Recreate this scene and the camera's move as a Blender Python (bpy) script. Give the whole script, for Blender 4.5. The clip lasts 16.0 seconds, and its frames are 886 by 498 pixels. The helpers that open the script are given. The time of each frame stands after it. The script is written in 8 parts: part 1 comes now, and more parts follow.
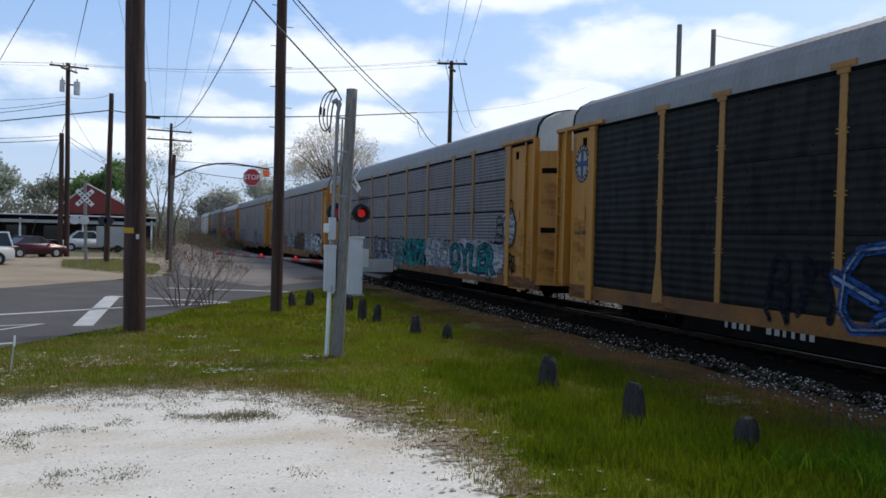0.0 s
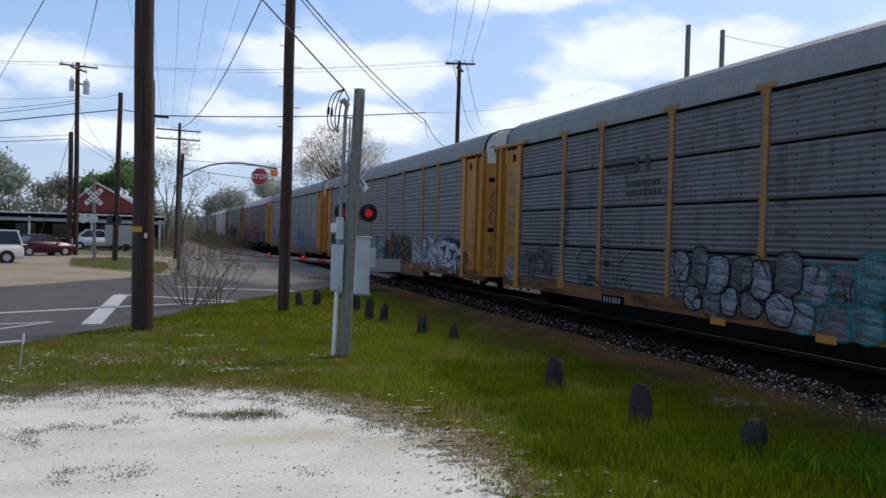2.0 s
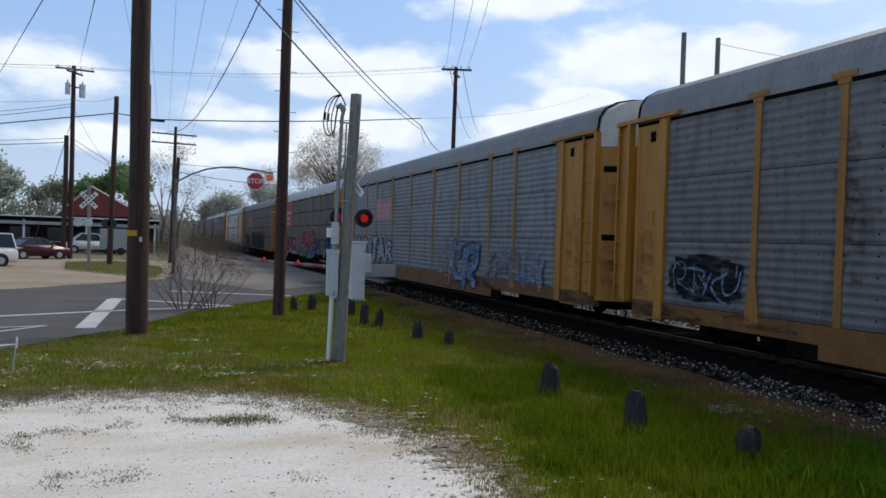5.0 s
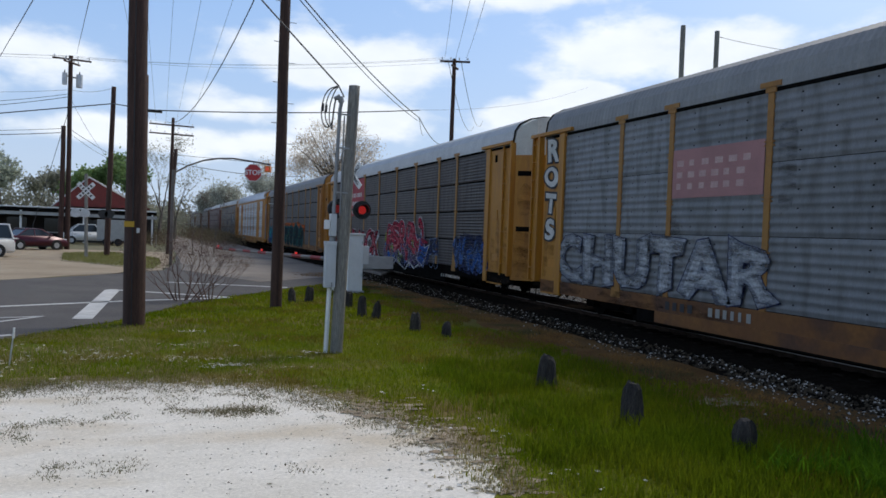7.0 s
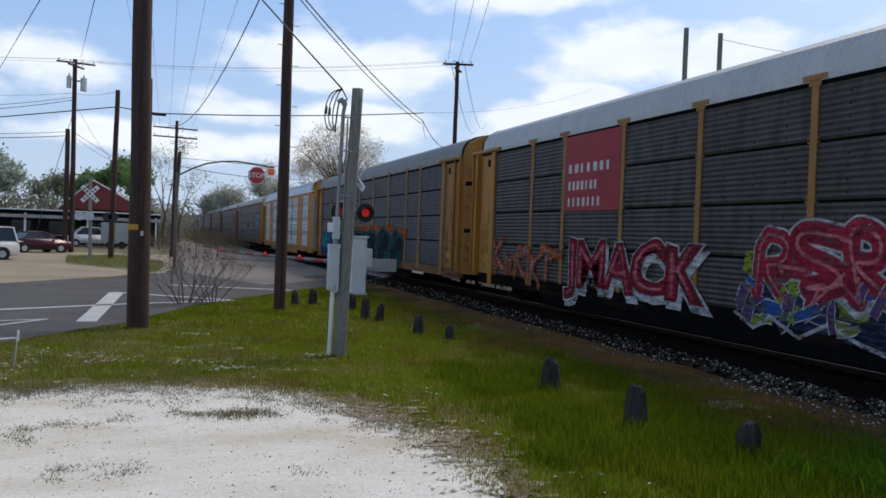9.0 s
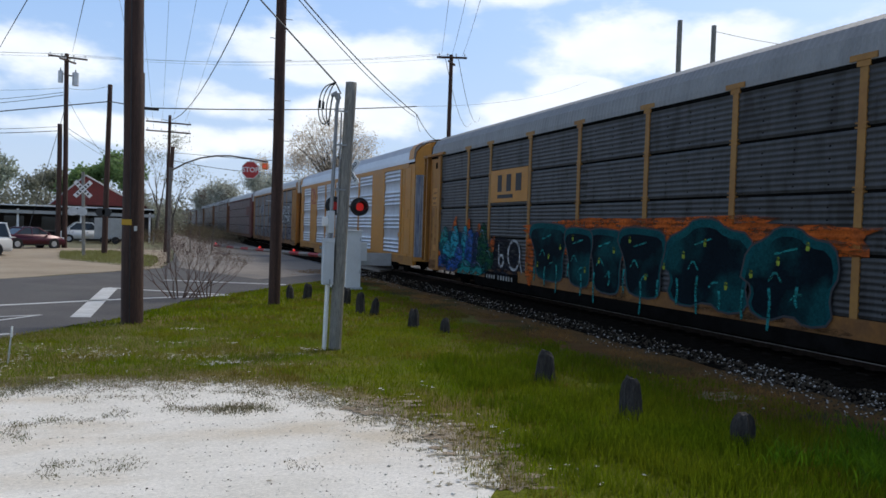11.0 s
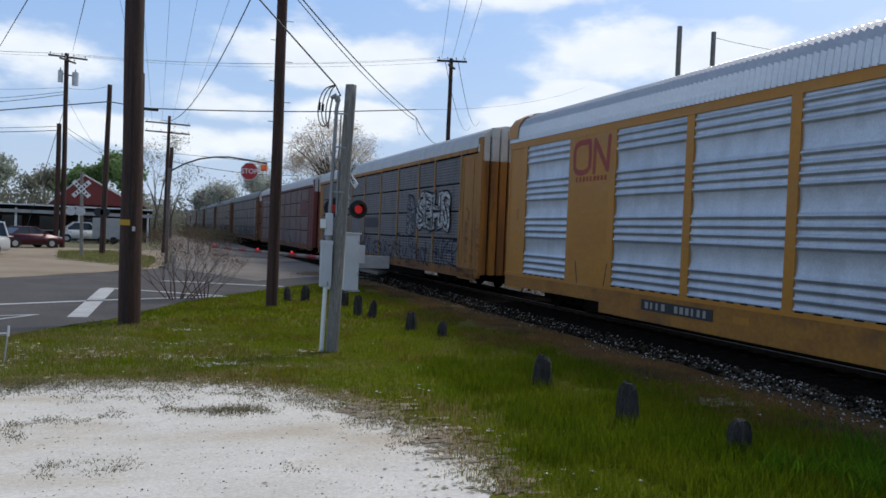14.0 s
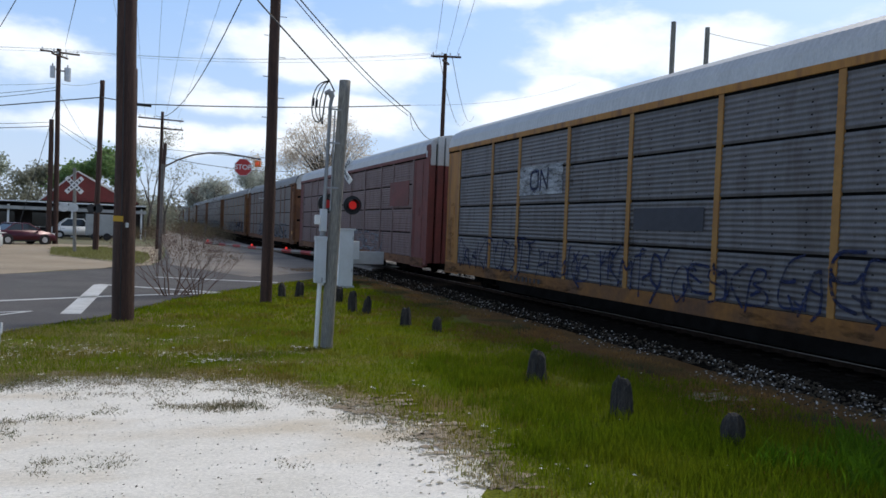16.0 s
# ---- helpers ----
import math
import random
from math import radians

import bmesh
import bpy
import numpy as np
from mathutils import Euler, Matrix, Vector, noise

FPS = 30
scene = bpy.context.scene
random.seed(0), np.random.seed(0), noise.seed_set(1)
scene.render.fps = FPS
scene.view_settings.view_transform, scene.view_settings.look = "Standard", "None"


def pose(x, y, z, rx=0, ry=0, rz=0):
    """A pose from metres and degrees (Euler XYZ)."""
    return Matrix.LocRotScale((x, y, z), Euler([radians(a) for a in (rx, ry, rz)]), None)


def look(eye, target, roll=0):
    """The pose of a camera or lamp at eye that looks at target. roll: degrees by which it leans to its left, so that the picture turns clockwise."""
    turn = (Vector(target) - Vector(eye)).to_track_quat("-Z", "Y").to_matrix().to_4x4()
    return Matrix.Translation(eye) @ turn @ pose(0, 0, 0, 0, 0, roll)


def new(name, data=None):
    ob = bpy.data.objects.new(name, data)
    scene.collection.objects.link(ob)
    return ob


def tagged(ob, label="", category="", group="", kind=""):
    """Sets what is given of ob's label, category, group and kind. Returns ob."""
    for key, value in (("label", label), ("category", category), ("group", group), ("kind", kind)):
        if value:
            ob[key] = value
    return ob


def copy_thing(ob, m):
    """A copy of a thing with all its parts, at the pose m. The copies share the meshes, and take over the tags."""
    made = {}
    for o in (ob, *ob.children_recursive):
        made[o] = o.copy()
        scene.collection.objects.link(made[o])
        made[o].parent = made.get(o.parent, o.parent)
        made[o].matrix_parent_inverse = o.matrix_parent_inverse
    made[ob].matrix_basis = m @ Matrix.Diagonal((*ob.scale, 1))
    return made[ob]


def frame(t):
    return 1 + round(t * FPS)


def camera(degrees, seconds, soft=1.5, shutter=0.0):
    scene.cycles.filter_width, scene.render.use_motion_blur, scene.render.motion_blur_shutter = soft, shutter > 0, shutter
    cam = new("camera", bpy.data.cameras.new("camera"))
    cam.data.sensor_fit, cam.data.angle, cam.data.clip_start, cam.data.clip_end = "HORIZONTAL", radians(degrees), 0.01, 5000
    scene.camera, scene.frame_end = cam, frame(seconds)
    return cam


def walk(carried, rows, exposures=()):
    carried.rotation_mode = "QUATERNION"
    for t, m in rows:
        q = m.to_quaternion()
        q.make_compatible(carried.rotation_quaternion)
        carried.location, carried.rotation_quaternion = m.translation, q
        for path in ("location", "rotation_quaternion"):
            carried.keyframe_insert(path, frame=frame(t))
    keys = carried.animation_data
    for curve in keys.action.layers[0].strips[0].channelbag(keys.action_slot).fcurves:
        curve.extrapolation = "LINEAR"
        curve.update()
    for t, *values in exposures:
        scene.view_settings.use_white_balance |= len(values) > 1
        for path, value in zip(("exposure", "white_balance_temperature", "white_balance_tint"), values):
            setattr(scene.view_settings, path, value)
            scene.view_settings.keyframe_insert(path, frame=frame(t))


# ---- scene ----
cam = camera(60.5, 16.0, soft=1.6)
EYE_Z = 2.25
PATH = [
    (0.0, pose(0, 0, EYE_Z, 88.999, -1.400, -20.849)),
    (0.5, pose(0, 0, EYE_Z, 89.044, -1.624, -20.768)),
    (1.0, pose(0, 0, EYE_Z, 89.028, -1.657, -20.628)),
    (1.5, pose(0, 0, EYE_Z, 88.764, -1.626, -20.465)),
    (2.0, pose(0, 0, EYE_Z, 88.989, -1.629, -20.307)),
    (2.5, pose(0, 0, EYE_Z, 88.983, -1.738, -20.344)),
    (3.0, pose(0, 0, EYE_Z, 89.008, -1.911, -20.679)),
    (3.5, pose(0, 0, EYE_Z, 89.231, -1.858, -20.582)),
    (4.0, pose(0, 0, EYE_Z, 89.416, -1.841, -20.651)),
    (6.5, pose(0, 0, EYE_Z, 89.207, -2.158, -20.611)),
    (7.0, pose(0, 0, EYE_Z, 88.840, -2.177, -20.810)),
    (7.5, pose(0, 0, EYE_Z, 88.917, -2.046, -20.900)),
    (8.0, pose(0, 0, EYE_Z, 89.282, -2.470, -20.825)),
    (8.5, pose(0, 0, EYE_Z, 89.603, -2.612, -20.708)),
    (9.0, pose(0, 0, EYE_Z, 89.031, -2.134, -20.560)),
    (11.5, pose(0, 0, EYE_Z, 88.378, -1.894, -20.987)),
    (12.0, pose(0, 0, EYE_Z, 88.199, -2.211, -20.936)),
    (12.5, pose(0, 0, EYE_Z, 88.305, -2.171, -20.958)),
    (13.0, pose(0, 0, EYE_Z, 88.727, -2.265, -21.077)),
    (13.5, pose(0, 0, EYE_Z, 88.801, -2.263, -21.087)),
    (14.0, pose(0, 0, EYE_Z, 88.819, -2.401, -21.095)),
    (14.5, pose(0, 0, EYE_Z, 88.589, -2.516, -21.036)),
    (15.0, pose(0, 0, EYE_Z, 88.711, -2.531, -21.280)),
    (15.5, pose(0, 0, EYE_Z, 88.631, -2.540, -21.310)),
    (16.0, pose(0, 0, EYE_Z, 88.515, -2.304, -21.518)),
]
walk(cam, PATH, exposures=[(0.0, 0.12, 6600, 8), (3.0, 0.06, 6600, 8), (9.0, 0.06, 6640, 8), (11.3, 0.16, 6640, 8), (12.0, 0.12, 6640, 8), (13.5, 0.0, 6560, 8), (14.5, 0.02, 6600, 8), (15.0, 0.06, 6640, 8), (16.0, 0.21, 6640, 8)])

# ---- world and sun ----
SUN_AZ, SUN_EL = 62.0, 47.0        # degrees clockwise from +Y, degrees above the horizon
world = bpy.data.worlds.new("sky")
scene.world = world
world.use_nodes = True
wn, wl = world.node_tree.nodes, world.node_tree.links
wn.clear()
w_out = wn.new("ShaderNodeOutputWorld")
w_bg = wn.new("ShaderNodeBackground")
w_sky = wn.new("ShaderNodeTexSky")
w_sky.sky_type = "NISHITA"
w_sky.sun_disc = False
w_sky.sun_elevation = radians(SUN_EL)
w_sky.sun_rotation = radians(SUN_AZ)
w_sky.dust_density = 2.0
w_bg.inputs["Strength"].default_value = 0.12
w_tc = wn.new("ShaderNodeTexCoord")


def wmath(op, a, b=None, c=None):
    n = wn.new("ShaderNodeMath")
    n.operation = op
    for i, v in enumerate((a, b, c)):
        if v is None:
            continue
        if isinstance(v, (int, float)):
            n.inputs[i].default_value = v
        else:
            wl.new(v, n.inputs[i])
    return n.outputs[0]


w_noise = wn.new("ShaderNodeTexNoise")
w_noise.inputs["Scale"].default_value = 7.0
w_noise.inputs["Detail"].default_value = 8.0
w_noise.inputs["Roughness"].default_value = 0.55
w_map = wn.new("ShaderNodeMapping")
w_map.inputs["Scale"].default_value = (1.0, 1.0, 2.2)
wl.new(w_tc.outputs["Generated"], w_map.inputs["Vector"])
wl.new(w_map.outputs[0], w_noise.inputs["Vector"])
# cumulus banks: azimuth, elevation, half width, half height (degrees)
CLOUDS = [(-8.0, 10.8, 4.6, 2.4), (-12.5, 9.0, 4.0, 1.6), (9.6, 12.4, 5.4, 2.2), (16.6, 12.0, 4.2, 2.4), (5.0, 8.6, 4.2, 1.3), (14.0, 8.2, 5.0, 1.6),
          (34.5, 14.0, 6.6, 2.9), (31.0, 10.4, 3.4, 1.3), (26.5, 8.6, 4.6, 1.5), (47.0, 18.2, 6.0, 1.6), (27.0, 17.6, 7.0, 1.2), (40.0, 13.0, 5.5, 2.6), (1.0, 6.0, 9.0, 1.2),
          (58.0, 12.0, 8.0, 5.0), (-22.0, 16.0, 6.0, 2.6), (80.0, 22.0, 14.0, 6.0), (-55.0, 25.0, 16.0, 7.0), (130.0, 30.0, 20.0, 8.0), (190.0, 24.0, 18.0, 7.0), (250.0, 30.0, 18.0, 8.0)]
cover = None
for az, el, wide, high in CLOUDS:
    a, e = radians(az), radians(el)
    centre = Vector((math.sin(a) * math.cos(e), math.cos(a) * math.cos(e), math.sin(e)))
    side = Vector((math.cos(a), -math.sin(a), 0))
    up = centre.cross(side) * -1
    dots = []
    for axis, size in ((side, wide), (up, high)):
        dn = wn.new("ShaderNodeVectorMath")
        dn.operation = "DOT_PRODUCT"
        wl.new(w_tc.outputs["Generated"], dn.inputs[0])
        dn.inputs[1].default_value = axis / math.sin(radians(size))
        dots.append(wmath("SUBTRACT", dn.outputs["Value"], axis.dot(centre) / math.sin(radians(size))))
    dn = wn.new("ShaderNodeVectorMath")
    dn.operation = "DOT_PRODUCT"
    wl.new(w_tc.outputs["Generated"], dn.inputs[0])
    dn.inputs[1].default_value = centre
    front = wmath("GREATER_THAN", dn.outputs["Value"], 0.2)
    r2 = wmath("ADD", wmath("MULTIPLY", dots[0], dots[0]), wmath("MULTIPLY", dots[1], dots[1]))
    bump = wmath("MULTIPLY", wmath("POWER", 2.718, wmath("MULTIPLY", r2, -0.75)), front)
    cover = bump if cover is None else wmath("MAXIMUM", cover, bump)
thick = wmath("ADD", cover, wmath("MULTIPLY", wmath("SUBTRACT", w_noise.outputs["Fac"], 0.5), 1.9))
w_ramp = wn.new("ShaderNodeMapRange")
w_ramp.interpolation_type = "SMOOTHSTEP"
w_ramp.inputs["From Min"].default_value = 0.30
w_ramp.inputs["From Max"].default_value = 0.78
wl.new(thick, w_ramp.inputs["Value"])
# haze towards the horizon
w_sep = wn.new("ShaderNodeSeparateXYZ")
wl.new(w_tc.outputs["Generated"], w_sep.inputs[0])
haze = wn.new("ShaderNodeMapRange")
haze.inputs["From Min"].default_value = 0.0
haze.inputs["From Max"].default_value = 0.75
haze.inputs["To Min"].default_value = 0.95
haze.inputs["To Max"].default_value = 0.0
wl.new(w_sep.outputs["Z"], haze.inputs["Value"])
w_grad = wn.new("ShaderNodeMapRange")
w_grad.inputs["From Min"].default_value = 0.02
w_grad.inputs["From Max"].default_value = 0.30
wl.new(w_sep.outputs["Z"], w_grad.inputs["Value"])
w_air = wn.new("ShaderNodeMixRGB")
wl.new(w_grad.outputs[0], w_air.inputs["Fac"])
w_air.inputs["Color1"].default_value = (4.6, 5.6, 7.2, 1)
w_air.inputs["Color2"].default_value = (2.55, 4.6, 8.7, 1)
w_mix1 = wn.new("ShaderNodeMixRGB")
wl.new(haze.outputs[0], w_mix1.inputs["Fac"])
wl.new(w_sky.outputs[0], w_mix1.inputs["Color1"])
wl.new(w_air.outputs[0], w_mix1.inputs["Color2"])
w_shade = wn.new("ShaderNodeTexNoise")
w_shade.inputs["Scale"].default_value = 13.0
w_shade.inputs["Detail"].default_value = 6.0
wl.new(w_map.outputs[0], w_shade.inputs["Vector"])
w_cloud = wn.new("ShaderNodeMixRGB")
wl.new(w_shade.outputs["Fac"], w_cloud.inputs["Fac"])
w_cloud.inputs["Color1"].default_value = (6.1, 6.8, 7.9, 1)
w_cloud.inputs["Color2"].default_value = (8.5, 8.85, 9.5, 1)
w_mix2 = wn.new("ShaderNodeMixRGB")
wl.new(w_ramp.outputs[0], w_mix2.inputs["Fac"])
wl.new(w_mix1.outputs[0], w_mix2.inputs["Color1"])
wl.new(w_cloud.outputs[0], w_mix2.inputs["Color2"])
wl.new(w_mix2.outputs[0], w_bg.inputs["Color"])
wl.new(w_bg.outputs[0], w_out.inputs[0])

sun = new("sun", bpy.data.lights.new("sun", "SUN"))
sun.data.energy = 1.75
sun.data.angle = radians(14)
sun.data.color = (1.0, 0.96, 0.9)
s_az, s_el = radians(SUN_AZ), radians(SUN_EL)
sun.matrix_world = look((60 * math.sin(s_az) * math.cos(s_el), 60 * math.cos(s_az) * math.cos(s_el), 60 * math.sin(s_el)), (0, 0, 0))


# ---- materials ----
def M(name, c1, c2, scale=4.0, rough=0.8, metal=0.0, bump=0.3, fine=60.0, fine_amt=0.25, stretch=(1, 1, 1), island=False, rand=0.0, c3=None, c3_scale=0.6, trans=0.0, waves=0.0):
    m = bpy.data.materials.new(name)
    m.use_nodes = True
    nt = m.node_tree
    N, L = nt.nodes, nt.links
    b = N["Principled BSDF"]
    b.inputs["Roughness"].default_value = rough
    b.inputs["Metallic"].default_value = metal
    tc = N.new("ShaderNodeTexCoord")
    oi = N.new("ShaderNodeObjectInfo")
    add = N.new("ShaderNodeVectorMath")
    add.operation = "MULTIPLY_ADD"
    add.inputs[1].default_value = stretch
    off = N.new("ShaderNodeVectorMath")
    off.operation = "SCALE"
    off.inputs[0].default_value = (13.1, 7.7, 5.3)
    L.new(oi.outputs["Random"], off.inputs["Scale"])
    L.new(tc.outputs["Object"], add.inputs[0])
    L.new(off.outputs[0], add.inputs[2])
    n1 = N.new("ShaderNodeTexNoise")
    n1.inputs["Scale"].default_value = scale
    n1.inputs["Detail"].default_value = 7
    n1.inputs["Roughness"].default_value = 0.62
    L.new(add.outputs[0], n1.inputs["Vector"])
    n2 = N.new("ShaderNodeTexNoise")
    n2.inputs["Scale"].default_value = fine
    n2.inputs["Detail"].default_value = 4
    L.new(add.outputs[0], n2.inputs["Vector"])
    r = N.new("ShaderNodeMapRange")
    r.inputs["From Min"].default_value, r.inputs["From Max"].default_value = 0.36, 0.64
    L.new(n1.outputs["Fac"], r.inputs["Value"])
    mix = N.new("ShaderNodeMixRGB")
    mix.inputs["Color1"].default_value, mix.inputs["Color2"].default_value = (*c1, 1), (*c2, 1)
    L.new(r.outputs[0], mix.inputs["Fac"])
    col = mix.outputs[0]
    if c3:
        n3 = N.new("ShaderNodeTexNoise")
        n3.inputs["Scale"].default_value = c3_scale
        n3.inputs["Detail"].default_value = 5
        L.new(add.outputs[0], n3.inputs["Vector"])
        r3 = N.new("ShaderNodeMapRange")
        r3.inputs["From Min"].default_value, r3.inputs["From Max"].default_value = 0.5, 0.66
        L.new(n3.outputs["Fac"], r3.inputs["Value"])
        m3 = N.new("ShaderNodeMixRGB")
        L.new(r3.outputs[0], m3.inputs["Fac"])
        L.new(col, m3.inputs["Color1"])
        m3.inputs["Color2"].default_value = (*c3, 1)
        col = m3.outputs[0]
    # fine grain
    hs = N.new("ShaderNodeHueSaturation")
    val = N.new("ShaderNodeMapRange")
    val.inputs["From Min"].default_value, val.inputs["From Max"].default_value = 0.3, 0.7
    val.inputs["To Min"].default_value, val.inputs["To Max"].default_value = 1 - fine_amt, 1 + fine_amt
    L.new(n2.outputs["Fac"], val.inputs["Value"])
    vout = val.outputs[0]
    if island or rand:
        src = N.new("ShaderNodeNewGeometry").outputs["Random Per Island"] if island else oi.outputs["Random"]
        amt = 0.28 if island else rand
        v2 = N.new("ShaderNodeMapRange")
        v2.inputs["To Min"].default_value, v2.inputs["To Max"].default_value = 1 - amt, 1 + amt
        L.new(src, v2.inputs["Value"])
        mm = N.new("ShaderNodeMath")
        mm.operation = "MULTIPLY"
        L.new(vout, mm.inputs[0])
        L.new(v2.outputs[0], mm.inputs[1])
        vout = mm.outputs[0]
    L.new(vout, hs.inputs["Value"])
    L.new(col, hs.inputs["Color"])
    L.new(hs.outputs[0], b.inputs["Base Color"])
    if trans:
        b.inputs["Specular IOR Level"].default_value = 0.15
        tl = N.new("ShaderNodeBsdfTranslucent")
        mx = N.new("ShaderNodeMixShader")
        mx.inputs[0].default_value = trans
        L.new(hs.outputs[0], tl.inputs["Color"])
        L.new(b.outputs[0], mx.inputs[1])
        L.new(tl.outputs[0], mx.inputs[2])
        L.new(mx.outputs[0], N["Material Output"].inputs["Surface"])
    if waves:
        wv = N.new("ShaderNodeTexWave")
        wv.bands_direction = "Y"
        wv.inputs["Scale"].default_value = waves
        L.new(tc.outputs["Object"], wv.inputs["Vector"])
        bp = N.new("ShaderNodeBump")
        bp.inputs["Strength"].default_value = 0.4
        bp.inputs["Distance"].default_value = 0.02
        L.new(wv.outputs["Fac"], bp.inputs["Height"])
        L.new(bp.outputs[0], b.inputs["Normal"])
    elif bump:
        bp = N.new("ShaderNodeBump")
        bp.inputs["Strength"].default_value = bump
        bp.inputs["Distance"].default_value = 0.02
        L.new(n2.outputs["Fac"], bp.inputs["Height"])
        L.new(bp.outputs[0], b.inputs["Normal"])
    return m


def dull(m, gloss=0.08):
    m.node_tree.nodes["Principled BSDF"].inputs["Specular IOR Level"].default_value = gloss
    return m


def plain(name, c, rough=0.6, metal=0.0, emit=0.0):
    m = bpy.data.materials.new(name)
    m.use_nodes = True
    b = m.node_tree.nodes["Principled BSDF"]
    b.inputs["Base Color"].default_value = (*c, 1)
    b.inputs["Roughness"].default_value = rough
    b.inputs["Metallic"].default_value = metal
    if emit:
        b.inputs["Emission Color"].default_value = (*c, 1)
        b.inputs["Emission Strength"].default_value = emit
    return m


m_earth = M("earth", (0.10, 0.10, 0.045), (0.17, 0.14, 0.075), 0.35, 0.95, fine=9, fine_amt=0.35, c3=(0.09, 0.12, 0.035), c3_scale=0.12)
m_turf = dull(M("turf", (0.085, 0.110, 0.008), (0.12, 0.125, 0.016), 0.9, 0.95, fine=40, fine_amt=0.45, c3=(0.15, 0.115, 0.045), c3_scale=0.55))
m_chalk = M("white_gravel", (0.73, 0.70, 0.645), (0.63, 0.60, 0.54), 0.9, 0.95, bump=0.5, fine=45, fine_amt=0.16, stretch=(0.7, 1.6, 1), c3=(0.56, 0.495, 0.40), c3_scale=0.55)
m_soil = dull(M("brown_soil", (0.105, 0.055, 0.020), (0.15, 0.088, 0.034), 1.2, 0.95, bump=0.6, fine=35, fine_amt=0.4, c3=(0.05, 0.055, 0.014), c3_scale=0.7))
m_tan = M("tan_soil", (0.24, 0.185, 0.125), (0.32, 0.265, 0.20), 2.0, 0.95, fine=30, fine_amt=0.3)
m_dirt = M("soil_moss", (0.17, 0.155, 0.10), (0.33, 0.30, 0.23), 2.0, 0.95, fine=30, fine_amt=0.3)
m_pebble = M("pebble", (0.74, 0.72, 0.68), (0.5, 0.47, 0.42), 3, 0.9, island=True)
m_sand = M("sand", (0.26, 0.20, 0.135), (0.33, 0.27, 0.19), 0.4, 0.95, fine=14, fine_amt=0.15)
m_asphalt = dull(M("asphalt", (0.090, 0.085, 0.085), (0.120, 0.113, 0.110), 0.5, 0.85, fine=70, fine_amt=0.3, c3=(0.10, 0.098, 0.095), c3_scale=0.15))
m_oldroad = M("old_asphalt", (0.180, 0.152, 0.128), (0.225, 0.194, 0.165), 0.5, 0.9, fine=50, fine_amt=0.2, c3=(0.09, 0.085, 0.08), c3_scale=0.25)
m_paint = M("road_paint", (0.55, 0.55, 0.54), (0.42, 0.42, 0.41), 3, 0.7, fine=40, fine_amt=0.12)
# near-black: the train's shadow is put into the bed colour
m_ballast_shade = dull(M("ballast_bed", (0.009, 0.0075, 0.006), (0.016, 0.0135, 0.011), 6, 0.95, bump=0.8, fine=30, fine_amt=0.5), 0.0)
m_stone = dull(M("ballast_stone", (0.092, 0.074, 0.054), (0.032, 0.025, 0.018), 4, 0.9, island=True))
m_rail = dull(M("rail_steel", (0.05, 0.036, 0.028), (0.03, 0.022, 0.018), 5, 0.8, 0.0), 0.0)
m_railhead = M("rail_head", (0.13, 0.12, 0.115), (0.10, 0.095, 0.09), 2, 0.42, 1.0, bump=0, fine_amt=0.04)
# sleepers are blackened too, to hold the shadow below the train
m_tie_shade = dull(M("sleeper", (0.012, 0.010, 0.0085), (0.022, 0.018, 0.015), 5, 0.95), 0.0)
m_pole = M("creosote_pole", (0.036, 0.017, 0.012), (0.072, 0.036, 0.026), 3, 0.85, fine=30, fine_amt=0.4, stretch=(4, 4, 0.25), bump=0.6)
m_greypost = M("weathered_post", (0.17, 0.165, 0.15), (0.25, 0.24, 0.215), 3, 0.9, fine=30, fine_amt=0.4, stretch=(4, 4, 0.25), bump=0.6)
m_stump = M("stump_wood", (0.016, 0.0145, 0.0135), (0.058, 0.052, 0.046), 6, 0.95, fine=40, fine_amt=0.5, stretch=(3, 3, 0.4), bump=0.9)
m_galv = M("galvanised", (0.45, 0.46, 0.47), (0.55, 0.56, 0.57), 4, 0.45, 0.6, bump=0.1, fine_amt=0.08)
m_greysteel = M("dark_steel", (0.11, 0.095, 0.085), (0.16, 0.14, 0.125), 3, 0.7, bump=0.1, fine_amt=0.15)
m_whitepaint = M("white_paint", (0.78, 0.79, 0.79), (0.70, 0.70, 0.69), 2, 0.5, bump=0.05, fine_amt=0.05)
m_black = plain("black_enamel", (0.012, 0.012, 0.013), 0.45)
m_wire = plain("cable_black", (0.02, 0.02, 0.022), 0.6)
m_red = M("stop_red", (0.50, 0.03, 0.03), (0.42, 0.03, 0.03), 2, 0.5, bump=0)
m_lit = plain("red_lamp", (0.60, 0.02, 0.015), 0.3, emit=0.30)
m_beacon = plain("beacon_lamp", (0.7, 0.08, 0.03), 0.3, emit=0.35)
m_beacon2 = plain("gate_lamp_red", (0.8, 0.03, 0.02), 0.3, emit=0.55)
m_litdim = plain("red_lamp_dim", (0.30, 0.012, 0.01), 0.3, emit=0.18)
m_barn = M("barn_red", (0.15, 0.022, 0.018), (0.115, 0.02, 0.016), 1.5, 0.8)
m_glass = plain("dark_glass", (0.02, 0.025, 0.03), 0.08)
m_tyre = plain("tyre", (0.02, 0.02, 0.02), 0.9)
m_leaf = M("leaf_green", (0.17, 0.27, 0.095), (0.22, 0.31, 0.125), 1.5, 0.7, bump=0, island=True, trans=0.45)
# distance haze is put into the next three leaf colours by lightening them
m_leaf2 = M("leaf_haze_pale", (0.38, 0.42, 0.33), (0.43, 0.46, 0.37), 1.5, 0.7, bump=0, island=True, trans=0.45)
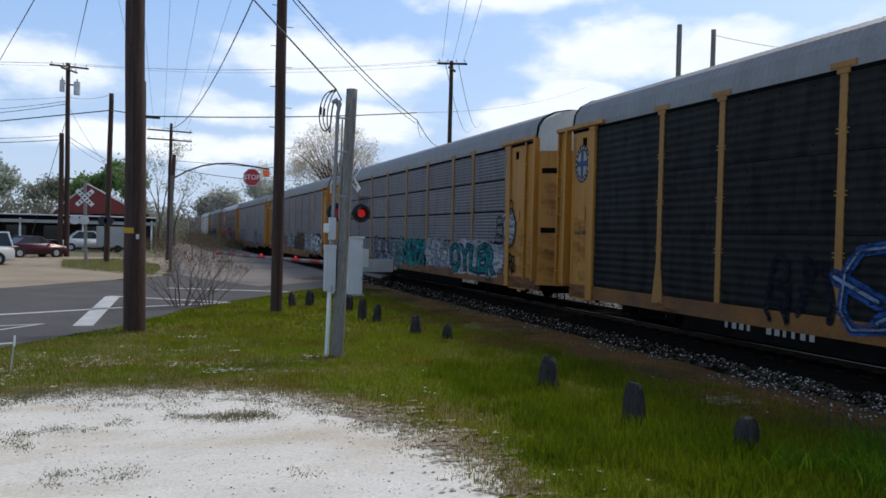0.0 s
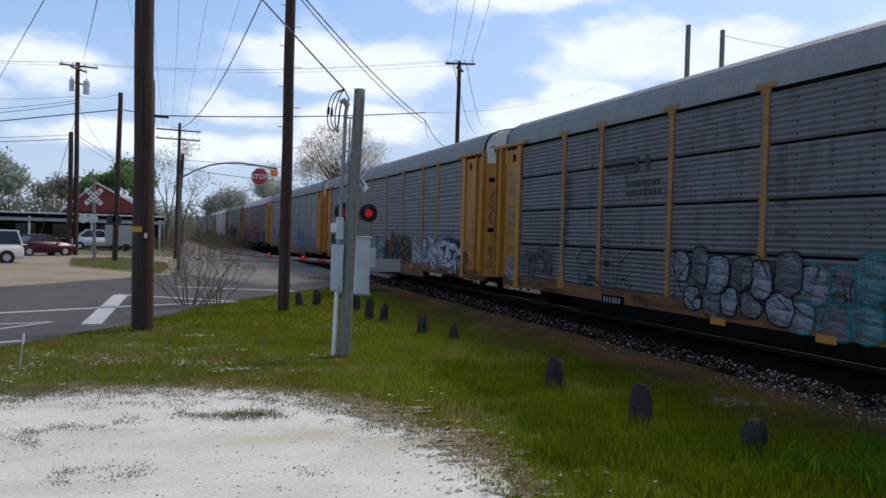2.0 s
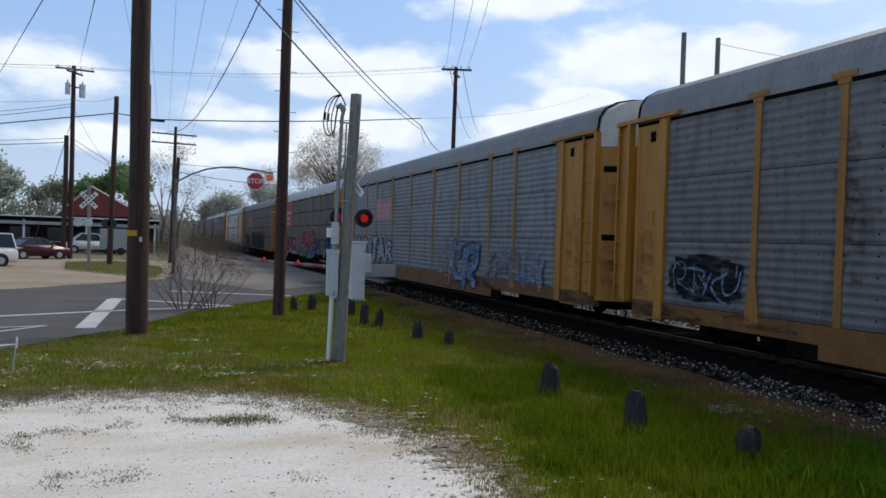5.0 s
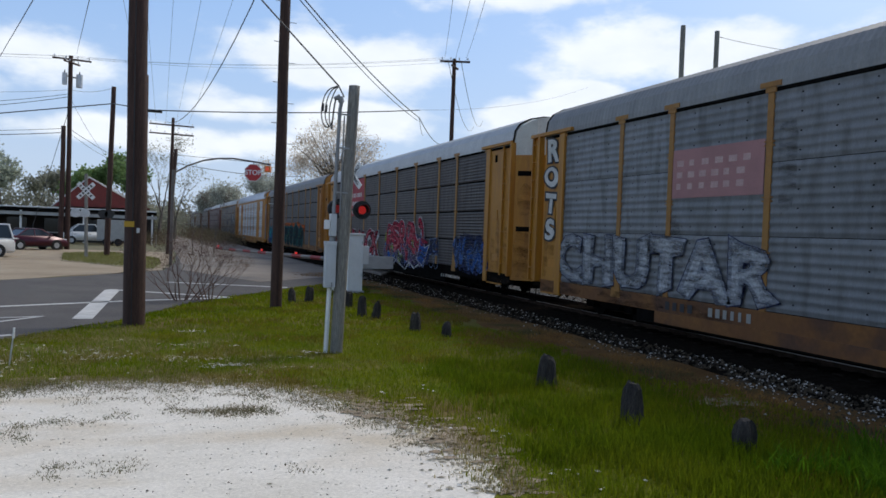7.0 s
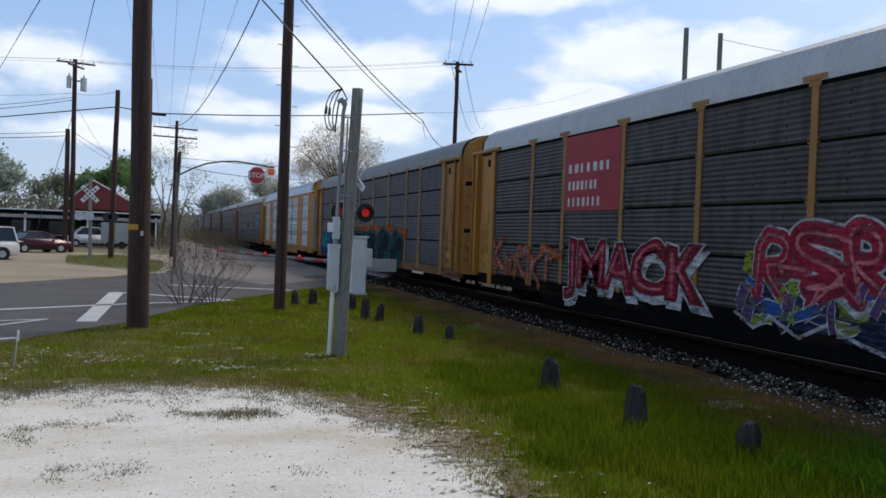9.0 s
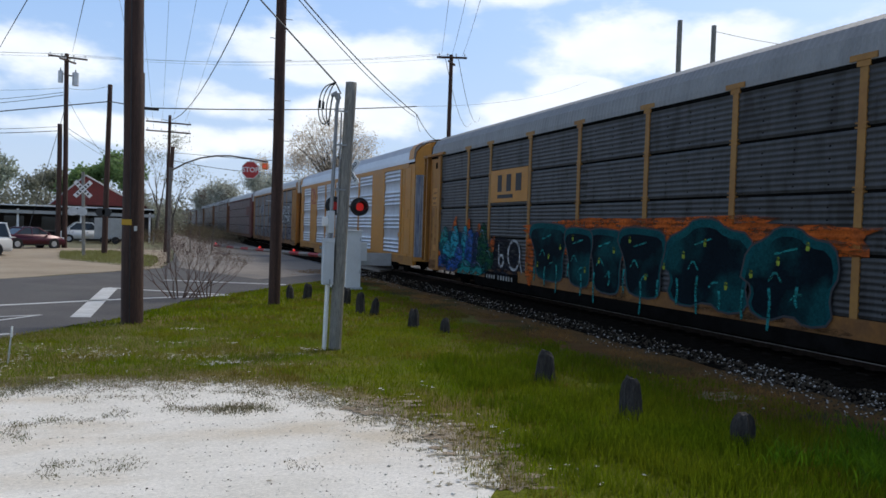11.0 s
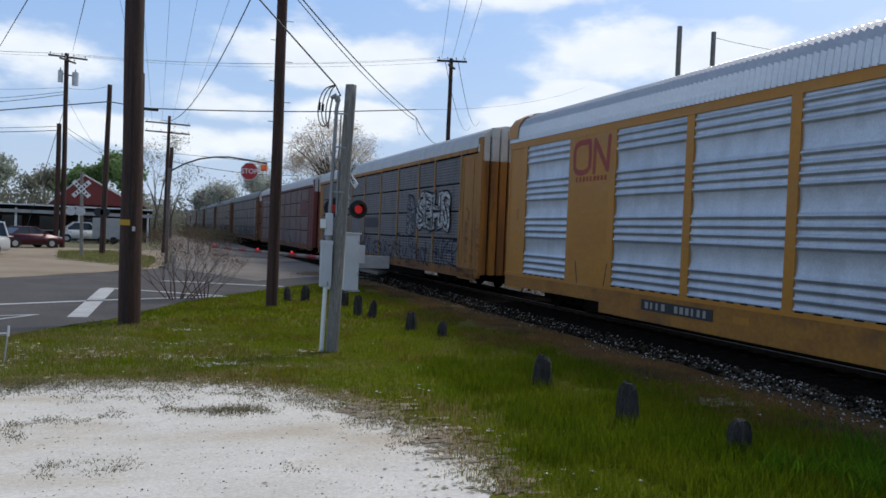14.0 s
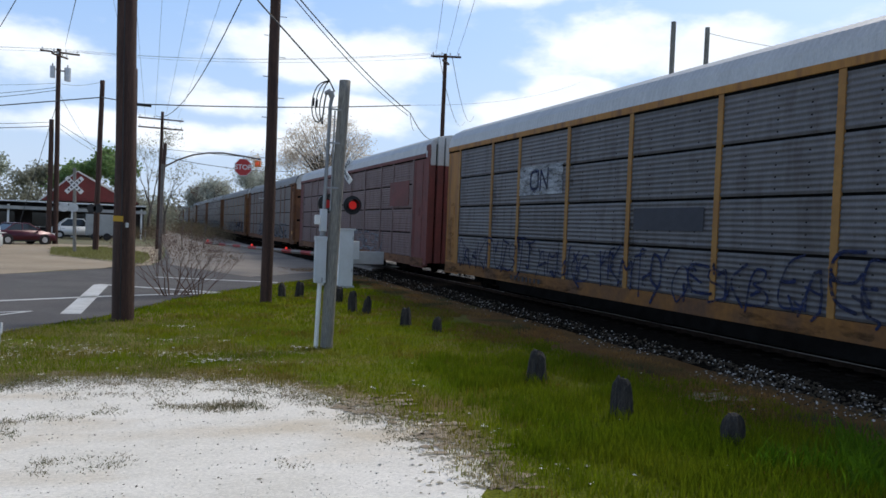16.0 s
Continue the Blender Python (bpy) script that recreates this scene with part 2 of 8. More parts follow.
m_leafhaze = M("leaf_haze_tint", (0.40, 0.42, 0.36), (0.46, 0.47, 0.41), 1.5, 0.8, bump=0, island=True, trans=0.5)
m_leaf3 = M("leaf_haze_grey", (0.26, 0.265, 0.205), (0.31, 0.31, 0.24), 1.5, 0.8, bump=0, island=True, trans=0.4)
m_bloom = M("blossom", (0.66, 0.58, 0.49), (0.55, 0.47, 0.37), 1.5, 0.8, bump=0, island=True, trans=0.5)
m_bark = M("bark", (0.10, 0.085, 0.07), (0.15, 0.13, 0.11), 4, 0.95)
m_twig = M("twig", (0.105, 0.058, 0.044), (0.15, 0.09, 0.068), 4, 0.9)
m_brush = M("dry_brush", (0.17, 0.14, 0.095), (0.125, 0.105, 0.06), 1.5, 0.9, bump=0, island=True, trans=0.3)
m_blade = M("grass_blade", (0.122, 0.178, 0.005), (0.184, 0.205, 0.009), 1.1, 0.85, bump=0, island=True, c3=(0.175, 0.145, 0.024), c3_scale=0.9, trans=0.6)
m_lush = M("lush_blade", (0.086, 0.136, 0.005), (0.125, 0.160, 0.008), 0.8, 0.8, bump=0, island=True, trans=0.6)
m_straw = M("straw_blade", (0.33, 0.27, 0.14), (0.25, 0.22, 0.09), 0.9, 0.85, bump=0, island=True, trans=0.5)
m_tuft = M("tuft_blade", (0.065, 0.155, 0.006), (0.095, 0.185, 0.012), 1.2, 0.6, bump=0, island=True, trans=0.6)
m_dry = M("dry_blade", (0.21, 0.100, 0.026), (0.26, 0.14, 0.036), 0.8, 0.85, bump=0, island=True, c3=(0.05, 0.065, 0.02), c3_scale=0.5)
m_olive = M("olive_blade", (0.20, 0.150, 0.030), (0.155, 0.130, 0.022), 0.8, 0.85, bump=0, island=True, trans=0.5)
m_isle = M("island_turf", (0.19, 0.175, 0.085), (0.26, 0.225, 0.14), 0.8, 0.95, fine=20, fine_amt=0.3, c3=(0.25, 0.20, 0.13), c3_scale=0.5)
m_islegrass = M("island_blade", (0.19, 0.20, 0.065), (0.25, 0.24, 0.10), 0.8, 0.9, bump=0, island=True, trans=0.5)
m_greystone = M("grey_stone", (0.30, 0.285, 0.26), (0.20, 0.19, 0.175), 4, 0.9, island=True)
m_palestone = M("pale_stone", (0.50, 0.49, 0.47), (0.38, 0.37, 0.36), 4, 0.9, island=True)
m_weed = M("dry_weed", (0.24, 0.20, 0.135), (0.15, 0.155, 0.085), 2, 0.9, bump=0, island=True, trans=0.4)

# train paints
m_yellow = M("ochre_paint", (0.45, 0.205, 0.018), (0.40, 0.172, 0.016), 1.6, 0.55, fine=14, fine_amt=0.08, bump=0.05, stretch=(2.5, 2.5, 0.35), c3=(0.33, 0.145, 0.022), c3_scale=1.3)
m_ochre_dirty = M("ochre_dirty", (0.37, 0.165, 0.02), (0.30, 0.125, 0.018), 1.6, 0.6, fine=14, fine_amt=0.12, bump=0.08, stretch=(2.5, 2.5, 0.3), c3=(0.19, 0.08, 0.02), c3_scale=1.2)
m_post = M("post_paint", (0.33, 0.165, 0.032), (0.27, 0.122, 0.024), 1.5, 0.6, fine=12, fine_amt=0.12, bump=0.1)
m_yellow2 = M("fresh_yellow", (0.49, 0.205, 0.014), (0.42, 0.172, 0.013), 0.8, 0.5, fine=10, fine_amt=0.07, bump=0.05, c3=(0.42, 0.20, 0.04), c3_scale=0.7)
m_sillcn = M("sill_yellow_rusty", (0.37, 0.165, 0.018), (0.29, 0.12, 0.017), 1.2, 0.65, fine=12, fine_amt=0.15, c3=(0.17, 0.075, 0.022), c3_scale=0.8)
m_sillo = M("sill_ochre", (0.23, 0.097, 0.014), (0.16, 0.065, 0.013), 1.4, 0.7, fine=12, fine_amt=0.15, c3=(0.11, 0.05, 0.02), c3_scale=0.9)
m_sill3 = M("dull_ochre", (0.20, 0.085, 0.02), (0.15, 0.06, 0.018), 1.5, 0.75, fine=12, fine_amt=0.15, c3=(0.09, 0.04, 0.02), c3_scale=1.1)
m_rust = M("rust_dirt", (0.12, 0.055, 0.03), (0.20, 0.09, 0.04), 2, 0.9, fine=20)
# black underframe, deepened further so the colour holds the shade below the cars
m_under = dull(M("underframe_shade_black", (0.006, 0.0057, 0.0054), (0.011, 0.0105, 0.010), 3, 0.9), 0.0)
m_maroon = M("maroon_paint", (0.16, 0.035, 0.03), (0.11, 0.03, 0.025), 1.2, 0.65, fine=12, fine_amt=0.15)
m_roof = M("roof_galvanised", (0.27, 0.272, 0.272), (0.22, 0.222, 0.224), 0.8, 0.6, 0.3, bump=0.1, fine=14, fine_amt=0.1, stretch=(1, 3, 1))
m_roof2 = M("roof_bright", (0.50, 0.505, 0.505), (0.43, 0.435, 0.44), 0.8, 0.5, 0.3, bump=0.1, fine=14, fine_amt=0.1, stretch=(1, 3, 1))
m_palepaint = M("pale_door_paint", (0.38, 0.385, 0.39), (0.31, 0.315, 0.32), 1.5, 0.7, stretch=(3, 3, 0.4), c3=(0.24, 0.24, 0.245), c3_scale=1.2)
m_whitetop = M("white_end", (0.62, 0.62, 0.58), (0.5, 0.49, 0.45), 1.5, 0.7)


def panel_paint(name, c1, c2, c3, metal=0.25):
    return M(name, c1, c2, 2.2, 0.52, metal, bump=0.15, fine=26, fine_amt=0.10, stretch=(1, 6.0, 0.6), rand=0.08, c3=c3, c3_scale=1.3)


m_pan_grey = panel_paint("panel_grey", (0.107, 0.103, 0.108), (0.134, 0.129, 0.134), (0.086, 0.080, 0.082))
m_pan_lgrey = panel_paint("panel_light_grey", (0.134, 0.128, 0.132), (0.163, 0.156, 0.160), (0.108, 0.100, 0.101))
m_pan_dark = dull(panel_paint("panel_dark", (0.014, 0.0145, 0.0140), (0.022, 0.0225, 0.0215), (0.010, 0.0102, 0.0098), metal=0.0))
m_pan_mid = panel_paint("panel_mid", (0.160, 0.170, 0.180), (0.20, 0.21, 0.225), (0.12, 0.125, 0.13))
m_pan_soot = panel_paint("panel_soot", (0.038, 0.039, 0.041), (0.055, 0.056, 0.058), (0.022, 0.0215, 0.021))
m_pan_brown = panel_paint("panel_brown", (0.044, 0.036, 0.033), (0.062, 0.054, 0.05), (0.03, 0.024, 0.022))
m_pan_mauve = panel_paint("panel_mauve", (0.12, 0.101, 0.095), (0.15, 0.127, 0.121), (0.095, 0.074, 0.069))
m_pan_silver = M("panel_silver", (0.50, 0.545, 0.61), (0.43, 0.47, 0.53), 2.5, 0.40, 0.60, bump=0.06, fine=34, fine_amt=0.10, stretch=(1, 3.0, 0.7), rand=0.05, c3=(0.40, 0.435, 0.49), c3_scale=1.6)
m_roof3 = M("roof_silver", (0.66, 0.68, 0.71), (0.60, 0.62, 0.65), 0.8, 0.35, 0.5, bump=0.05, fine=14, fine_amt=0.06)
m_pan_maroon = panel_paint("panel_maroon", (0.12, 0.07, 0.065), (0.16, 0.10, 0.095), (0.10, 0.05, 0.045))


# ---- mesh helpers ----
def link_mesh(name, me, mats, parent=None, m=None, label=""):
    for mm in (mats if isinstance(mats, (list, tuple)) else [mats]):
        me.materials.append(mm)
    ob = new(name, me)
    if parent:
        ob.parent = parent
    if m is not None:
        ob.matrix_basis = m
    if label:
        ob["label"] = label
    return ob


def part(name, bm, material, parent=None, label="", smooth=False, m=None):
    me = bpy.data.meshes.new(name)
    if smooth:
        for f in bm.faces:
            f.smooth = True
    bm.to_mesh(me)
    bm.free()
    return link_mesh(name, me, material, parent, m, label)


def empty(name, m, label="", category="", group="", kind=""):
    ob = new(name)
    ob.matrix_basis = m
    return tagged(ob, label, category, group, kind)


def box(bm, x0, x1, y0, y1, z0, z1, bev=0.0):
    r = bmesh.ops.create_cube(bm, size=1.0, matrix=Matrix.Translation(((x0 + x1) / 2, (y0 + y1) / 2, (z0 + z1) / 2)) @ Matrix.Diagonal((x1 - x0, y1 - y0, z1 - z0, 1)))
    if bev:
        es = list({e for v in r["verts"] for e in v.link_edges})
        bmesh.ops.bevel(bm, geom=es, offset=bev, segments=2, affect="EDGES", profile=0.6)
    return bm


def boxm(x0, x1, y0, y1, z0, z1, bev=0.0):
    return box(bmesh.new(), x0, x1, y0, y1, z0, z1, bev)


def tube(bm, a, b, r0, r1=None, n=8, caps=True):
    a, b = Vector(a), Vector(b)
    r1 = r0 if r1 is None else r1
    q = (b - a).to_track_quat("Z", "Y")
    ra = [bm.verts.new(a + q @ Vector((r0 * math.cos(2 * math.pi * i / n), r0 * math.sin(2 * math.pi * i / n), 0))) for i in range(n)]
    rb = [bm.verts.new(b + q @ Vector((r1 * math.cos(2 * math.pi * i / n), r1 * math.sin(2 * math.pi * i / n), 0))) for i in range(n)]
    for i in range(n):
        bm.faces.new((ra[i], ra[(i + 1) % n], rb[(i + 1) % n], rb[i]))
    if caps:
        bm.faces.new(list(reversed(ra)))
        bm.faces.new(rb)
    return bm


def tubem(a, b, r0, r1=None, n=8):
    return tube(bmesh.new(), a, b, r0, r1, n)


def path_tube(bm, pts, r, n=6):
    """One bent tube along the points."""
    pts = [Vector(p) for p in pts]
    rings, side = [], None
    for i, p in enumerate(pts):
        d = ((pts[min(i + 1, len(pts) - 1)] - p).normalized() + (p - pts[max(i - 1, 0)]).normalized()).normalized()
        side = d.orthogonal() if side is None else side - d * side.dot(d)
        side.normalize()
        up = d.cross(side)
        rings.append([bm.verts.new(p + (side * math.cos(2 * math.pi * k / n) + up * math.sin(2 * math.pi * k / n)) * r) for k in range(n)])
    for a, b in zip(rings[:-1], rings[1:]):
        for k in range(n):
            bm.faces.new((a[k], a[(k + 1) % n], b[(k + 1) % n], b[k]))
    bm.faces.new(list(reversed(rings[0])))
    bm.faces.new(rings[-1])
    return bm


def smooth_line(pts, k=3):
    for _ in range(k):
        out = [pts[0]]
        for a, b in zip(pts[:-1], pts[1:]):
            out += [(a[0] * .75 + b[0] * .25, a[1] * .75 + b[1] * .25), (a[0] * .25 + b[0] * .75, a[1] * .25 + b[1] * .75)]
        pts = out + [pts[-1]]
        if len(pts) > 40:
            break
    return pts


def prism(bm, pts, z0, z1):
    """A slab from a plan outline."""
    lo = [bm.verts.new((x, y, z0)) for x, y in pts]
    hi = [bm.verts.new((x, y, z1)) for x, y in pts]
    n = len(pts)
    bm.faces.new(hi)
    for i in range(n):
        bm.faces.new((lo[i], lo[(i + 1) % n], hi[(i + 1) % n], hi[i]))
    return bm


def lettering(text, size, fat=0.0, thick=0.004):
    """Built-in font as a mesh, centred."""
    c = bpy.data.curves.new("letters", "FONT")
    c.body, c.size, c.offset, c.extrude, c.align_x, c.align_y, c.resolution_u = text, size, fat, thick, "CENTER", "CENTER", 3
    ob = bpy.data.objects.new("letters", c)
    me = bpy.data.meshes.new_from_object(ob)
    bpy.data.objects.remove(ob)
    bpy.data.curves.remove(c)
    return me


# ---- ground ----
RAIL_Z = 0.22
TRACK_X = 12.2


def rough_edge(pts, amp=0.25, step=0.35, close=True, seed=0):
    out = []
    n = len(pts)
    for i in range(n if close else n - 1):
        a, b = Vector(pts[i]), Vector(pts[(i + 1) % n])
        k = max(1, int((b - a).length / step))
        k = min(k, 60)
        for j in range(k):
            p = a.lerp(b, j / k)
            d = Vector((noise.noise((p.x * 0.9, p.y * 0.9, seed)), noise.noise((p.x * 0.9, p.y * 0.9, seed + 9))))
            d2 = Vector((noise.noise((p.x * 3.1, p.y * 3.1, seed + 3)), noise.noise((p.x * 3.1, p.y * 3.1, seed + 5))))
            out.append(tuple(p + d * amp + d2 * amp * 0.5))
    return out


def sheet(name, pts, z, material, thick=0.03, label="", kind="structure"):
    bm = prism(bmesh.new(), pts, z - thick, z)
    bmesh.ops.triangulate(bm, faces=[f for f in bm.faces if len(f.verts) > 4])
    return tagged(part(name, bm, material), label, kind=kind)


bm = bmesh.new()
bmesh.ops.create_grid(bm, x_segments=40, y_segments=40, size=3000)
tagged(part("ground", bm, m_earth, m=pose(0, 1500, 0)), "dry grassy earth reaching to the horizon", kind="structure")

ROAD_NEAR = [(-40, -28), (-12, 2.5), (-4.2, 13.6), (-2.57, 15.68), (-1.53, 17.3), (-0.63, 18.5), (0.91, 22.4), (4.38, 27.6), (9.25, 34.2), (10.6, 36.0), (14.5, 41.0), (40, 73)]
ROAD_FAR = [(34, 82), (14.5, 55), (9.4, 49), (9.4, 160), (2.0, 160), (1.6, 60), (1.2, 46), (0.49, 38.08), (-2.53, 33.32), (-5.0, 30.37), (-14, 18), (-48, -20)]
TURF = [(-9, 6), (-4.5, 12.8), (-2.57, 15.6), (-1.53, 17.2), (-0.63, 18.4), (0.91, 22.3), (4.3, 27.5), (9.0, 33.8), (9.6, 30), (9.6, 10), (9.6, -14), (3, -14), (2.6, 4), (-9, 4)]
sheet("turf", rough_edge([(-14, 2), (-14, 10)] + [(-4.5, 13.0)] + TURF[2:11] + [(9.6, -14), (2.0, -14), (2.0, 3)], 0.25), 0.012, m_turf, label="rough green grass strip beside the railway track")
sheet("soil_strip", rough_edge([(7.4, -14), (9.7, -14), (9.7, 33.5), (8.0, 33.0), (7.9, 24), (7.7, 15), (7.3, 11), (7.2, 6)], 0.55, 0.4, seed=8), 0.017, m_soil, label="bare brown soil strip beside the ballast")
sheet("road", rough_edge(ROAD_NEAR + ROAD_FAR, 0.10), 0.035, m_asphalt, label="grey asphalt road running up to the level crossing")
sheet("sand_lot", rough_edge([(-5.2, 30.6), (-2.7, 33.6), (0.3, 38.3), (1.0, 46), (1.4, 62), (-30, 66), (-40, 50), (-30, 8)], 0.4, 0.8), 0.022, m_sand, label="tan sandy parking lot beside the road")
sheet("old_road", rough_edge([(1.3, 38.5), (4.0, 31.0), (9.2, 36.5), (9.3, 158), (2.1, 158), (1.5, 46)], 0.15, 0.8), 0.041, m_oldroad, label="worn brownish asphalt street along the track")
sheet("grass_island", rough_edge([(-4.6, 45.5), (0.0, 38.6), (0.4, 44), (0.3, 50), (-2.6, 58), (-5.5, 55)], 0.35), 0.05, m_isle, label="grass island between the lot and the street")
CHALK = [(-12, -6), (2.6, -6), (2.7, 4), (2.81, 5.9), (3.05, 6.9), (3.05, 7.7), (2.68, 8.8), (2.11, 10.1), (1.22, 10.9), (-0.13, 11.3), (-1.21, 11.5), (-1.81, 11.1), (-5, 10.5), (-12, 8)]
sheet("white_gravel_lot", rough_edge(CHALK, 0.3, 0.12, seed=4), 0.020, m_chalk, label="white crushed limestone lot with sparse weeds")

# painted lines on the road
def line(name, pts, label):
    tagged(part(name, prism(bmesh.new(), pts, 0.03, 0.041), m_paint), label, kind="structure")


def strip(a, b, w):
    a, b = Vector(a), Vector(b)
    n = (b - a).normalized()
    n = Vector((-n.y, n.x)) * w / 2
    return [tuple(a + n), tuple(a - n), tuple(b - n), tuple(b + n)]


line("stop_bar", [(-1.66, 18.75), (-1.24, 18.7), (-0.98, 26.5), (-1.42, 26.6)], "white painted stop bar across the lane")
line("edge_line", strip((-9, 18.4), (-0.78, 22.85), 0.22), "white painted line along the road")
line("edge_line", strip((-0.78, 22.85), (2.25, 24.1), 0.22), "white painted line along the road")
line("edge_line", strip((-1.3, 26.75), (2.28, 24.15), 0.2), "white painted line along the road")
line("edge_line", strip((0.5, 30.3), (4.67, 28.3), 0.22), "white painted line along the road")
line("edge_line", strip((-3.3, 18.9), (-2.3, 19.25), 0.1), "white painted line along the road")
line("edge_line", strip((-3.2, 18.0), (-2.3, 19.25), 0.1), "white painted line along the road")
line("edge_line", strip((-5, 14.7), (-2.45, 16.2), 0.16), "white painted line along the road")

# ballast bank
Y0B, Y1B = -200.0, 720.0
bm = bmesh.new()
prof = [(8.9, 0.0), (9.6, 0.04), (10.4, 0.09), (10.9, 0.10), (13.5, 0.10), (14.4, 0.05), (15.6, 0.0)]
ys_b = [Y0B + i * 10.0 for i in range(17)] + [-30 + i * 1.0 for i in range(90)] + [60 + i * 10 for i in range(67)]
rows_b = []
for y in ys_b:
    rows_b.append([bm.verts.new((x + 0.25 * noise.noise((y * 0.5, i * 3.0, 0)) * (i in (0, 1, 5, 6)), y, z + 0.015 * noise.noise((x * 2, y * 2, 4)))) for i, (x, z) in enumerate(prof)])
for a, b in zip(rows_b[:-1], rows_b[1:]):
    for i in range(len(prof) - 1):
        bm.faces.new((a[i], a[i + 1], b[i + 1], b[i]))
tagged(part("ballast_bed", bm, m_ballast_shade), "crushed stone bed under the track, train shade put into its colour", kind="structure")
# rails and sleepers
for sx in (-0.7525, 0.7525):
    bm = bmesh.new()
    box(bm, TRACK_X + sx - 0.036, TRACK_X + sx + 0.036, Y0B, Y1B, RAIL_Z - 0.04, RAIL_Z)
    bm.faces.ensure_lookup_table()
    for f in bm.faces:
        f.material_index = int(f.normal.z > 0.9)
    box(bm, TRACK_X + sx - 0.010, TRACK_X + sx + 0.010, Y0B, Y1B, RAIL_Z - 0.13, RAIL_Z - 0.04)
    box(bm, TRACK_X + sx - 0.07, TRACK_X + sx + 0.07, Y0B, Y1B, RAIL_Z - 0.15, RAIL_Z - 0.13)
    tagged(part("rail", bm, [m_rail, m_railhead]), "worn steel rail of the track", "rail", "rails of the track")
bed = bpy.data.objects["ballast_bed"]
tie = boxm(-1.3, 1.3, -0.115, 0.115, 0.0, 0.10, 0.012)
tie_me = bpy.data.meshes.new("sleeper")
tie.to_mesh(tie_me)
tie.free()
tie_me.materials.append(m_tie_shade)
for i in range(160):
    y = -6.0 + i * 0.52
    if 35.0 < y < 53.5:
        continue
    t_ = new("sleeper", tie_me)
    t_.parent = bed
    t_.matrix_basis = pose(TRACK_X + 0.03 * noise.noise((i * 1.7, 0, 0)), y, 0.028, 0, 0, 1.2 * noise.noise((i * 0.9, 3, 0)))
# crossing surface
sheet("crossing_deck", [(10.4, 35.6), (14.2, 40.4), (14.2, 53), (10.4, 48.5)], RAIL_Z - 0.03, m_oldroad, thick=0.2, label="asphalt deck of the level crossing between the rails")

# ---- train ----
SPEED, FIRST, PITCH = 12.217, 18.17, 29.15
SLACK = {0: 0.10, 1: 0.22, 2: 0.05, 3: -0.17, 5: -0.05, 6: -0.06}     # play in the couplings, metres
SURGE = {0.5: 0.10, 1.0: -0.13, 2.0: 0.04, 3.0: -0.05, 3.5: 0.06, 4.0: 0.09, 6.5: -0.11, 7.0: 0.0, 7.5: 0.05, 8.0: 0.14, 8.5: -0.10, 9.0: -0.03,
         12.0: 0.17, 12.5: -0.06, 13.0: -0.04, 13.5: -0.09, 14.0: -0.09, 14.5: -0.03, 15.0: 0.07, 15.5: 0.12, 16.0: -0.09}     # small surges along the track, metres
HALF = 13.1
Z_SILL0, Z_SILL1, Z_TOP, Z_ROOF = 0.46, 0.80, 4.98, 5.97
BAYS = [1.1, 3.9, 5.85, 8.75, 11.6, 14.6, 17.45, 20.35, 22.3, 25.1]


def corrugated(name, height, ridges, depth=0.028):
    """A unit-long sheet of horizontal corrugations, facing -x."""
    bm = bmesh.new()
    prof = [(0.03, 0.0), (0.0, 0.0)]
    pz = height / ridges
    for i in range(ridges):
        z = i * pz
        prof += [(-depth * (0.5 - 0.5 * math.cos(2 * math.pi * k / 8)), z + pz * (0.06 + 0.88 * k / 8)) for k in range(9)]
    prof += [(0.0, height), (0.03, height)]
    a = [bm.verts.new((x, -0.5, z)) for x, z in prof]
    b = [bm.verts.new((x, 0.5, z)) for x, z in prof]
    for i in range(len(prof) - 1):
        bm.faces.new((a[i], b[i], b[i + 1], a[i + 1])).smooth = True
    bmesh.ops.recalc_face_normals(bm, faces=bm.faces)
    for u in (-0.30, -0.02, 0.26):
        for k in range(1, ridges, 2):
            z = k * pz
            vs = [bm.verts.new((-0.0025, u + 0.009 * math.cos(q), z + 0.016 * math.sin(q))) for q in (0.4, 1.2, 2.0, 2.8, 3.6, 4.4, 5.2, 6.0)]
            bm.faces.new(vs).material_index = 1
    me = bpy.data.meshes.new(name)
    bm.to_mesh(me)
    bm.free()
    return me


ROWS = 4
ROW_H = (Z_TOP - Z_SILL1) / ROWS
panel_cache = {}


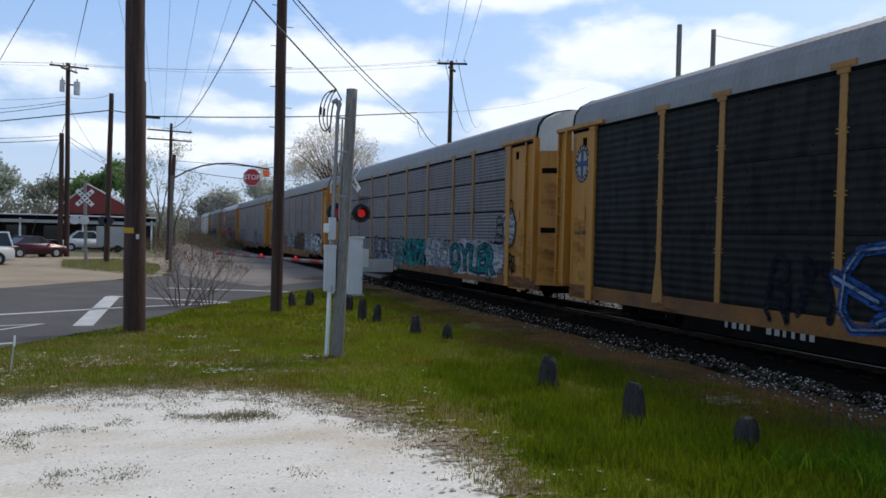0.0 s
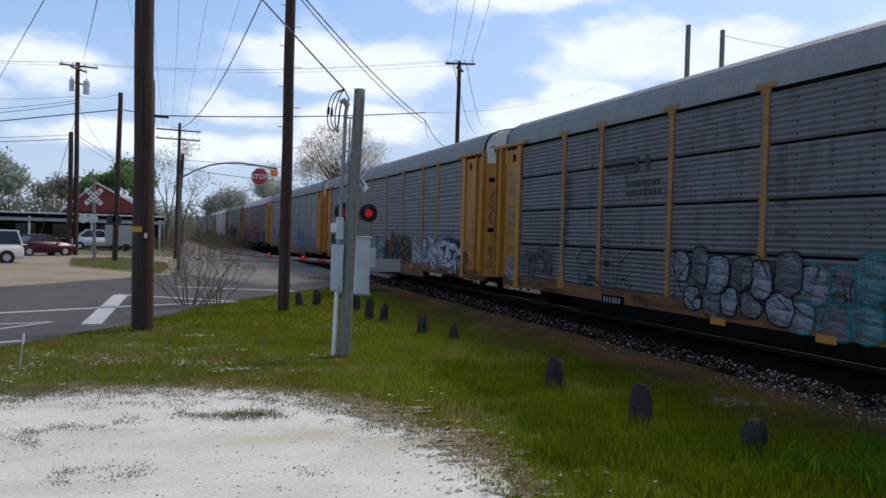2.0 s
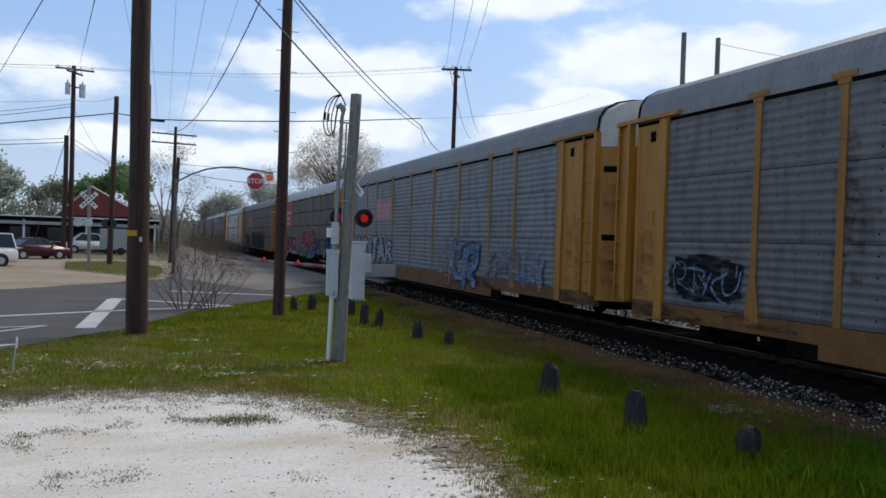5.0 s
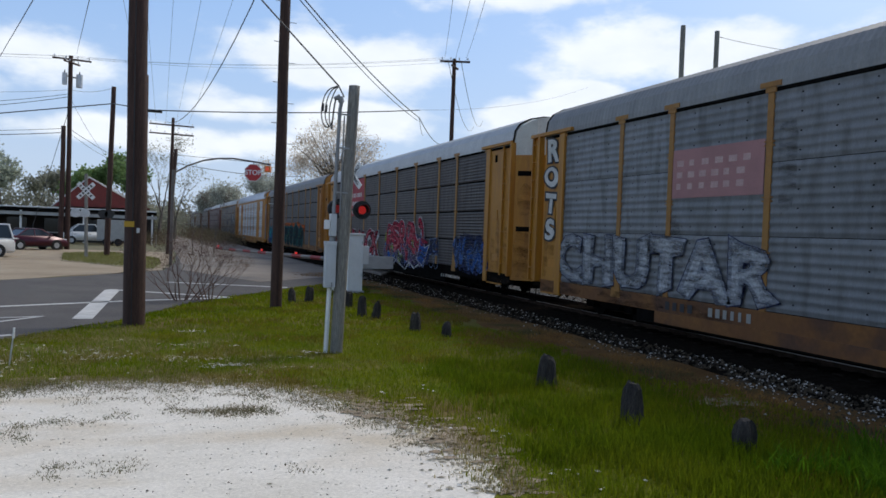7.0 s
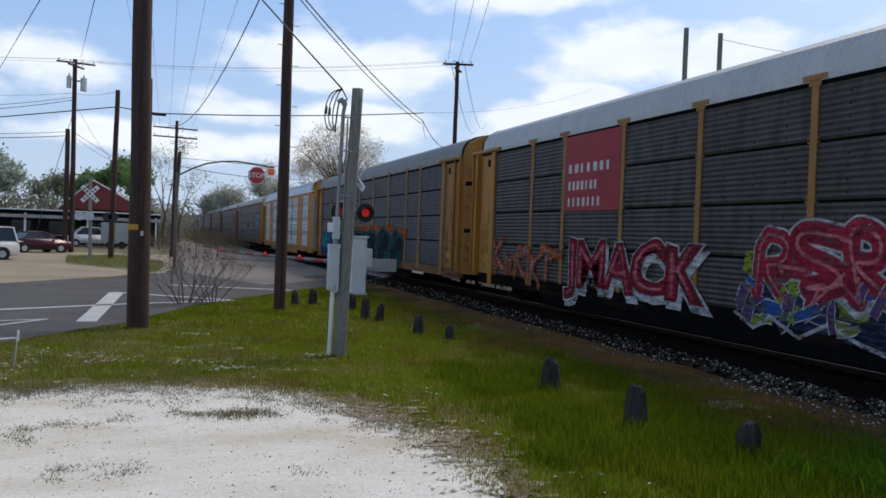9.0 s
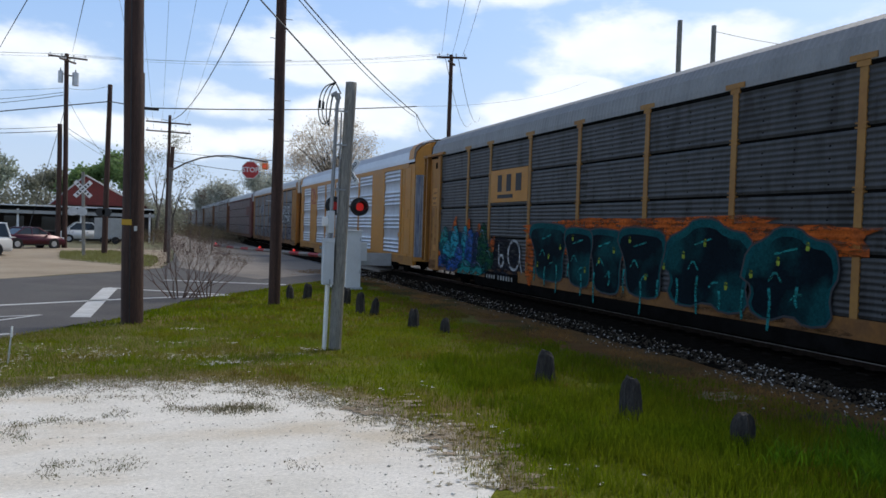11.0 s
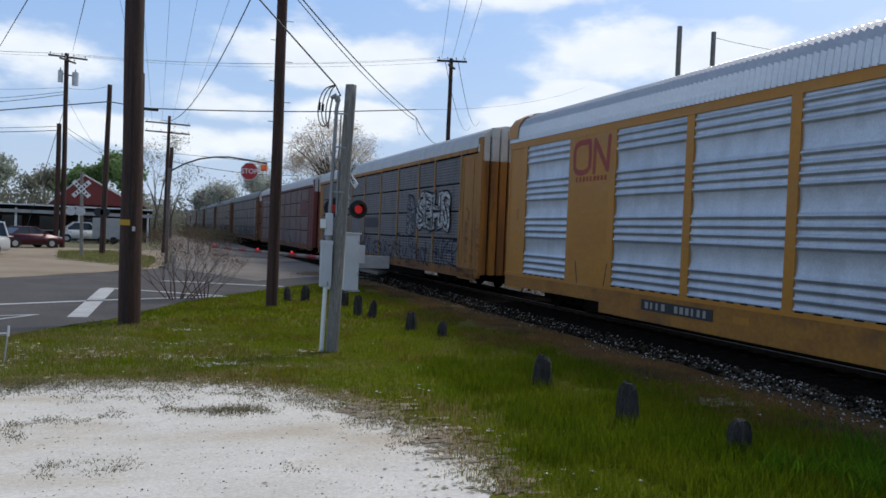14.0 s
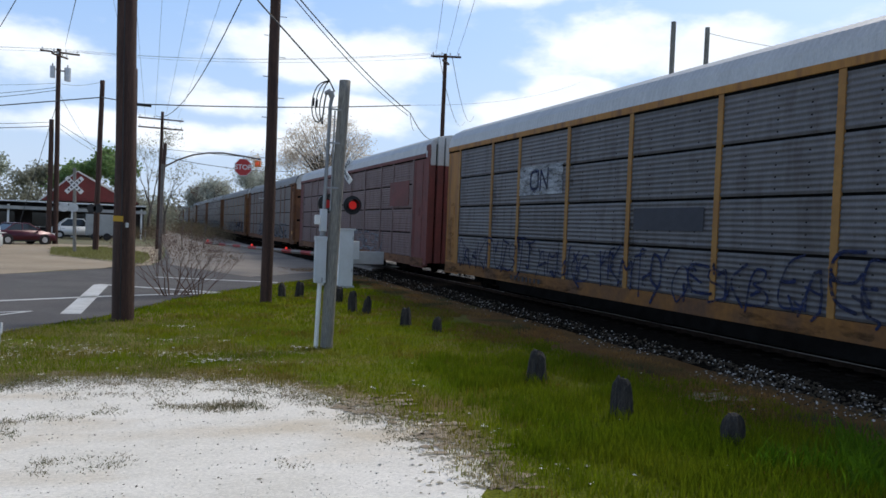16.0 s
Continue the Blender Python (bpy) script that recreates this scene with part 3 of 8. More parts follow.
def banded(height):
    """Groups of ridges with flat bands between them."""
    bm = bmesh.new()
    prof = [(0.03, 0.0), (0.0, 0.0)]
    flat = height * 0.092
    pitch = (height - 0.06 - 3 * flat) / 16
    z, dots = 0.03, []
    for group in range(4):
        for i in range(4):
            prof += [(-0.034 * (0.5 - 0.5 * math.cos(2 * math.pi * k / 8)), z + pitch * (0.10 + 0.80 * k / 8)) for k in range(9)]
            z += pitch
        if group < 3:
            prof += [(0.012 * math.sin(math.pi * k / 6), z + flat * k / 6) for k in range(1, 6)]
            dots.append(z + flat * 0.55)
            z += flat
    prof += [(0.0, height), (0.03, height)]
    a = [bm.verts.new((x, -0.5, z)) for x, z in prof]
    b = [bm.verts.new((x, 0.5, z)) for x, z in prof]
    for i in range(len(prof) - 1):
        bm.faces.new((a[i], b[i], b[i + 1], a[i + 1])).smooth = True
    bmesh.ops.recalc_face_normals(bm, faces=bm.faces)
    for z in dots:
        for u in (-0.32, -0.11, 0.10, 0.31):
            vs = [bm.verts.new((0.015, u + 0.007 * math.cos(q), z + 0.02 * math.sin(q))) for q in (0.4, 1.2, 2.0, 2.8, 3.6, 4.4, 5.2, 6.0)]
            bm.faces.new(vs).material_index = 1
    me = bpy.data.meshes.new("panel")
    bm.to_mesh(me)
    bm.free()
    return me


def panel_mesh(material, ridges=5, height=None):
    key = (material.name, ridges, height)
    if key not in panel_cache:
        if ridges == 0:
            me = banded(height - 0.03)
        else:
            me = corrugated("panel", (height or ROW_H) - (0.058 if ridges == 9 else 0.012), ridges, 0.014 if ridges == 9 else 0.013)
        me.materials.append(material)
        me.materials.append(m_under)
        panel_cache[key] = me
    return panel_cache[key]


def roof_profile(k=1.0):
    return [(-1.50, Z_TOP), (-1.50, Z_TOP + 0.12), (-1.45, 5.42), (-1.29, 5.65), (-0.94, 5.84), (-0.48, 5.94), (0, Z_ROOF),
            (0.48, 5.94), (0.94, 5.84), (1.29, 5.65), (1.45, 5.42), (1.50, Z_TOP + 0.12), (1.50, Z_TOP)]


def shared(name, bm, material, parent=None, label=""):
    me = bpy.data.meshes.new(name)
    bm.to_mesh(me)
    bm.free()
    me.materials.append(material)
    return me


mesh_store = {}


def stored(key, make, material):
    k = (key, material.name)
    if k not in mesh_store:
        mesh_store[k] = shared(key, make(), material)
    return mesh_store[k]


def child(name, me, parent, m=None, label=""):
    ob = new(name, me)
    ob.parent = parent
    if m is not None:
        ob.matrix_basis = m
    if label:
        ob["label"] = label
    return ob


def make_roof(ribbed):
    bm = bmesh.new()
    pr = roof_profile()
    n = 180
    prev = None
    for i in range(n * 2 + 1):
        y = -HALF + 2 * HALF * i / (2 * n)
        up = (0.05 if ribbed else 0.006) * (i % 2)
        cur = [bm.verts.new((x * (1 + up * 0.7), y, z + up * (z > Z_TOP + 0.05))) for x, z in pr]
        if prev:
            for j in range(len(pr) - 1):
                bm.faces.new((prev[j], prev[j + 1], cur[j + 1], cur[j]))
        prev = cur
    bmesh.ops.recalc_face_normals(bm, faces=bm.faces)
    return bm


def end_plan(x):
    """How far the end of a car stands out at x: flat in the middle, slanting back to the corners."""
    return 0.48 * min(max((1.46 - abs(x)) / 0.56, 0.0), 1.0)


END_X = (-1.46, -0.9, -0.32, -0.03, 0.03, 0.32, 0.9, 1.46)


def make_end():
    """End doors with slanting outer leaves; local y is outward."""
    bm = bmesh.new()
    lo = [bm.verts.new((x, end_plan(x), 0.62)) for x in END_X]
    hi = [bm.verts.new((x, end_plan(x), 4.66)) for x in END_X]
    for i in range(len(END_X) - 1):
        bm.faces.new((lo[i], lo[i + 1], hi[i + 1], hi[i]))
    bm.faces.new(lo)
    for x in (-0.9, -0.03, 0.03, 0.9):
        tube(bm, (x, end_plan(x), 0.64), (x, end_plan(x), 4.66), 0.022, n=6)
    for sx in (-1, 1):
        for z in (0.72, 2.05, 3.35, 4.58):
            path_tube(bm, [(sx * 0.06, 0.482, z), (sx * 0.9, 0.482, z), (sx * 1.44, 0.02, z)], 0.010, 4)
    return bm


def make_cap():
    """White hood over the end doors, following the roof; local y outward."""
    bm = bmesh.new()
    pr = [(-1.47, Z_TOP + 0.1)] + [(x * 0.98, z - 0.02) for x, z in roof_profile()[2:-2]] + [(1.47, Z_TOP + 0.1)]
    a = [bm.verts.new((x, -0.06, z)) for x, z in pr]
    b = [bm.verts.new((x, end_plan(x) + 0.004, z - 0.03)) for x, z in pr]
    c = [bm.verts.new((x, end_plan(x) + 0.004, 4.64)) for x, z in pr]
    for i in range(len(pr) - 1):
        bm.faces.new((a[i], a[i + 1], b[i + 1], b[i]))
        bm.faces.new((b[i], b[i + 1], c[i + 1], c[i]))
    bm.faces.new((a[0], b[0], c[0]))
    bm.faces.new((a[-1], c[-1], b[-1]))
    bmesh.ops.recalc_face_normals(bm, faces=bm.faces)
    return bm


def end_leaf(x, z, sx=1, lift=0.0):
    """Frame on the slanting outer leaf of an end: x along the leaf, y up, z outward."""
    q = math.atan2(0.48, 0.56)
    c = Vector((sx * (1.18 - x * math.cos(q)), 0.24 + x * math.sin(q), z))
    n = Vector((sx * math.sin(q), math.cos(q), 0))
    u = Vector((-sx * math.cos(q), math.sin(q), 0))
    return Matrix.Translation(c + n * lift) @ Matrix((u, (0, 0, 1), n)).transposed().to_4x4()


def make_roof_trim():
    """Dark folded edge round the end of the roof; local y is outward."""
    bm = bmesh.new()
    prev = None
    for x, z in roof_profile():
        n = Vector((x, 0, z - 4.6)).normalized() * 0.018
        cur = [bm.verts.new((x + n.x * k, y, z + n.z * k)) for k, y in ((0, 0.006), (1, 0.006), (1, -0.07), (0, -0.07))]
        if prev:
            for j in range(4):
                bm.faces.new((prev[j], prev[(j + 1) % 4], cur[(j + 1) % 4], cur[j]))
        prev = cur
    bmesh.ops.recalc_face_normals(bm, faces=bm.faces)
    return bm


def make_gable():
    """Wall that closes the roof above the slats; local y is outward."""
    bm = bmesh.new()
    pr = [(x * 0.995, z - 0.004) for x, z in roof_profile()]
    a = [bm.verts.new((x, 0.02, z)) for x, z in pr]
    b = [bm.verts.new((x, 0.12, z - 0.02)) for x, z in pr]
    bm.faces.new(b)
    for i in range(len(pr) - 1):
        bm.faces.new((a[i], a[i + 1], b[i + 1], b[i]))
    bmesh.ops.recalc_face_normals(bm, faces=bm.faces)
    return bm


def make_roof_hood():
    """Painted band over the last half metre of the roof; local y is outward."""
    bm = bmesh.new()
    pr = [(x * 1.05, z + 0.085 * (z > Z_TOP + 0.2)) for x, z in roof_profile()[1:-1]]
    a = [bm.verts.new((x, -0.62, z)) for x, z in pr]
    b = [bm.verts.new((x, 0.02, z)) for x, z in pr]
    for i in range(len(pr) - 1):
        bm.faces.new((a[i], a[i + 1], b[i + 1], b[i])).smooth = True
    bmesh.ops.recalc_face_normals(bm, faces=bm.faces)
    return bm


def make_ladder_plate(wide, inner):
    """Sheet between two stiles with ladder rungs across, at a corner of the side; spans 0 to wide."""
    bm = bmesh.new()
    box(bm, 0.05, 0.075, -wide, 0.0, 0.78, 5.0)
    for y, w, d in ((0.0, 0.05, 0.03), (-wide, inner, 0.10)):
        box(bm, -d, 0.07, y - w / 2, y + w / 2, 0.74, 5.02)
    for i in range(8):
        z = 1.12 + i * 0.525
        path_tube(bm, [(0.02, -0.03, z), (-0.055, -0.05, z), (-0.055, -wide + 0.06, z), (0.02, -wide + 0.04, z)], 0.014, 5)
    return bm


def make_door_frame(wide):
    """Raised edges, seam and latch plate of the corner door."""
    bm = bmesh.new()
    h = wide / 2
    for y in (-h, h):
        box(bm, -0.014, 0.0, y - 0.025, y + 0.025, 0.86, 4.86)
    for z, t in ((0.86, 0.03), (4.84, 0.03), (3.05, 0.008)):
        box(bm, -0.012, 0.0, -h, h, z - t, z + t)
    box(bm, -0.022, 0.0, -0.16, 0.16, 2.55, 2.90, 0.006)
    for z in (1.7, 2.4, 3.6, 4.3):
        box(bm, -0.03, 0.0, -h - 0.05, -h + 0.05, z - 0.06, z + 0.06, 0.008)
    return bm


def make_post(flared, capped=True):
    bm = bmesh.new()
    box(bm, -0.052, 0.0, -0.075, 0.075, Z_SILL1 - 0.02, Z_TOP + 0.02)
    if not capped:
        for k in range(12):
            box(bm, -0.058, 0.0, -0.085, 0.085, 0.95 + k * 0.34, 0.98 + k * 0.34)
        return bm
    box(bm, -0.085, 0.0, -0.26, 0.26, Z_TOP + 0.02, Z_TOP + 0.12)
    box(bm, -0.07, 0.0, -0.13, 0.13, Z_TOP - 0.08, Z_TOP + 0.02)
    for k in range(1, 4):
        z = Z_SILL1 + (Z_TOP - Z_SILL1) * k / 4
        box(bm, -0.062, 0.0, -0.12, 0.12, z - 0.035, z - 0.010)
        box(bm, -0.062, 0.0, -0.12, 0.12, z + 0.040, z + 0.065)
    if flared:
        v = [bm.verts.new(p) for p in ((-0.056, -0.075, 1.55), (-0.056, 0.075, 1.55), (-0.056, 0.20, 0.62), (-0.056, -0.20, 0.62))]
        bm.faces.new(v)
        w = [bm.verts.new(p) for p in ((0.0, -0.075, 1.55), (0.0, 0.075, 1.55), (0.0, 0.20, 0.62), (0.0, -0.20, 0.62))]
        for i in range(4):
            bm.faces.new((v[i], v[(i + 1) % 4], w[(i + 1) % 4], w[i]))
    return bm


def make_bogie():
    bm = bmesh.new()
    for sx in (-1.0, 1.0):
        box(bm, sx - 0.08, sx + 0.08, -1.25, 1.25, 0.38, 0.52, 0.03)
        box(bm, sx - 0.08, sx + 0.08, -0.45, 0.45, 0.22, 0.5, 0.04)
        for y in (-0.88, 0.88):
            box(bm, sx - 0.12, sx + 0.12, y - 0.18, y + 0.18, 0.22, 0.46, 0.03)
    box(bm, -1.0, 1.0, -0.2, 0.2, 0.3, 0.6)
    return bm


def make_wheelset():
    bm = bmesh.new()
    tube(bm, (-0.95, 0, 0), (0.95, 0, 0), 0.08, n=10)
    for sx in (-0.7525, 0.7525):
        s = 1 if sx > 0 else -1
        tube(bm, (sx - 0.06, 0, 0), (sx + 0.06, 0, 0), 0.36, n=24)
        tube(bm, (sx - s * 0.09, 0, 0), (sx - s * 0.06, 0, 0), 0.385, n=24)
        tube(bm, (sx + s * 0.06, 0, 0), (sx + s * 0.10, 0, 0), 0.14, n=12)
    return bm


def make_coupler():
    bm = bmesh.new()
    box(bm, -0.10, 0.10, 0.0, 0.85, 0.62, 0.86, 0.02)
    box(bm, -0.17, 0.17, 0.75, 1.04, 0.58, 0.92, 0.04)
    path_tube(bm, [(-0.5, 0.2, 0.6), (-0.48, 0.5, 0.35), (-0.4, 0.8, 0.25), (-0.3, 1.04, 0.3)], 0.03)
    return bm




def autorack(label, panel, post, roof, end, cap, sill, flared=(3.9, 22.3), ribbed=False, cn=False, rows=ROWS, deep=False, folded=False):
    car = empty("autorack_car", Matrix(), label, "railcar", "cars of the freight train")
    ext = 0.8 if cn else 0.4 if folded else 1.0           # the racks reach further at this end
    capped = not (cn or folded)
    longer = Matrix.Translation((0, -ext / 2, 0)) @ Matrix.Diagonal((1, 1 + ext / 2 / HALF, 1, 1))
    for sx in (-1, 1):
        flip = longer @ pose(0, 0, 0, 0, 0, 180 if sx > 0 else 0)
        child("sill", stored("sill", lambda: box(boxm(-1.488, -1.30, -HALF, HALF, Z_SILL0, Z_SILL1), -1.494, -1.488, -HALF, HALF, Z_SILL1 - 0.06, Z_SILL1), sill), car, flip)
        child("inner_wall", stored("inner_wall", lambda: boxm(-1.44, -1.38, -HALF, HALF, Z_SILL1, Z_TOP), m_under), car, flip)
        child("top_chord", stored("top_chord", lambda: boxm(-1.488, -1.38, -HALF, HALF, Z_TOP - 0.075, Z_TOP + 0.05), m_under), car, flip)
        flip = pose(0, 0, 0, 0, 0, 180 if sx > 0 else 0)
        edges = BAYS
        for s in edges:
            if cn:
                me = stored("thin_post", lambda: boxm(-0.062, 0, -0.12, 0.12, Z_SILL1, Z_TOP), post)
            else:
                fl = any(abs(s - q) < 0.1 for q in flared)
                me = stored(("flared_post" if fl else "post") + ("" if capped else "_plain"), lambda: make_post(fl, capped), post)
            child("post", me, car, flip @ pose(-1.44, HALF - s, 0))
        for a, b in zip(edges[:-1], edges[1:]):
            if cn and (abs(a - 3.9) < 0.01 or abs(a - 20.35) < 0.01):
                child("plate", stored("plate", lambda: boxm(-1.50, -1.44, -0.5, 0.5, Z_SILL1, Z_TOP), post), car,
                      flip @ Matrix.Translation((0, HALF - (a + b) / 2, 0)) @ Matrix.Diagonal((1, b - a + 0.3, 1, 1)))
                continue
            wid = b - a - (0.14 if not cn else 0.22)
            for r in range(rows):
                h = (Z_TOP - Z_SILL1) / rows
                child("panel", panel_mesh(panel, 0 if cn else (9 if rows == 4 else 8), h), car,
                      flip @ Matrix.Translation((-1.462, HALF - (a + b) / 2, Z_SILL1 + r * h + 0.012)) @ Matrix.Diagonal((1, wid, 1, 1)))
        for lead in (True, False):
            wide = 1.1 if lead or capped else 1.1 + ext
            yc = HALF - 0.55 if lead else (-HALF - ext + 1.25 if capped else -HALF - ext + wide / 2)
            child("corner_panel", stored("corner_panel", lambda: boxm(-1.475, -1.40, -0.55, 0.55, Z_SILL0 - 0.05, Z_TOP + 0.02), end), car,
                  Matrix.Translation((0, yc, 0)) @ flip @ Matrix.Diagonal((1, wide / 1.1 + 0.02, 1, 1)))
            if sx < 0:
                door = child("corner_door", stored("corner_door", lambda: make_door_frame(0.92), end), car, pose(-1.475, yc, 0))
                if capped:
                    child("corner_post", stored("corner_post", lambda: boxm(-1.53, -1.40, -0.14, 0.14, Z_SILL0, Z_TOP + 0.02, 0.01), end), car, pose(0, HALF - 1.01 if lead else -HALF - ext + 1.9, 0))
                    child("vent_hole", stored("vent_hole", lambda: boxm(-0.006, 0.0, -0.10, 0.10, -0.12, 0.12), m_under), car, pose(-1.476, yc + (-0.05 if lead else 0.1), 4.62))
    if cn:
        for z0_, z1_, mm_ in ((Z_TOP - 0.20, Z_TOP + 0.04, post), (Z_SILL1, Z_SILL1 + 0.10, post)):
            child("rail_strip", stored("rail_strip%d" % int(z0_ * 10), lambda: boxm(-1.506, -1.45, -HALF, HALF, z0_, z1_), mm_), car)
        for a, b in zip(BAYS[:-1], BAYS[1:]):
            for u in range(0 if abs(a - 3.9) < 0.01 or abs(a - 20.35) < 0.01 else 7):
                child("drain_slot", stored("drain_slot", lambda: boxm(-1.51, -1.49, -0.09, 0.09, Z_SILL1 + 0.09, Z_SILL1 + 0.115), m_under), car, pose(0, HALF - a - (b - a) * (u + 0.7) / 7.4, 0))
    if folded:
        child("top_strip", stored("top_strip", lambda: boxm(-1.515, -1.45, -HALF, HALF, Z_TOP - 0.02, Z_TOP + 0.14, 0.01), end), car, longer)
    child("roof", stored("ribbed_roof" if ribbed else "roof", lambda: make_roof(ribbed), roof), car, longer)
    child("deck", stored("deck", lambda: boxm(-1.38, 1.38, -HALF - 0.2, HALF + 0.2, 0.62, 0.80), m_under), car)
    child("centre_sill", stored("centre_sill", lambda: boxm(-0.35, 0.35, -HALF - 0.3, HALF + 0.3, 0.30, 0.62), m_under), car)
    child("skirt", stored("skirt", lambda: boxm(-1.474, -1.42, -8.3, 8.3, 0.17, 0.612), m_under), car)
    if deep:
        child("deep_sill", stored("deep_sill", lambda: boxm(-1.486, -1.476, -7.6, 7.6, 0.20, 0.458), sill), car)
    for sy in (-1, 1):
        turn = pose(0, HALF if sy > 0 else -HALF - ext, 0, 0, 0, 0 if sy > 0 else 180)
        if folded and sy < 0:
            child("end_wall", stored("end_wall", lambda: boxm(-1.40, 1.40, 0.10, 0.22, 0.62, 5.5), m_under), car, turn)
            for k in range(9):
                x = -1.31 + k * 0.3275
                child("end_slat", stored("end_slat", lambda: boxm(-0.132, 0.132, 0.20, 0.36, 0.62, 4.62, 0.02), end), car, turn @ pose(x, 0.06 * (abs(x) < 1.0), 0))
                child("hood_slat", stored("hood_slat%d" % (abs(x) > 1.2), lambda: boxm(-0.132, 0.132, 0.20, 0.36, 4.625, 5.5 if abs(x) > 1.2 else 5.80, 0.02), cap), car, turn @ pose(x, 0.06 * (abs(x) < 1.0), 0))
            child("gable", stored("gable", make_gable, cap), car, turn)
            for k in (-1, 1):
                child("end_frame", stored("end_frame", lambda: boxm(-0.04, 0.04, -0.02, 0.36, 0.5, 5.45), end), car, turn @ pose(k * 1.43, 0, 0))
        else:
            door = child("end_door", stored("end_door", make_end, end), car, turn)
            child("end_hood", stored("end_hood", make_cap, cap), car, turn)
            for k in (-1, 1):
                for z in (2.27, 4.05):
                    if not cn:
                        child("door_slot", stored("door_slot", lambda: boxm(-0.24, 0.28, -0.08, 0.08, 0.0, 0.014, 0.003), m_under), door, end_leaf(0, z, k))
        child("coupler", stored("coupler", make_coupler, m_under), car, turn @ pose(0, -0.5 * ext, 0))
        if capped:
            child("top_bracket", stored("top_bracket", lambda: boxm(-1.60, -1.44, -1.18, 1.18, Z_TOP + 0.02, Z_TOP + 0.12, 0.01), end), car, pose(0, HALF - 0.42 if sy > 0 else -HALF - ext + 1.2, 0))
            child("ladder_plate", stored("ladder_plate%d" % sy, lambda: make_ladder_plate(0.52 if sy > 0 else 0.70, 0.10), end), car,
                  pose(-1.50, HALF + 0.75, 0) if sy > 0 else pose(-1.50, -HALF - ext + 0.72, 0))
            child("corner_notice", stored("corner_notice", lambda: boxm(-1.484, -1.474, -0.2, 0.2, 1.18, 1.42), m_yellow2), car, pose(0, HALF - 0.6 if sy > 0 else -HALF - ext + 1.2, 0))
            child("stirrup", stored("stirrup", lambda: path_tube(bmesh.new(), [(-1.47, -0.2, 0.5), (-1.47, -0.2, 0.12), (-1.47, 0.2, 0.12), (-1.47, 0.2, 0.5)], 0.018, 5), m_under), car, pose(0, HALF + 0.48 if sy > 0 else -HALF - ext + 0.35, 0))
        if cn:
            child("roof_hood", stored("roof_hood", make_roof_hood, end), car, turn)
        elif not folded:
            child("roof_trim", stored("roof_trim", make_roof_trim, m_under), car, turn)
        child("air_hose", stored("air_hose", lambda: path_tube(bmesh.new(), [(-0.75, -0.2, 0.62), (-0.72, 0.3, 0.55), (-0.66, 0.6, 0.30), (-0.55, 0.85, 0.22), (-0.4, 1.0, 0.34)], 0.035, 6), m_black), car, turn @ pose(0, -0.3 * ext, 0))
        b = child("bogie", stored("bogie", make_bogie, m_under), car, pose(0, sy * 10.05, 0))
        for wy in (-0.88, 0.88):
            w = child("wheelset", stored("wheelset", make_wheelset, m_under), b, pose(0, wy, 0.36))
    return car


SIDE = Matrix(((0, 0, -1, 0), (-1, 0, 0, 0), (0, 1, 0, 0), (0, 0, 0, 1)))   # text plane onto the near side


def on_side(s, z, x=-1.500):
    return Matrix.Translation((x, HALF - s, z)) @ SIDE


GREYCAR = "weathered grey corrugated autorack car with ochre posts"
cars = []
cars.append(autorack("soot-dark corrugated autorack car with ochre posts and end doors", m_pan_dark, m_post, m_roof, m_yellow, m_whitetop, m_sillo, rows=3))
cars.append(autorack("grey corrugated autorack car with teal and white graffiti", m_pan_grey, m_post, m_roof, m_yellow, m_whitetop, m_sill3))
cars.append(autorack("grey corrugated autorack car with white block graffiti", m_pan_lgrey, m_ochre_dirty, m_roof, m_yellow, m_whitetop, m_sillo, rows=3, deep=True))
cars.append(autorack("grey corrugated autorack car with faded pink sign and silver graffiti", m_pan_mid, m_post, m_roof, m_yellow, m_whitetop, m_sill3, rows=3, deep=True))
cars.append(autorack("dark brown corrugated autorack car with red sign and graffiti", m_pan_brown, m_post, m_roof2, m_yellow, m_whitetop, m_under))
cars.append(autorack("sooty grey autorack car with yellow sign and teal graffiti", m_pan_soot, m_post, m_roof, m_ochre_dirty, m_ochre_dirty, m_sillo))
cars.append(autorack("bright yellow autorack car with silver corrugated panels", m_pan_silver, m_yellow2, m_roof3, m_yellow2, m_yellow2, m_sillcn, ribbed=True, cn=True, rows=1, deep=True))
cars.append(autorack("grey corrugated autorack car with white and black graffiti", m_pan_grey, m_post, m_roof2, m_ochre_dirty, m_whitetop, m_sillo, folded=True))
cars.append(autorack("maroon and brown corrugated autorack car", m_pan_maroon, m_pan_maroon, m_roof2, m_maroon, m_roof2, m_rust, folded=True))
FAR = [(m_pan_mauve, m_rust, m_roof, m_rust), (m_pan_mauve, m_post, m_roof, m_sill3), (m_pan_mauve, m_pan_mauve, m_roof, m_rust)]
for p, q, r, e in FAR:
    cars.append(autorack(GREYCAR, p, q, r, e, m_whitetop, m_rust))


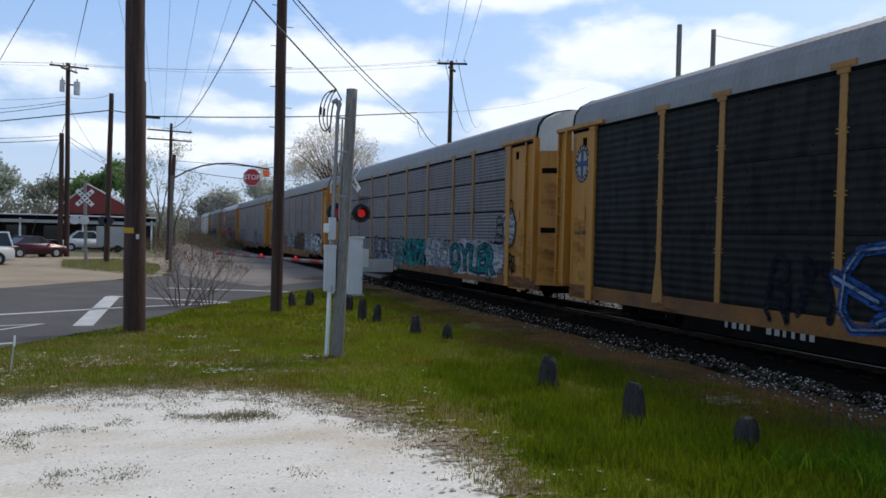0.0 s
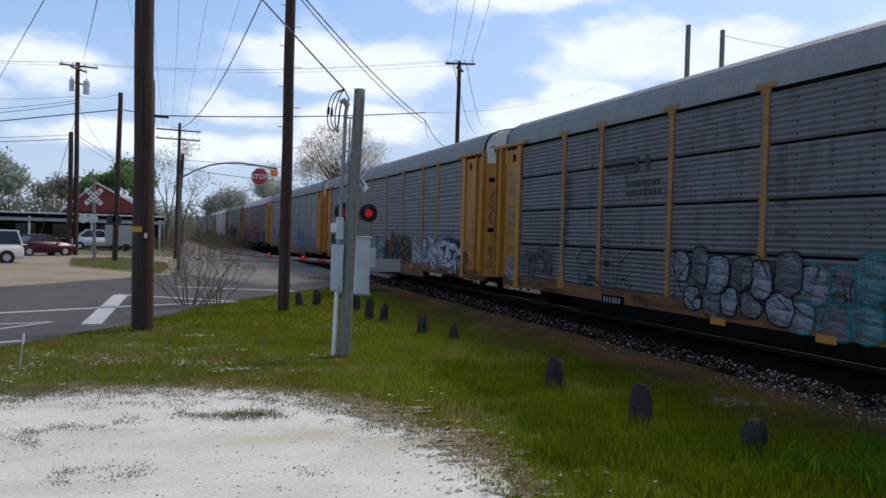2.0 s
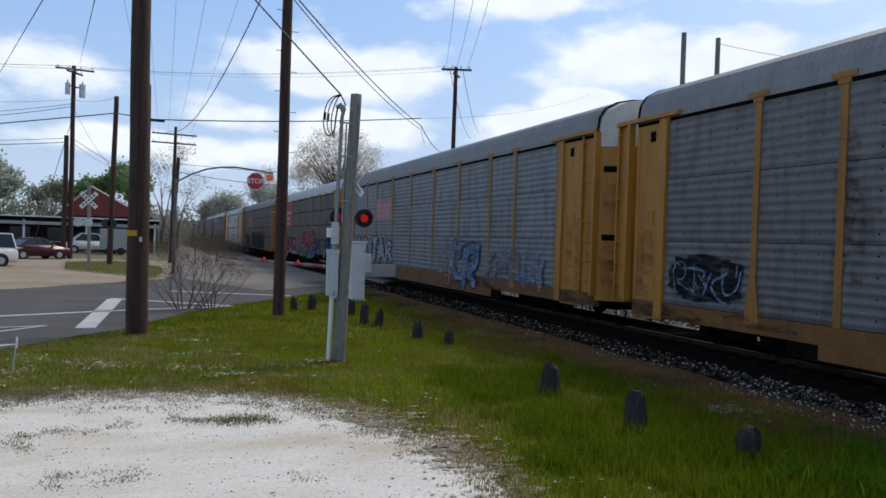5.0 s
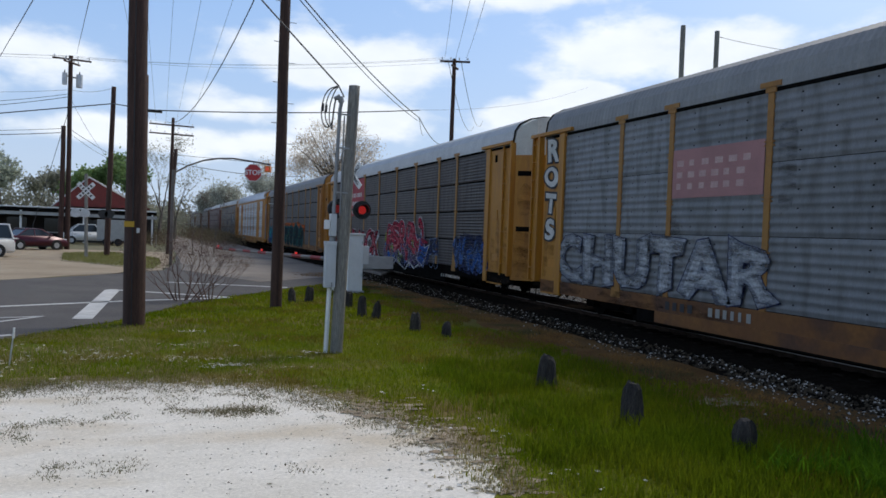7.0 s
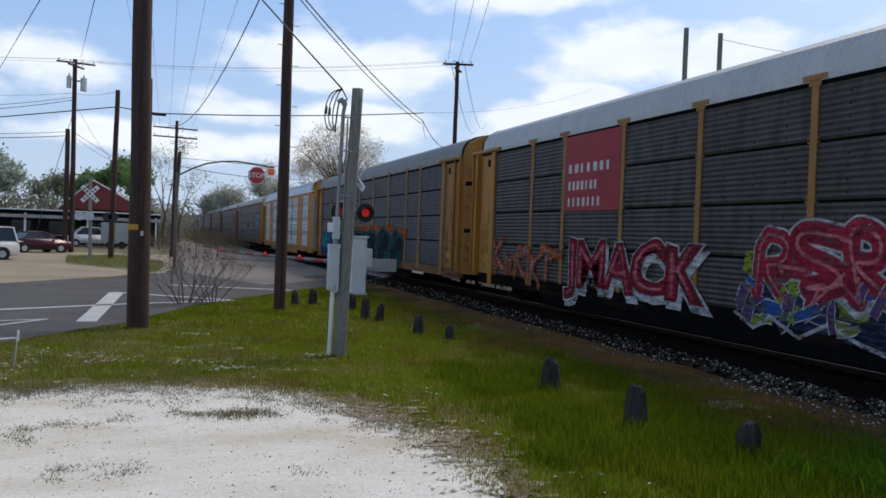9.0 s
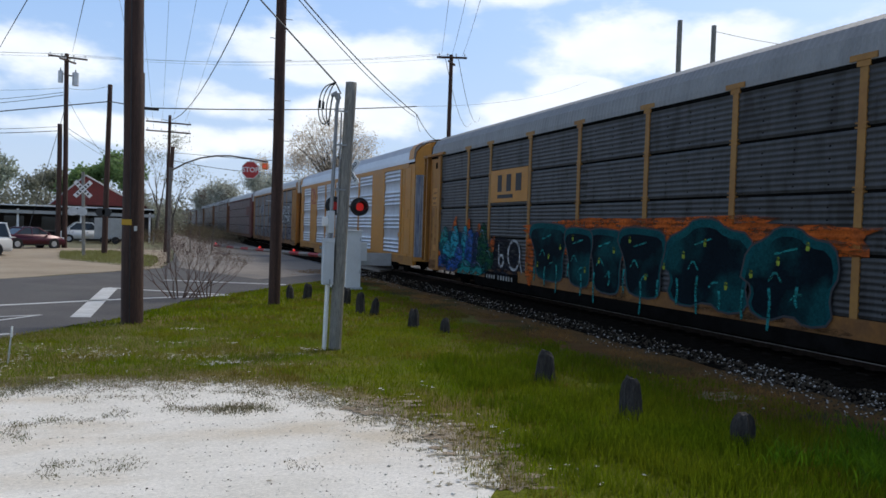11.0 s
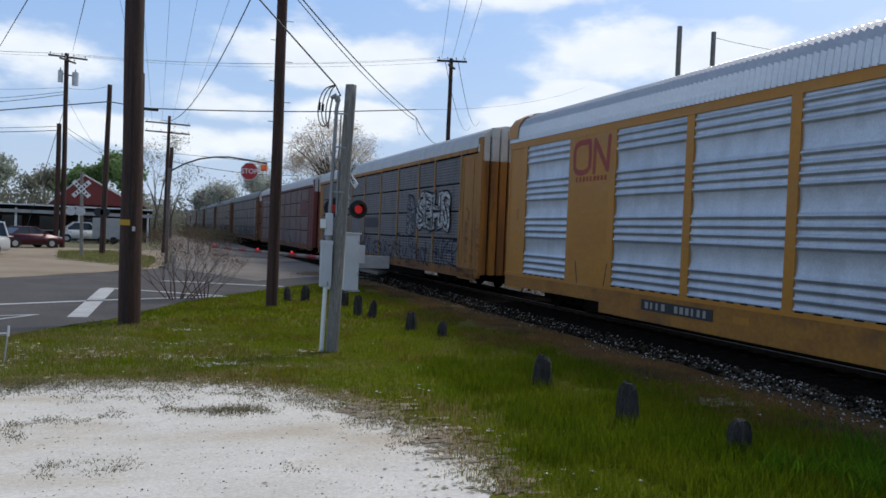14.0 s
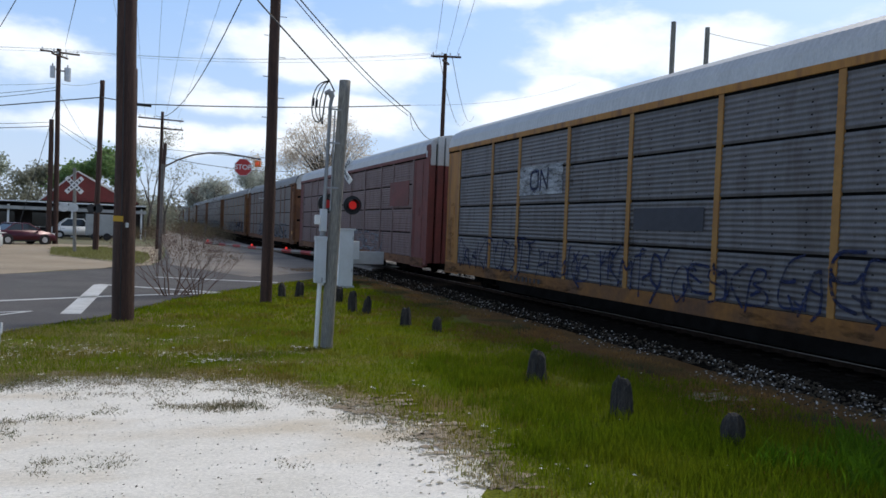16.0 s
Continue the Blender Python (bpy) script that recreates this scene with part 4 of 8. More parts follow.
# ---- poles, signals ----
def wood_pole(name, x, y, top, r0, r1, lean=(0, 0), label="", mat=None, steps=0.0):
    p = empty(name, pose(x, y, 0), label, "pole")
    bm = bmesh.new()
    n, prev = 24, None
    for i in range(n + 1):
        a = i / n
        r = r0 + (r1 - r0) * a
        ring = []
        for j in range(16):
            q = 2 * math.pi * j / 16
            w = r * (1 + 0.05 * noise.noise((math.cos(q) * 2 + x, math.sin(q) * 2 + y, a * top * 0.35)))
            ring.append(bm.verts.new((lean[0] * a + w * math.cos(q) + 0.02 * noise.noise((x, y, a * top * 0.4)), lean[1] * a + w * math.sin(q), top * a - 0.1 * (i == 0))))
        if prev:
            for j in range(16):
                bm.faces.new((prev[j], prev[(j + 1) % 16], ring[(j + 1) % 16], ring[j]))
        prev = ring
    bm.faces.new(prev)
    part("shaft", bm, mat or m_pole, p, smooth=True)
    return p


def crossarm(p, z, half, along=0.0, mat=None, r=0.06, x=0.0, y=0.0, pins=4):
    a = radians(along)
    d = Vector((math.cos(a), math.sin(a), 0))
    bm = boxm(-half, half, -0.05, 0.05, -r, r, 0.01)
    arm = part("crossarm", bm, mat or m_pole, p, m=pose(x, y - 0.2, z, 0, 0, along))
    for i in range(pins):
        u = -half + 0.15 + (2 * half - 0.3) * i / max(1, pins - 1)
        part("insulator", tube(tubem((u, 0, r), (u, 0, r + 0.10), 0.02, n=6), (u, 0, r + 0.08), (u, 0, r + 0.2), 0.055, 0.03, 8), m_galv, arm)
    return arm


pole_a = wood_pole("utility_pole", -0.35, 17.71, 11.5, 0.23, 0.17, (-0.15, 0), "thick dark creosoted utility pole in the grass")
part("tag", boxm(-0.30, -0.10, -0.235, -0.222, 2.14, 2.26), plain("tag_yellow", (0.55, 0.32, 0.03), 0.6), pole_a, "small yellow tag plate", m=pose(0, 0, 0, 0, 0, 12))
part("tag", boxm(0.0, 0.06, -0.245, -0.228, 2.02, 2.12), m_galv, pole_a, "small metal number plate")
part("ground_wire", tubem((-0.05, -0.235, 0.0), (-0.17, -0.19, 9.0), 0.012, n=5), m_wire, pole_a)
pole_b = wood_pole("utility_pole", 3.24, 21.42, 12.5, 0.165, 0.13, (-0.02, 0), "slim brown utility pole with climbing pegs")
for i in range(16):
    z = 2.9 + i * 0.56
    sgn = 1 if i % 2 else -1
    part("step_peg", tubem((0, 0, z), (sgn * 0.30, -0.03, z), 0.012, n=5), m_galv, pole_b)
pole_c = wood_pole("utility_pole", -0.43, 36.0, 8.7, 0.13, 0.11, (-0.1, 0), "brown utility pole with a side bracket")
wood_pole("utility_pole", -2.77, 52.4, 10.7, 0.18, 0.14, (0.15, 0), "plain brown utility pole")
wood_pole("utility_pole", -6.42, 62.3, 9.1, 0.19, 0.16, (0, 0), "short brown utility pole")
pole_f = wood_pole("utility_pole", -5.99, 62.5, 14.3, 0.19, 0.15, (-0.1, 0), "tall utility pole with transformers and crossarm")
crossarm(pole_f, 14.0, 1.3, 8)
crossarm(pole_f, 13.75, 0.9, 60)
for sx, r, z0, h in ((-0.47, 0.17, 12.15, 0.85), (0.52, 0.22, 12.0, 0.95)):
    can = part("transformer", tubem((sx, -0.1, z0), (sx, -0.1, z0 + h), r, n=14), m_galv, pole_f, "pale grey transformer can")
    part("bushing", tubem((sx, -0.1, z0 + h), (sx, -0.1, z0 + h + 0.22), 0.05, 0.03, 6), m_black, can)
    part("bracket", boxm(min(sx, 0) , max(sx, 0), -0.08, -0.02, z0 + h * 0.7, z0 + h * 0.8), m_black, pole_f)
pole_g = wood_pole("utility_pole", 1.22, 72.5, 11.7, 0.17, 0.13, (0.1, 0), "utility pole with two crossarms")
crossarm(pole_g, 11.0, 1.9, 5)
crossarm(pole_g, 10.2, 1.9, 5)
wood_pole("utility_pole", 0.95, 58.0, 7.6, 0.15, 0.13, (0.35, 0), "short leaning utility pole")
pole_i = wood_pole("utility_pole", 17.4, 45.0, 13.3, 0.16, 0.12, (0.03, 0), "utility pole with crossarm beyond the train")
crossarm(pole_i, 13.1, 0.95, -20)
crossarm(pole_i, 12.75, 0.6, 50, pins=0)
for x, h in ((23.2, 12.55), (25.2, 12.55)):
    wood_pole("utility_pole", x, 30.0, h, 0.13, 0.115, (0, 0), "plain bare grey pole standing beyond the train", m_greypost)

post = wood_pole("service_post", 3.15, 13.54, 4.86, 0.115, 0.10, (0.16, -0.02), "weathered grey wooden service post with conduit", m_greypost)
m_conduit = M("conduit_grey", (0.30, 0.31, 0.32), (0.22, 0.225, 0.23), 3, 0.6, 0.2, bump=0.05, fine_amt=0.12, stretch=(3, 3, 0.4))
m_boxgrey = M("box_grey", (0.50, 0.53, 0.56), (0.43, 0.46, 0.48), 2, 0.55, bump=0.05, fine_amt=0.08)
part("conduit", path_tube(bmesh.new(), [(-0.13, 0.0, 2.5), (-0.08, 0.0, 4.42), (-0.055, 0.0, 4.55)], 0.034, 8), m_conduit, post, "grey metal service conduit")
part("conduit", path_tube(bmesh.new(), [(-0.19, 0.0, 0.0), (-0.16, 0.0, 1.22)], 0.042, 8), m_whitepaint, post, "white plastic conduit down to the ground")
part("conduit", path_tube(bmesh.new(), [(-0.03, -0.06, 2.5), (-0.005, -0.05, 4.3)], 0.014, 6), m_conduit, post, "thin ground conduit")
part("weatherhead", tube(tube(bmesh.new(), (-0.055, 0, 4.54), (-0.09, 0, 4.64), 0.05, 0.055, 10), (-0.09, 0, 4.64), (-0.19, 0, 4.60), 0.055, 0.03, 10), m_conduit, post, "rounded grey weatherhead")
bx = part("meter_box", boxm(-0.27, -0.08, -0.12, 0.06, 1.20, 2.03, 0.01), m_boxgrey, post, "pale grey metal meter box")
part("lid", boxm(-0.278, -0.072, -0.128, 0.066, 1.96, 2.035, 0.008), m_boxgrey, bx)
part("hasp", boxm(-0.16, -0.14, -0.135, -0.118, 1.22, 1.30), m_conduit, bx)
bx = part("switch_box", boxm(-0.20, -0.09, -0.11, 0.05, 2.13, 2.53, 0.01), m_boxgrey, post, "pale grey metal switch box")
part("nipple", tubem((-0.15, -0.03, 2.0), (-0.145, -0.03, 2.15), 0.05, n=10), m_conduit, bx)
part("lamp_bracket", boxm(-0.30, -0.2, -0.1, 0.02, 2.25, 2.42, 0.02), m_whitepaint, post, "small white fitting")
for z in (2.9, 3.7, 4.3):
    part("strap", boxm(-0.15, 0.09, -0.125, -0.108, z, z + 0.03), m_conduit, post)

# crossing signal with gate
m_gatered = M("gate_red", (0.30, 0.02, 0.02), (0.22, 0.02, 0.02), 3, 0.6)
m_gategrey = M("gate_dull_white", (0.22, 0.21, 0.19), (0.17, 0.16, 0.15), 3, 0.7)
sig = empty("crossing_signal", pose(6.62, 27.24, 0), "railway crossing signal with crossbuck, red lamps and lowered gate", "signal")
part("mast", tubem((0, 0, 0), (0.05, 0, 5.0), 0.07, n=12), m_galv, sig)
part("base", boxm(-0.5, 0.5, -0.4, 0.4, 0, 0.18, 0.03), m_whitepaint, sig)
for sx, mat in ((-0.45, m_litdim), (0.49, m_lit)):
    head = part("lamp_head", tube(tubem((sx, -0.08, 3.0), (sx, 0.0, 3.0), 0.34, n=24), (sx, 0.0, 3.0), (sx, 0.18, 3.0), 0.2, 0.14, 16), m_black, sig)
    bm = bmesh.new()
    n = 18
    for r, y0, y1 in ((0.21, -0.38, -0.08),):
        for i in range(n):
            a0, a1 = 2 * math.pi * i / n, 2 * math.pi * (i + 1) / n
            f0, f1 = (1 if math.sin(a0) > -0.4 else 0.3), (1 if math.sin(a1) > -0.4 else 0.3)
            v = [bm.verts.new((sx + r * math.cos(a), y, 3.0 + r * math.sin(a))) for a, y in ((a0, y1), (a1, y1), (a1, y1 + (y0 - y1) * f1), (a0, y1 + (y0 - y1) * f0))]
            bm.faces.new(v)
    part("hood", bm, m_black, head)
    part("lens", tubem((sx, -0.10, 3.0), (sx, -0.085, 3.0), 0.15, n=20), mat, head, "glowing red signal lens")
part("lamp_arm", tubem((-0.5, 0.06, 3.0), (0.55, 0.06, 3.0), 0.035), m_black, sig)
for ang, words in ((45, "RAIL ROAD"), (-45, "CROSSING")):
    bl = part("crossbuck_blade", boxm(-0.61, 0.61, -0.01, 0.01, -0.115, 0.115, 0.004), m_whitepaint, sig, "white crossbuck blade with black letters", m=pose(0.12, 0.02 + 0.02 * (ang > 0), 4.25, 0, -ang, -62))
    me = lettering(words, 0.19, 0.004, 0.002)
    link_mesh("letters", me, m_black, bl, pose(0, -0.016, 0, 90, 0, 0))
part("gate_mechanism", boxm(-0.16, 0.16, -0.25, 0.22, 0.75, 1.35, 0.03), m_whitepaint, sig)
G0, G1 = Vector((0.2, -0.3, 1.12)), Vector((-3.75, 11.6, 1.12))
for i in range(16):
    a, b = G0.lerp(G1, i / 16), G0.lerp(G1, (i + 1) / 16)
    part("gate_stripe", tubem(a, b, 0.085 - 0.002 * i, 0.083 - 0.002 * i, 4), m_gatered if i % 2 else m_gategrey, sig)
for u in (0.35, 0.6, 0.98):
    c = G0.lerp(G1, u)
    part("gate_lamp", tubem(c + Vector((0, -0.05, 0.11)), c + Vector((0, 0.05, 0.11)), 0.045, n=12), m_beacon2, sig, "small red gate lamp")
part("counterweight", boxm(0.35, 1.75, -0.12, -0.06, 0.85, 1.32, 0.01), m_galv, sig, "grey counterweight plate")
cab = empty("relay_cabinet", pose(6.72, 26.6, 0), "white steel relay cabinet beside the crossing", "cabinet")
part("body", boxm(-0.24, 0.28, -0.25, 0.25, 0.1, 2.08, 0.01), m_whitepaint, cab)
part("lid", boxm(-0.29, 0.33, -0.30, 0.30, 2.08, 2.14, 0.01), m_whitepaint, cab)
part("foot", boxm(-0.30, 0.34, -0.3, 0.3, 0.0, 0.1, 0.01), m_galv, cab)
part("junction_box", boxm(0.29, 0.52, -0.15, 0.15, 1.05, 1.7, 0.01), m_whitepaint, cab)
for z in (0.6, 1.75):
    part("hinge", boxm(0.22, 0.26, -0.275, -0.252, z, z + 0.12), m_galv, cab)

# far-side crossbuck
sg2 = empty("crossing_signal", pose(-3.68, 49.0, 0), "weathered crossbuck sign with unlit lamps on a wooden post", "signal")
part("post", tubem((0, 0, 0), (-0.12, 0, 4.95), 0.10, 0.09), m_greypost, sg2)
for ang in (45, -45):
    bl = part("crossbuck_blade", boxm(-0.62, 0.62, -0.012, 0.012, -0.12, 0.12), m_whitepaint, sg2, "white crossbuck blade", m=pose(-0.1, -0.12 - 0.03 * (ang > 0), 3.95, 0, ang, -8))
    for u in (-0.4, -0.2, 0.0, 0.2, 0.4):
        part("letter_bar", boxm(u - 0.045, u + 0.045, -0.022, -0.015, -0.07, 0.07), m_black, bl)
for sx in (-0.62, -0.12, 0.85, 1.2):
    part("lamp_head", tubem((sx, -0.2, 2.65), (sx, 0.0, 2.65), 0.26, n=18), m_galv if sx < 0.3 else m_black, sg2)
part("lamp_arm", tubem((-0.7, 0.03, 2.65), (1.3, 0.03, 2.65), 0.03), m_black, sg2)

# beacon mast with stop sign
SX, SY = 0.88, 43.6
bc = empty("beacon_mast", pose(SX, SY, 0, 0, 0, -20.7), "curved steel mast arm with flashing beacon and stop sign", "mast")
part("column", tubem((0, 0, 0), (0, 0, 5.15), 0.10, 0.08, 12), m_greysteel, bc)
part("arm", path_tube(bmesh.new(), [(0, 0, 4.95), (0.8, 0, 5.40), (1.6, 0, 5.70), (2.4, 0, 5.84), (3.2, 0, 5.87), (4.33, 0, 5.74), (5.25, 0, 5.60)], 0.045, 8), m_greysteel, bc)
part("brace_wire", tubem((0, 0, 5.95), (5.2, 0, 5.66), 0.012, n=5), m_wire, bc)
bm = bmesh.new()
a = [bm.verts.new((0.50 * math.cos(radians(22.5 + 45 * i)), -0.012, 0.50 * math.sin(radians(22.5 + 45 * i)))) for i in range(8)]
b = [bm.verts.new((v.co.x, 0.012, v.co.z)) for v in a]
bm.faces.new(a)
bm.faces.new(list(reversed(b)))
for i in range(8):
    bm.faces.new((a[i], b[i], b[(i + 1) % 8], a[(i + 1) % 8]))
st = part("stop_sign", bm, m_red, bc, "red octagonal stop sign", m=pose(4.33, -0.1, 5.14))
bm = bmesh.new()
for i in range(8):
    o = [(r * math.cos(radians(22.5 + 45 * k)), r * math.sin(radians(22.5 + 45 * k))) for k in (i, i + 1) for r in (0.50, 0.465)]
    bm.faces.new([bm.verts.new((x, -0.016, z)) for x, z in (o[0], o[1], o[3], o[2])])
part("border", bm, m_whitepaint, st)
link_mesh("letters", lettering("STOP", 0.37, 0.006, 0.002), m_whitepaint, st, pose(0, -0.018, 0, 90, 0, 0))
part("hanger", tubem((4.33, -0.05, 5.5), (4.33, -0.05, 5.75), 0.02), m_black, bc)
bh = part("beacon_head", boxm(-0.15, 0.15, -0.12, 0.12, -0.17, 0.17, 0.03), M("beacon_orange", (0.75, 0.22, 0.05), (0.65, 0.18, 0.05), 2, 0.5, bump=0), bc, "orange beacon housing", m=pose(5.1, -0.05, 5.36))
part("lens", tubem((0, -0.16, 0), (0, -0.12, 0), 0.09, n=16), m_beacon, bh)
part("hanger", tubem((5.1, -0.05, 5.5), (5.1, -0.05, 5.66), 0.02), m_black, bc)

# ---- stumps ----
STUMPS = [(3.93, 22.99, .41, .24), (4.48, 23.1, .47, .28), (5.29, 21.6, .48, .30), (5.14, 19.2, .55, .24), (5.39, 18.8, .44, .23), (5.61, 16.3, .43, .27),
          (6.04, 15.4, .33, .22), (5.60, 10.1, .46, .31), (5.56, 7.83, .49, .29), (6.01, 6.44, .37, .26)]
for i, (x, y, h, w) in enumerate(STUMPS):
    rng = random.Random(i)
    bm = bmesh.new()
    n = 14
    rings = []
    for k, (u, rr) in enumerate(((-0.1, 1.0), (0.12, 0.95), (0.35, 0.9), (0.6, 0.86), (0.82, 0.74), (0.95, 0.46))):
        ring = []
        for j in range(n):
            a = 2 * math.pi * j / n
            q = rr * w / 2 * (1 + 0.30 * noise.noise((math.cos(a) * 1.6 + i * 5, math.sin(a) * 1.6, u * 1.2)) + 0.10 * (-1) ** j)
            ring.append(bm.verts.new((q * math.cos(a) + 0.05 * u * noise.noise((i * 3.1, 0, 0)), q * math.sin(a), u * h * 1.06 + 0.16 * h * noise.noise((math.cos(a) * 1.5 + i, math.sin(a) * 1.5, i * 3.3)) * (k > 3))))
        rings.append(ring)
    for r0, r1 in zip(rings[:-1], rings[1:]):
        for j in range(n):
            bm.faces.new((r0[j], r0[(j + 1) % n], r1[(j + 1) % n], r1[j]))
    bm.faces.new(rings[-1])
    tagged(part("stump", bm, m_stump, m=pose(x, y, 0, rng.uniform(-5, 5), rng.uniform(-5, 5), rng.uniform(0, 360))), "dark weathered wooden post stump in the grass", "stump", "row of stumps along the track")


# ---- trees ----
def grow(rng, bm, tips, p, d, length, r, depth, spread, n=5):
    steps = 3
    for s in range(steps):
        q = p + d * (length / steps)
        r2 = r * (0.86 if depth else 0.7)
        tube(bm, p, q, r, r2, n if r > 0.05 else 4, caps=False)
        p, r = q, r2
        d = (d + Vector((rng.uniform(-1, 1), rng.uniform(-1, 1), rng.uniform(-0.4, 0.8))) * 0.16).normalized()
    if depth == 0:
        tips.append(p)
        return
    for k in range(rng.choice((2, 3, 3))):
        nd = (d + Vector((rng.uniform(-1, 1), rng.uniform(-1, 1), rng.uniform(-0.35, 0.7))) * spread).normalized()
        grow(rng, bm, tips, p, nd, length * rng.uniform(0.62, 0.85), r * 0.66, depth - 1, spread, n)
        if depth <= 2:
            tips.append(p + nd * length * 0.3)


def leaves(rng, pts, per, spread, size):
    n = len(pts) * per
    base = np.repeat(np.array([tuple(p) for p in pts]), per, axis=0)
    g = np.random.default_rng(rng.randint(0, 10 ** 6))
    c = base + g.normal(0, spread, (n, 3))
    u = g.normal(size=(n, 3))
    u /= np.linalg.norm(u, axis=1)[:, None]
    w = np.cross(u, g.normal(size=(n, 3)))
    w /= np.linalg.norm(w, axis=1)[:, None]
    s = size * g.uniform(0.6, 1.3, (n, 1))
    v = np.stack([c - u * s, c + w * s * 0.55, c + u * s, c - w * s * 0.55], axis=1).reshape(-1, 3)
    me = bpy.data.meshes.new("crown")
    me.from_pydata(v.tolist(), [], [(4 * i, 4 * i + 1, 4 * i + 2, 4 * i + 3) for i in range(n)])
    return me


def tree(x, y, h, seed, leaf, per, size, label, depth=5, spread=0.62, trunk=0.28, puff=None):
    rng = random.Random(seed)
    t = empty("tree", pose(x, y, 0), label, "tree")
    bm, tips = bmesh.new(), []
    grow(rng, bm, tips, Vector((0, 0, -0.1)), Vector((0, 0, 1)), h * 0.27, trunk, depth, spread)
    part("trunk", bm, m_bark, t)
    if leaf:
        link_mesh("crown", leaves(rng, tips, per, puff or h * 0.045, size), leaf, t)
    return t


tree(-22.5, 112, 11.5, 1, m_leaf2, 4, 0.24, "leafy grey-green tree beyond the store", depth=6)
tree(-17.2, 108, 10.5, 31, m_leaf2, 4, 0.24, "leafy grey-green tree beyond the store", depth=6)
tree(-13.2, 116, 9.0, 2, m_leaf3, 3, 0.22, "thin grey-green tree beyond the store", depth=6)
tree(-9.6, 120, 8.2, 22, m_leaf3, 3, 0.22, "thin grey-green tree beyond the store", depth=6)
tree(-6.4, 106, 9.6, 3, m_leaf, 7, 0.26, "dense green tree behind the red gable", depth=6, spread=0.75)
tree(-3.4, 108, 11.0, 4, m_leaf, 7, 0.26, "dense green tree behind the red gable", depth=6, spread=0.7)
tree(0.6, 104, 13.0, 5, m_leaf3, 1, 0.12, "thin bare grey tree beyond the street", depth=6, spread=0.36)
tree(2.6, 112, 10.5, 6, m_leaf3, 1, 0.12, "thin bare grey tree beyond the street", depth=6, spread=0.4)
tree(16.5, 172, 12.5, 7, m_leafhaze, 5, 0.26, "green tree beyond the track, haze put into its leaf colour", depth=6, spread=0.5, puff=1.0)
tree(22.0, 180, 14.0, 8, m_leafhaze, 5, 0.26, "green tree beyond the track, haze put into its leaf colour", depth=6, spread=0.5, puff=1.0)
tree(28.0, 172, 13.0, 9, m_leafhaze, 5, 0.26, "green tree beyond the track, haze put into its leaf colour", depth=6, spread=0.5, puff=1.0)
tree(12.0, 190, 10.0, 41, m_leafhaze, 5, 0.26, "green tree beyond the track, haze put into its leaf colour", depth=6, spread=0.5, puff=1.0)


def round_tree(x, y, h, seed, leaf, radii, n, size, label):
    """A tree whose fine crown fills a rounded, uneven outline with gaps."""
    rng = random.Random(seed)
    t = empty("tree", pose(x, y, 0), label, "tree")
    bm, tips = bmesh.new(), []
    top = Vector((0, 0, h - radii[2]))
    tube(bm, (0, 0, -0.1), (0.2, 0, h * 0.42), 0.34, 0.26, 8)
    pts = []
    while len(pts) < n:
        p = Vector((rng.uniform(-1, 1), rng.uniform(-1, 1), rng.uniform(-1, 1)))
        q = p.length + 0.30 * noise.noise(p * 2.2 + Vector((seed, 0, 0)))
        if q < 1.0 and noise.noise(p * 4.5 + Vector((0, seed, 0))) > -0.12 and rng.random() < 0.35 + 0.65 * q:
            pts.append(top + Vector((p.x * radii[0], p.y * radii[1], p.z * radii[2])))
    fork = Vector((0.2, 0, h * 0.42))
    for k in range(0, n, 22):                      # limbs and twigs reaching out to the crown
        mid = fork.lerp(pts[k], 0.55) + Vector((rng.uniform(-.5, .5), rng.uniform(-.5, .5), rng.uniform(0.0, .8)))
        tube(bm, fork, mid, 0.10, 0.05, 5, caps=False)
        tube(bm, mid, pts[k], 0.05, 0.015, 4, caps=False)
    part("trunk", bm, m_bark, t)
    link_mesh("crown", leaves(rng, pts, 5, 0.30, size), leaf, t)
    return t


round_tree(20.7, 92, 15.6, 10, m_bloom, (5.6, 5.0, 3.9), 2300, 0.10, "pale budding tree beyond the train")
tree(18.0, 96, 12.5, 11, m_bloom, 5, 0.11, "pale budding tree beyond the train", depth=6, puff=0.35)


def scrub(name, x0, x1, y0, y1, n, h, leaf, size, seed, label):
    """Low thicket: twigs and small leaves over a strip of ground."""
    g = np.random.default_rng(seed)
    pts = []
    for k in range(n):
        x, y = g.uniform(x0, x1), g.uniform(y0, y1)
        hh = h * (0.55 + 0.6 * (0.5 + noise.noise((x * 0.25, y * 0.25, seed)))) * g.uniform(0.6, 1.1)
        for j in range(9):
            pts.append((x + g.normal(0, 0.5), y + g.normal(0, 0.5), abs(g.uniform(0, 1)) ** 0.7 * hh))
    me = leaves(random.Random(seed), pts, 3, 0.25, size)
    me.name = name
    return tagged(link_mesh(name, me, leaf), label, kind="stuff")


scrub("thicket", -60, -1, 124, 140, 1100, 8.5, m_leaf3, 0.26, 3, "grey-green thicket along the far lot")
scrub("thicket", 14, 60, 190, 230, 700, 7.0, m_leafhaze, 0.42, 5, "thicket beyond the track, haze put into its leaf colour")
scrub("dry_brush", 4.5, 9.0, 80, 240, 1300, 1.7, m_brush, 0.07, 6, "dry brown brush beside the track")
scrub("dry_brush", -1.5, 1.2, 78, 100, 220, 1.3, m_brush, 0.06, 8, "dry brown brush beside the street")
scrub("thicket", -9, 5, 125, 200, 800, 6.5, m_leaf3, 0.26, 9, "grey-green thicket along the far lot")

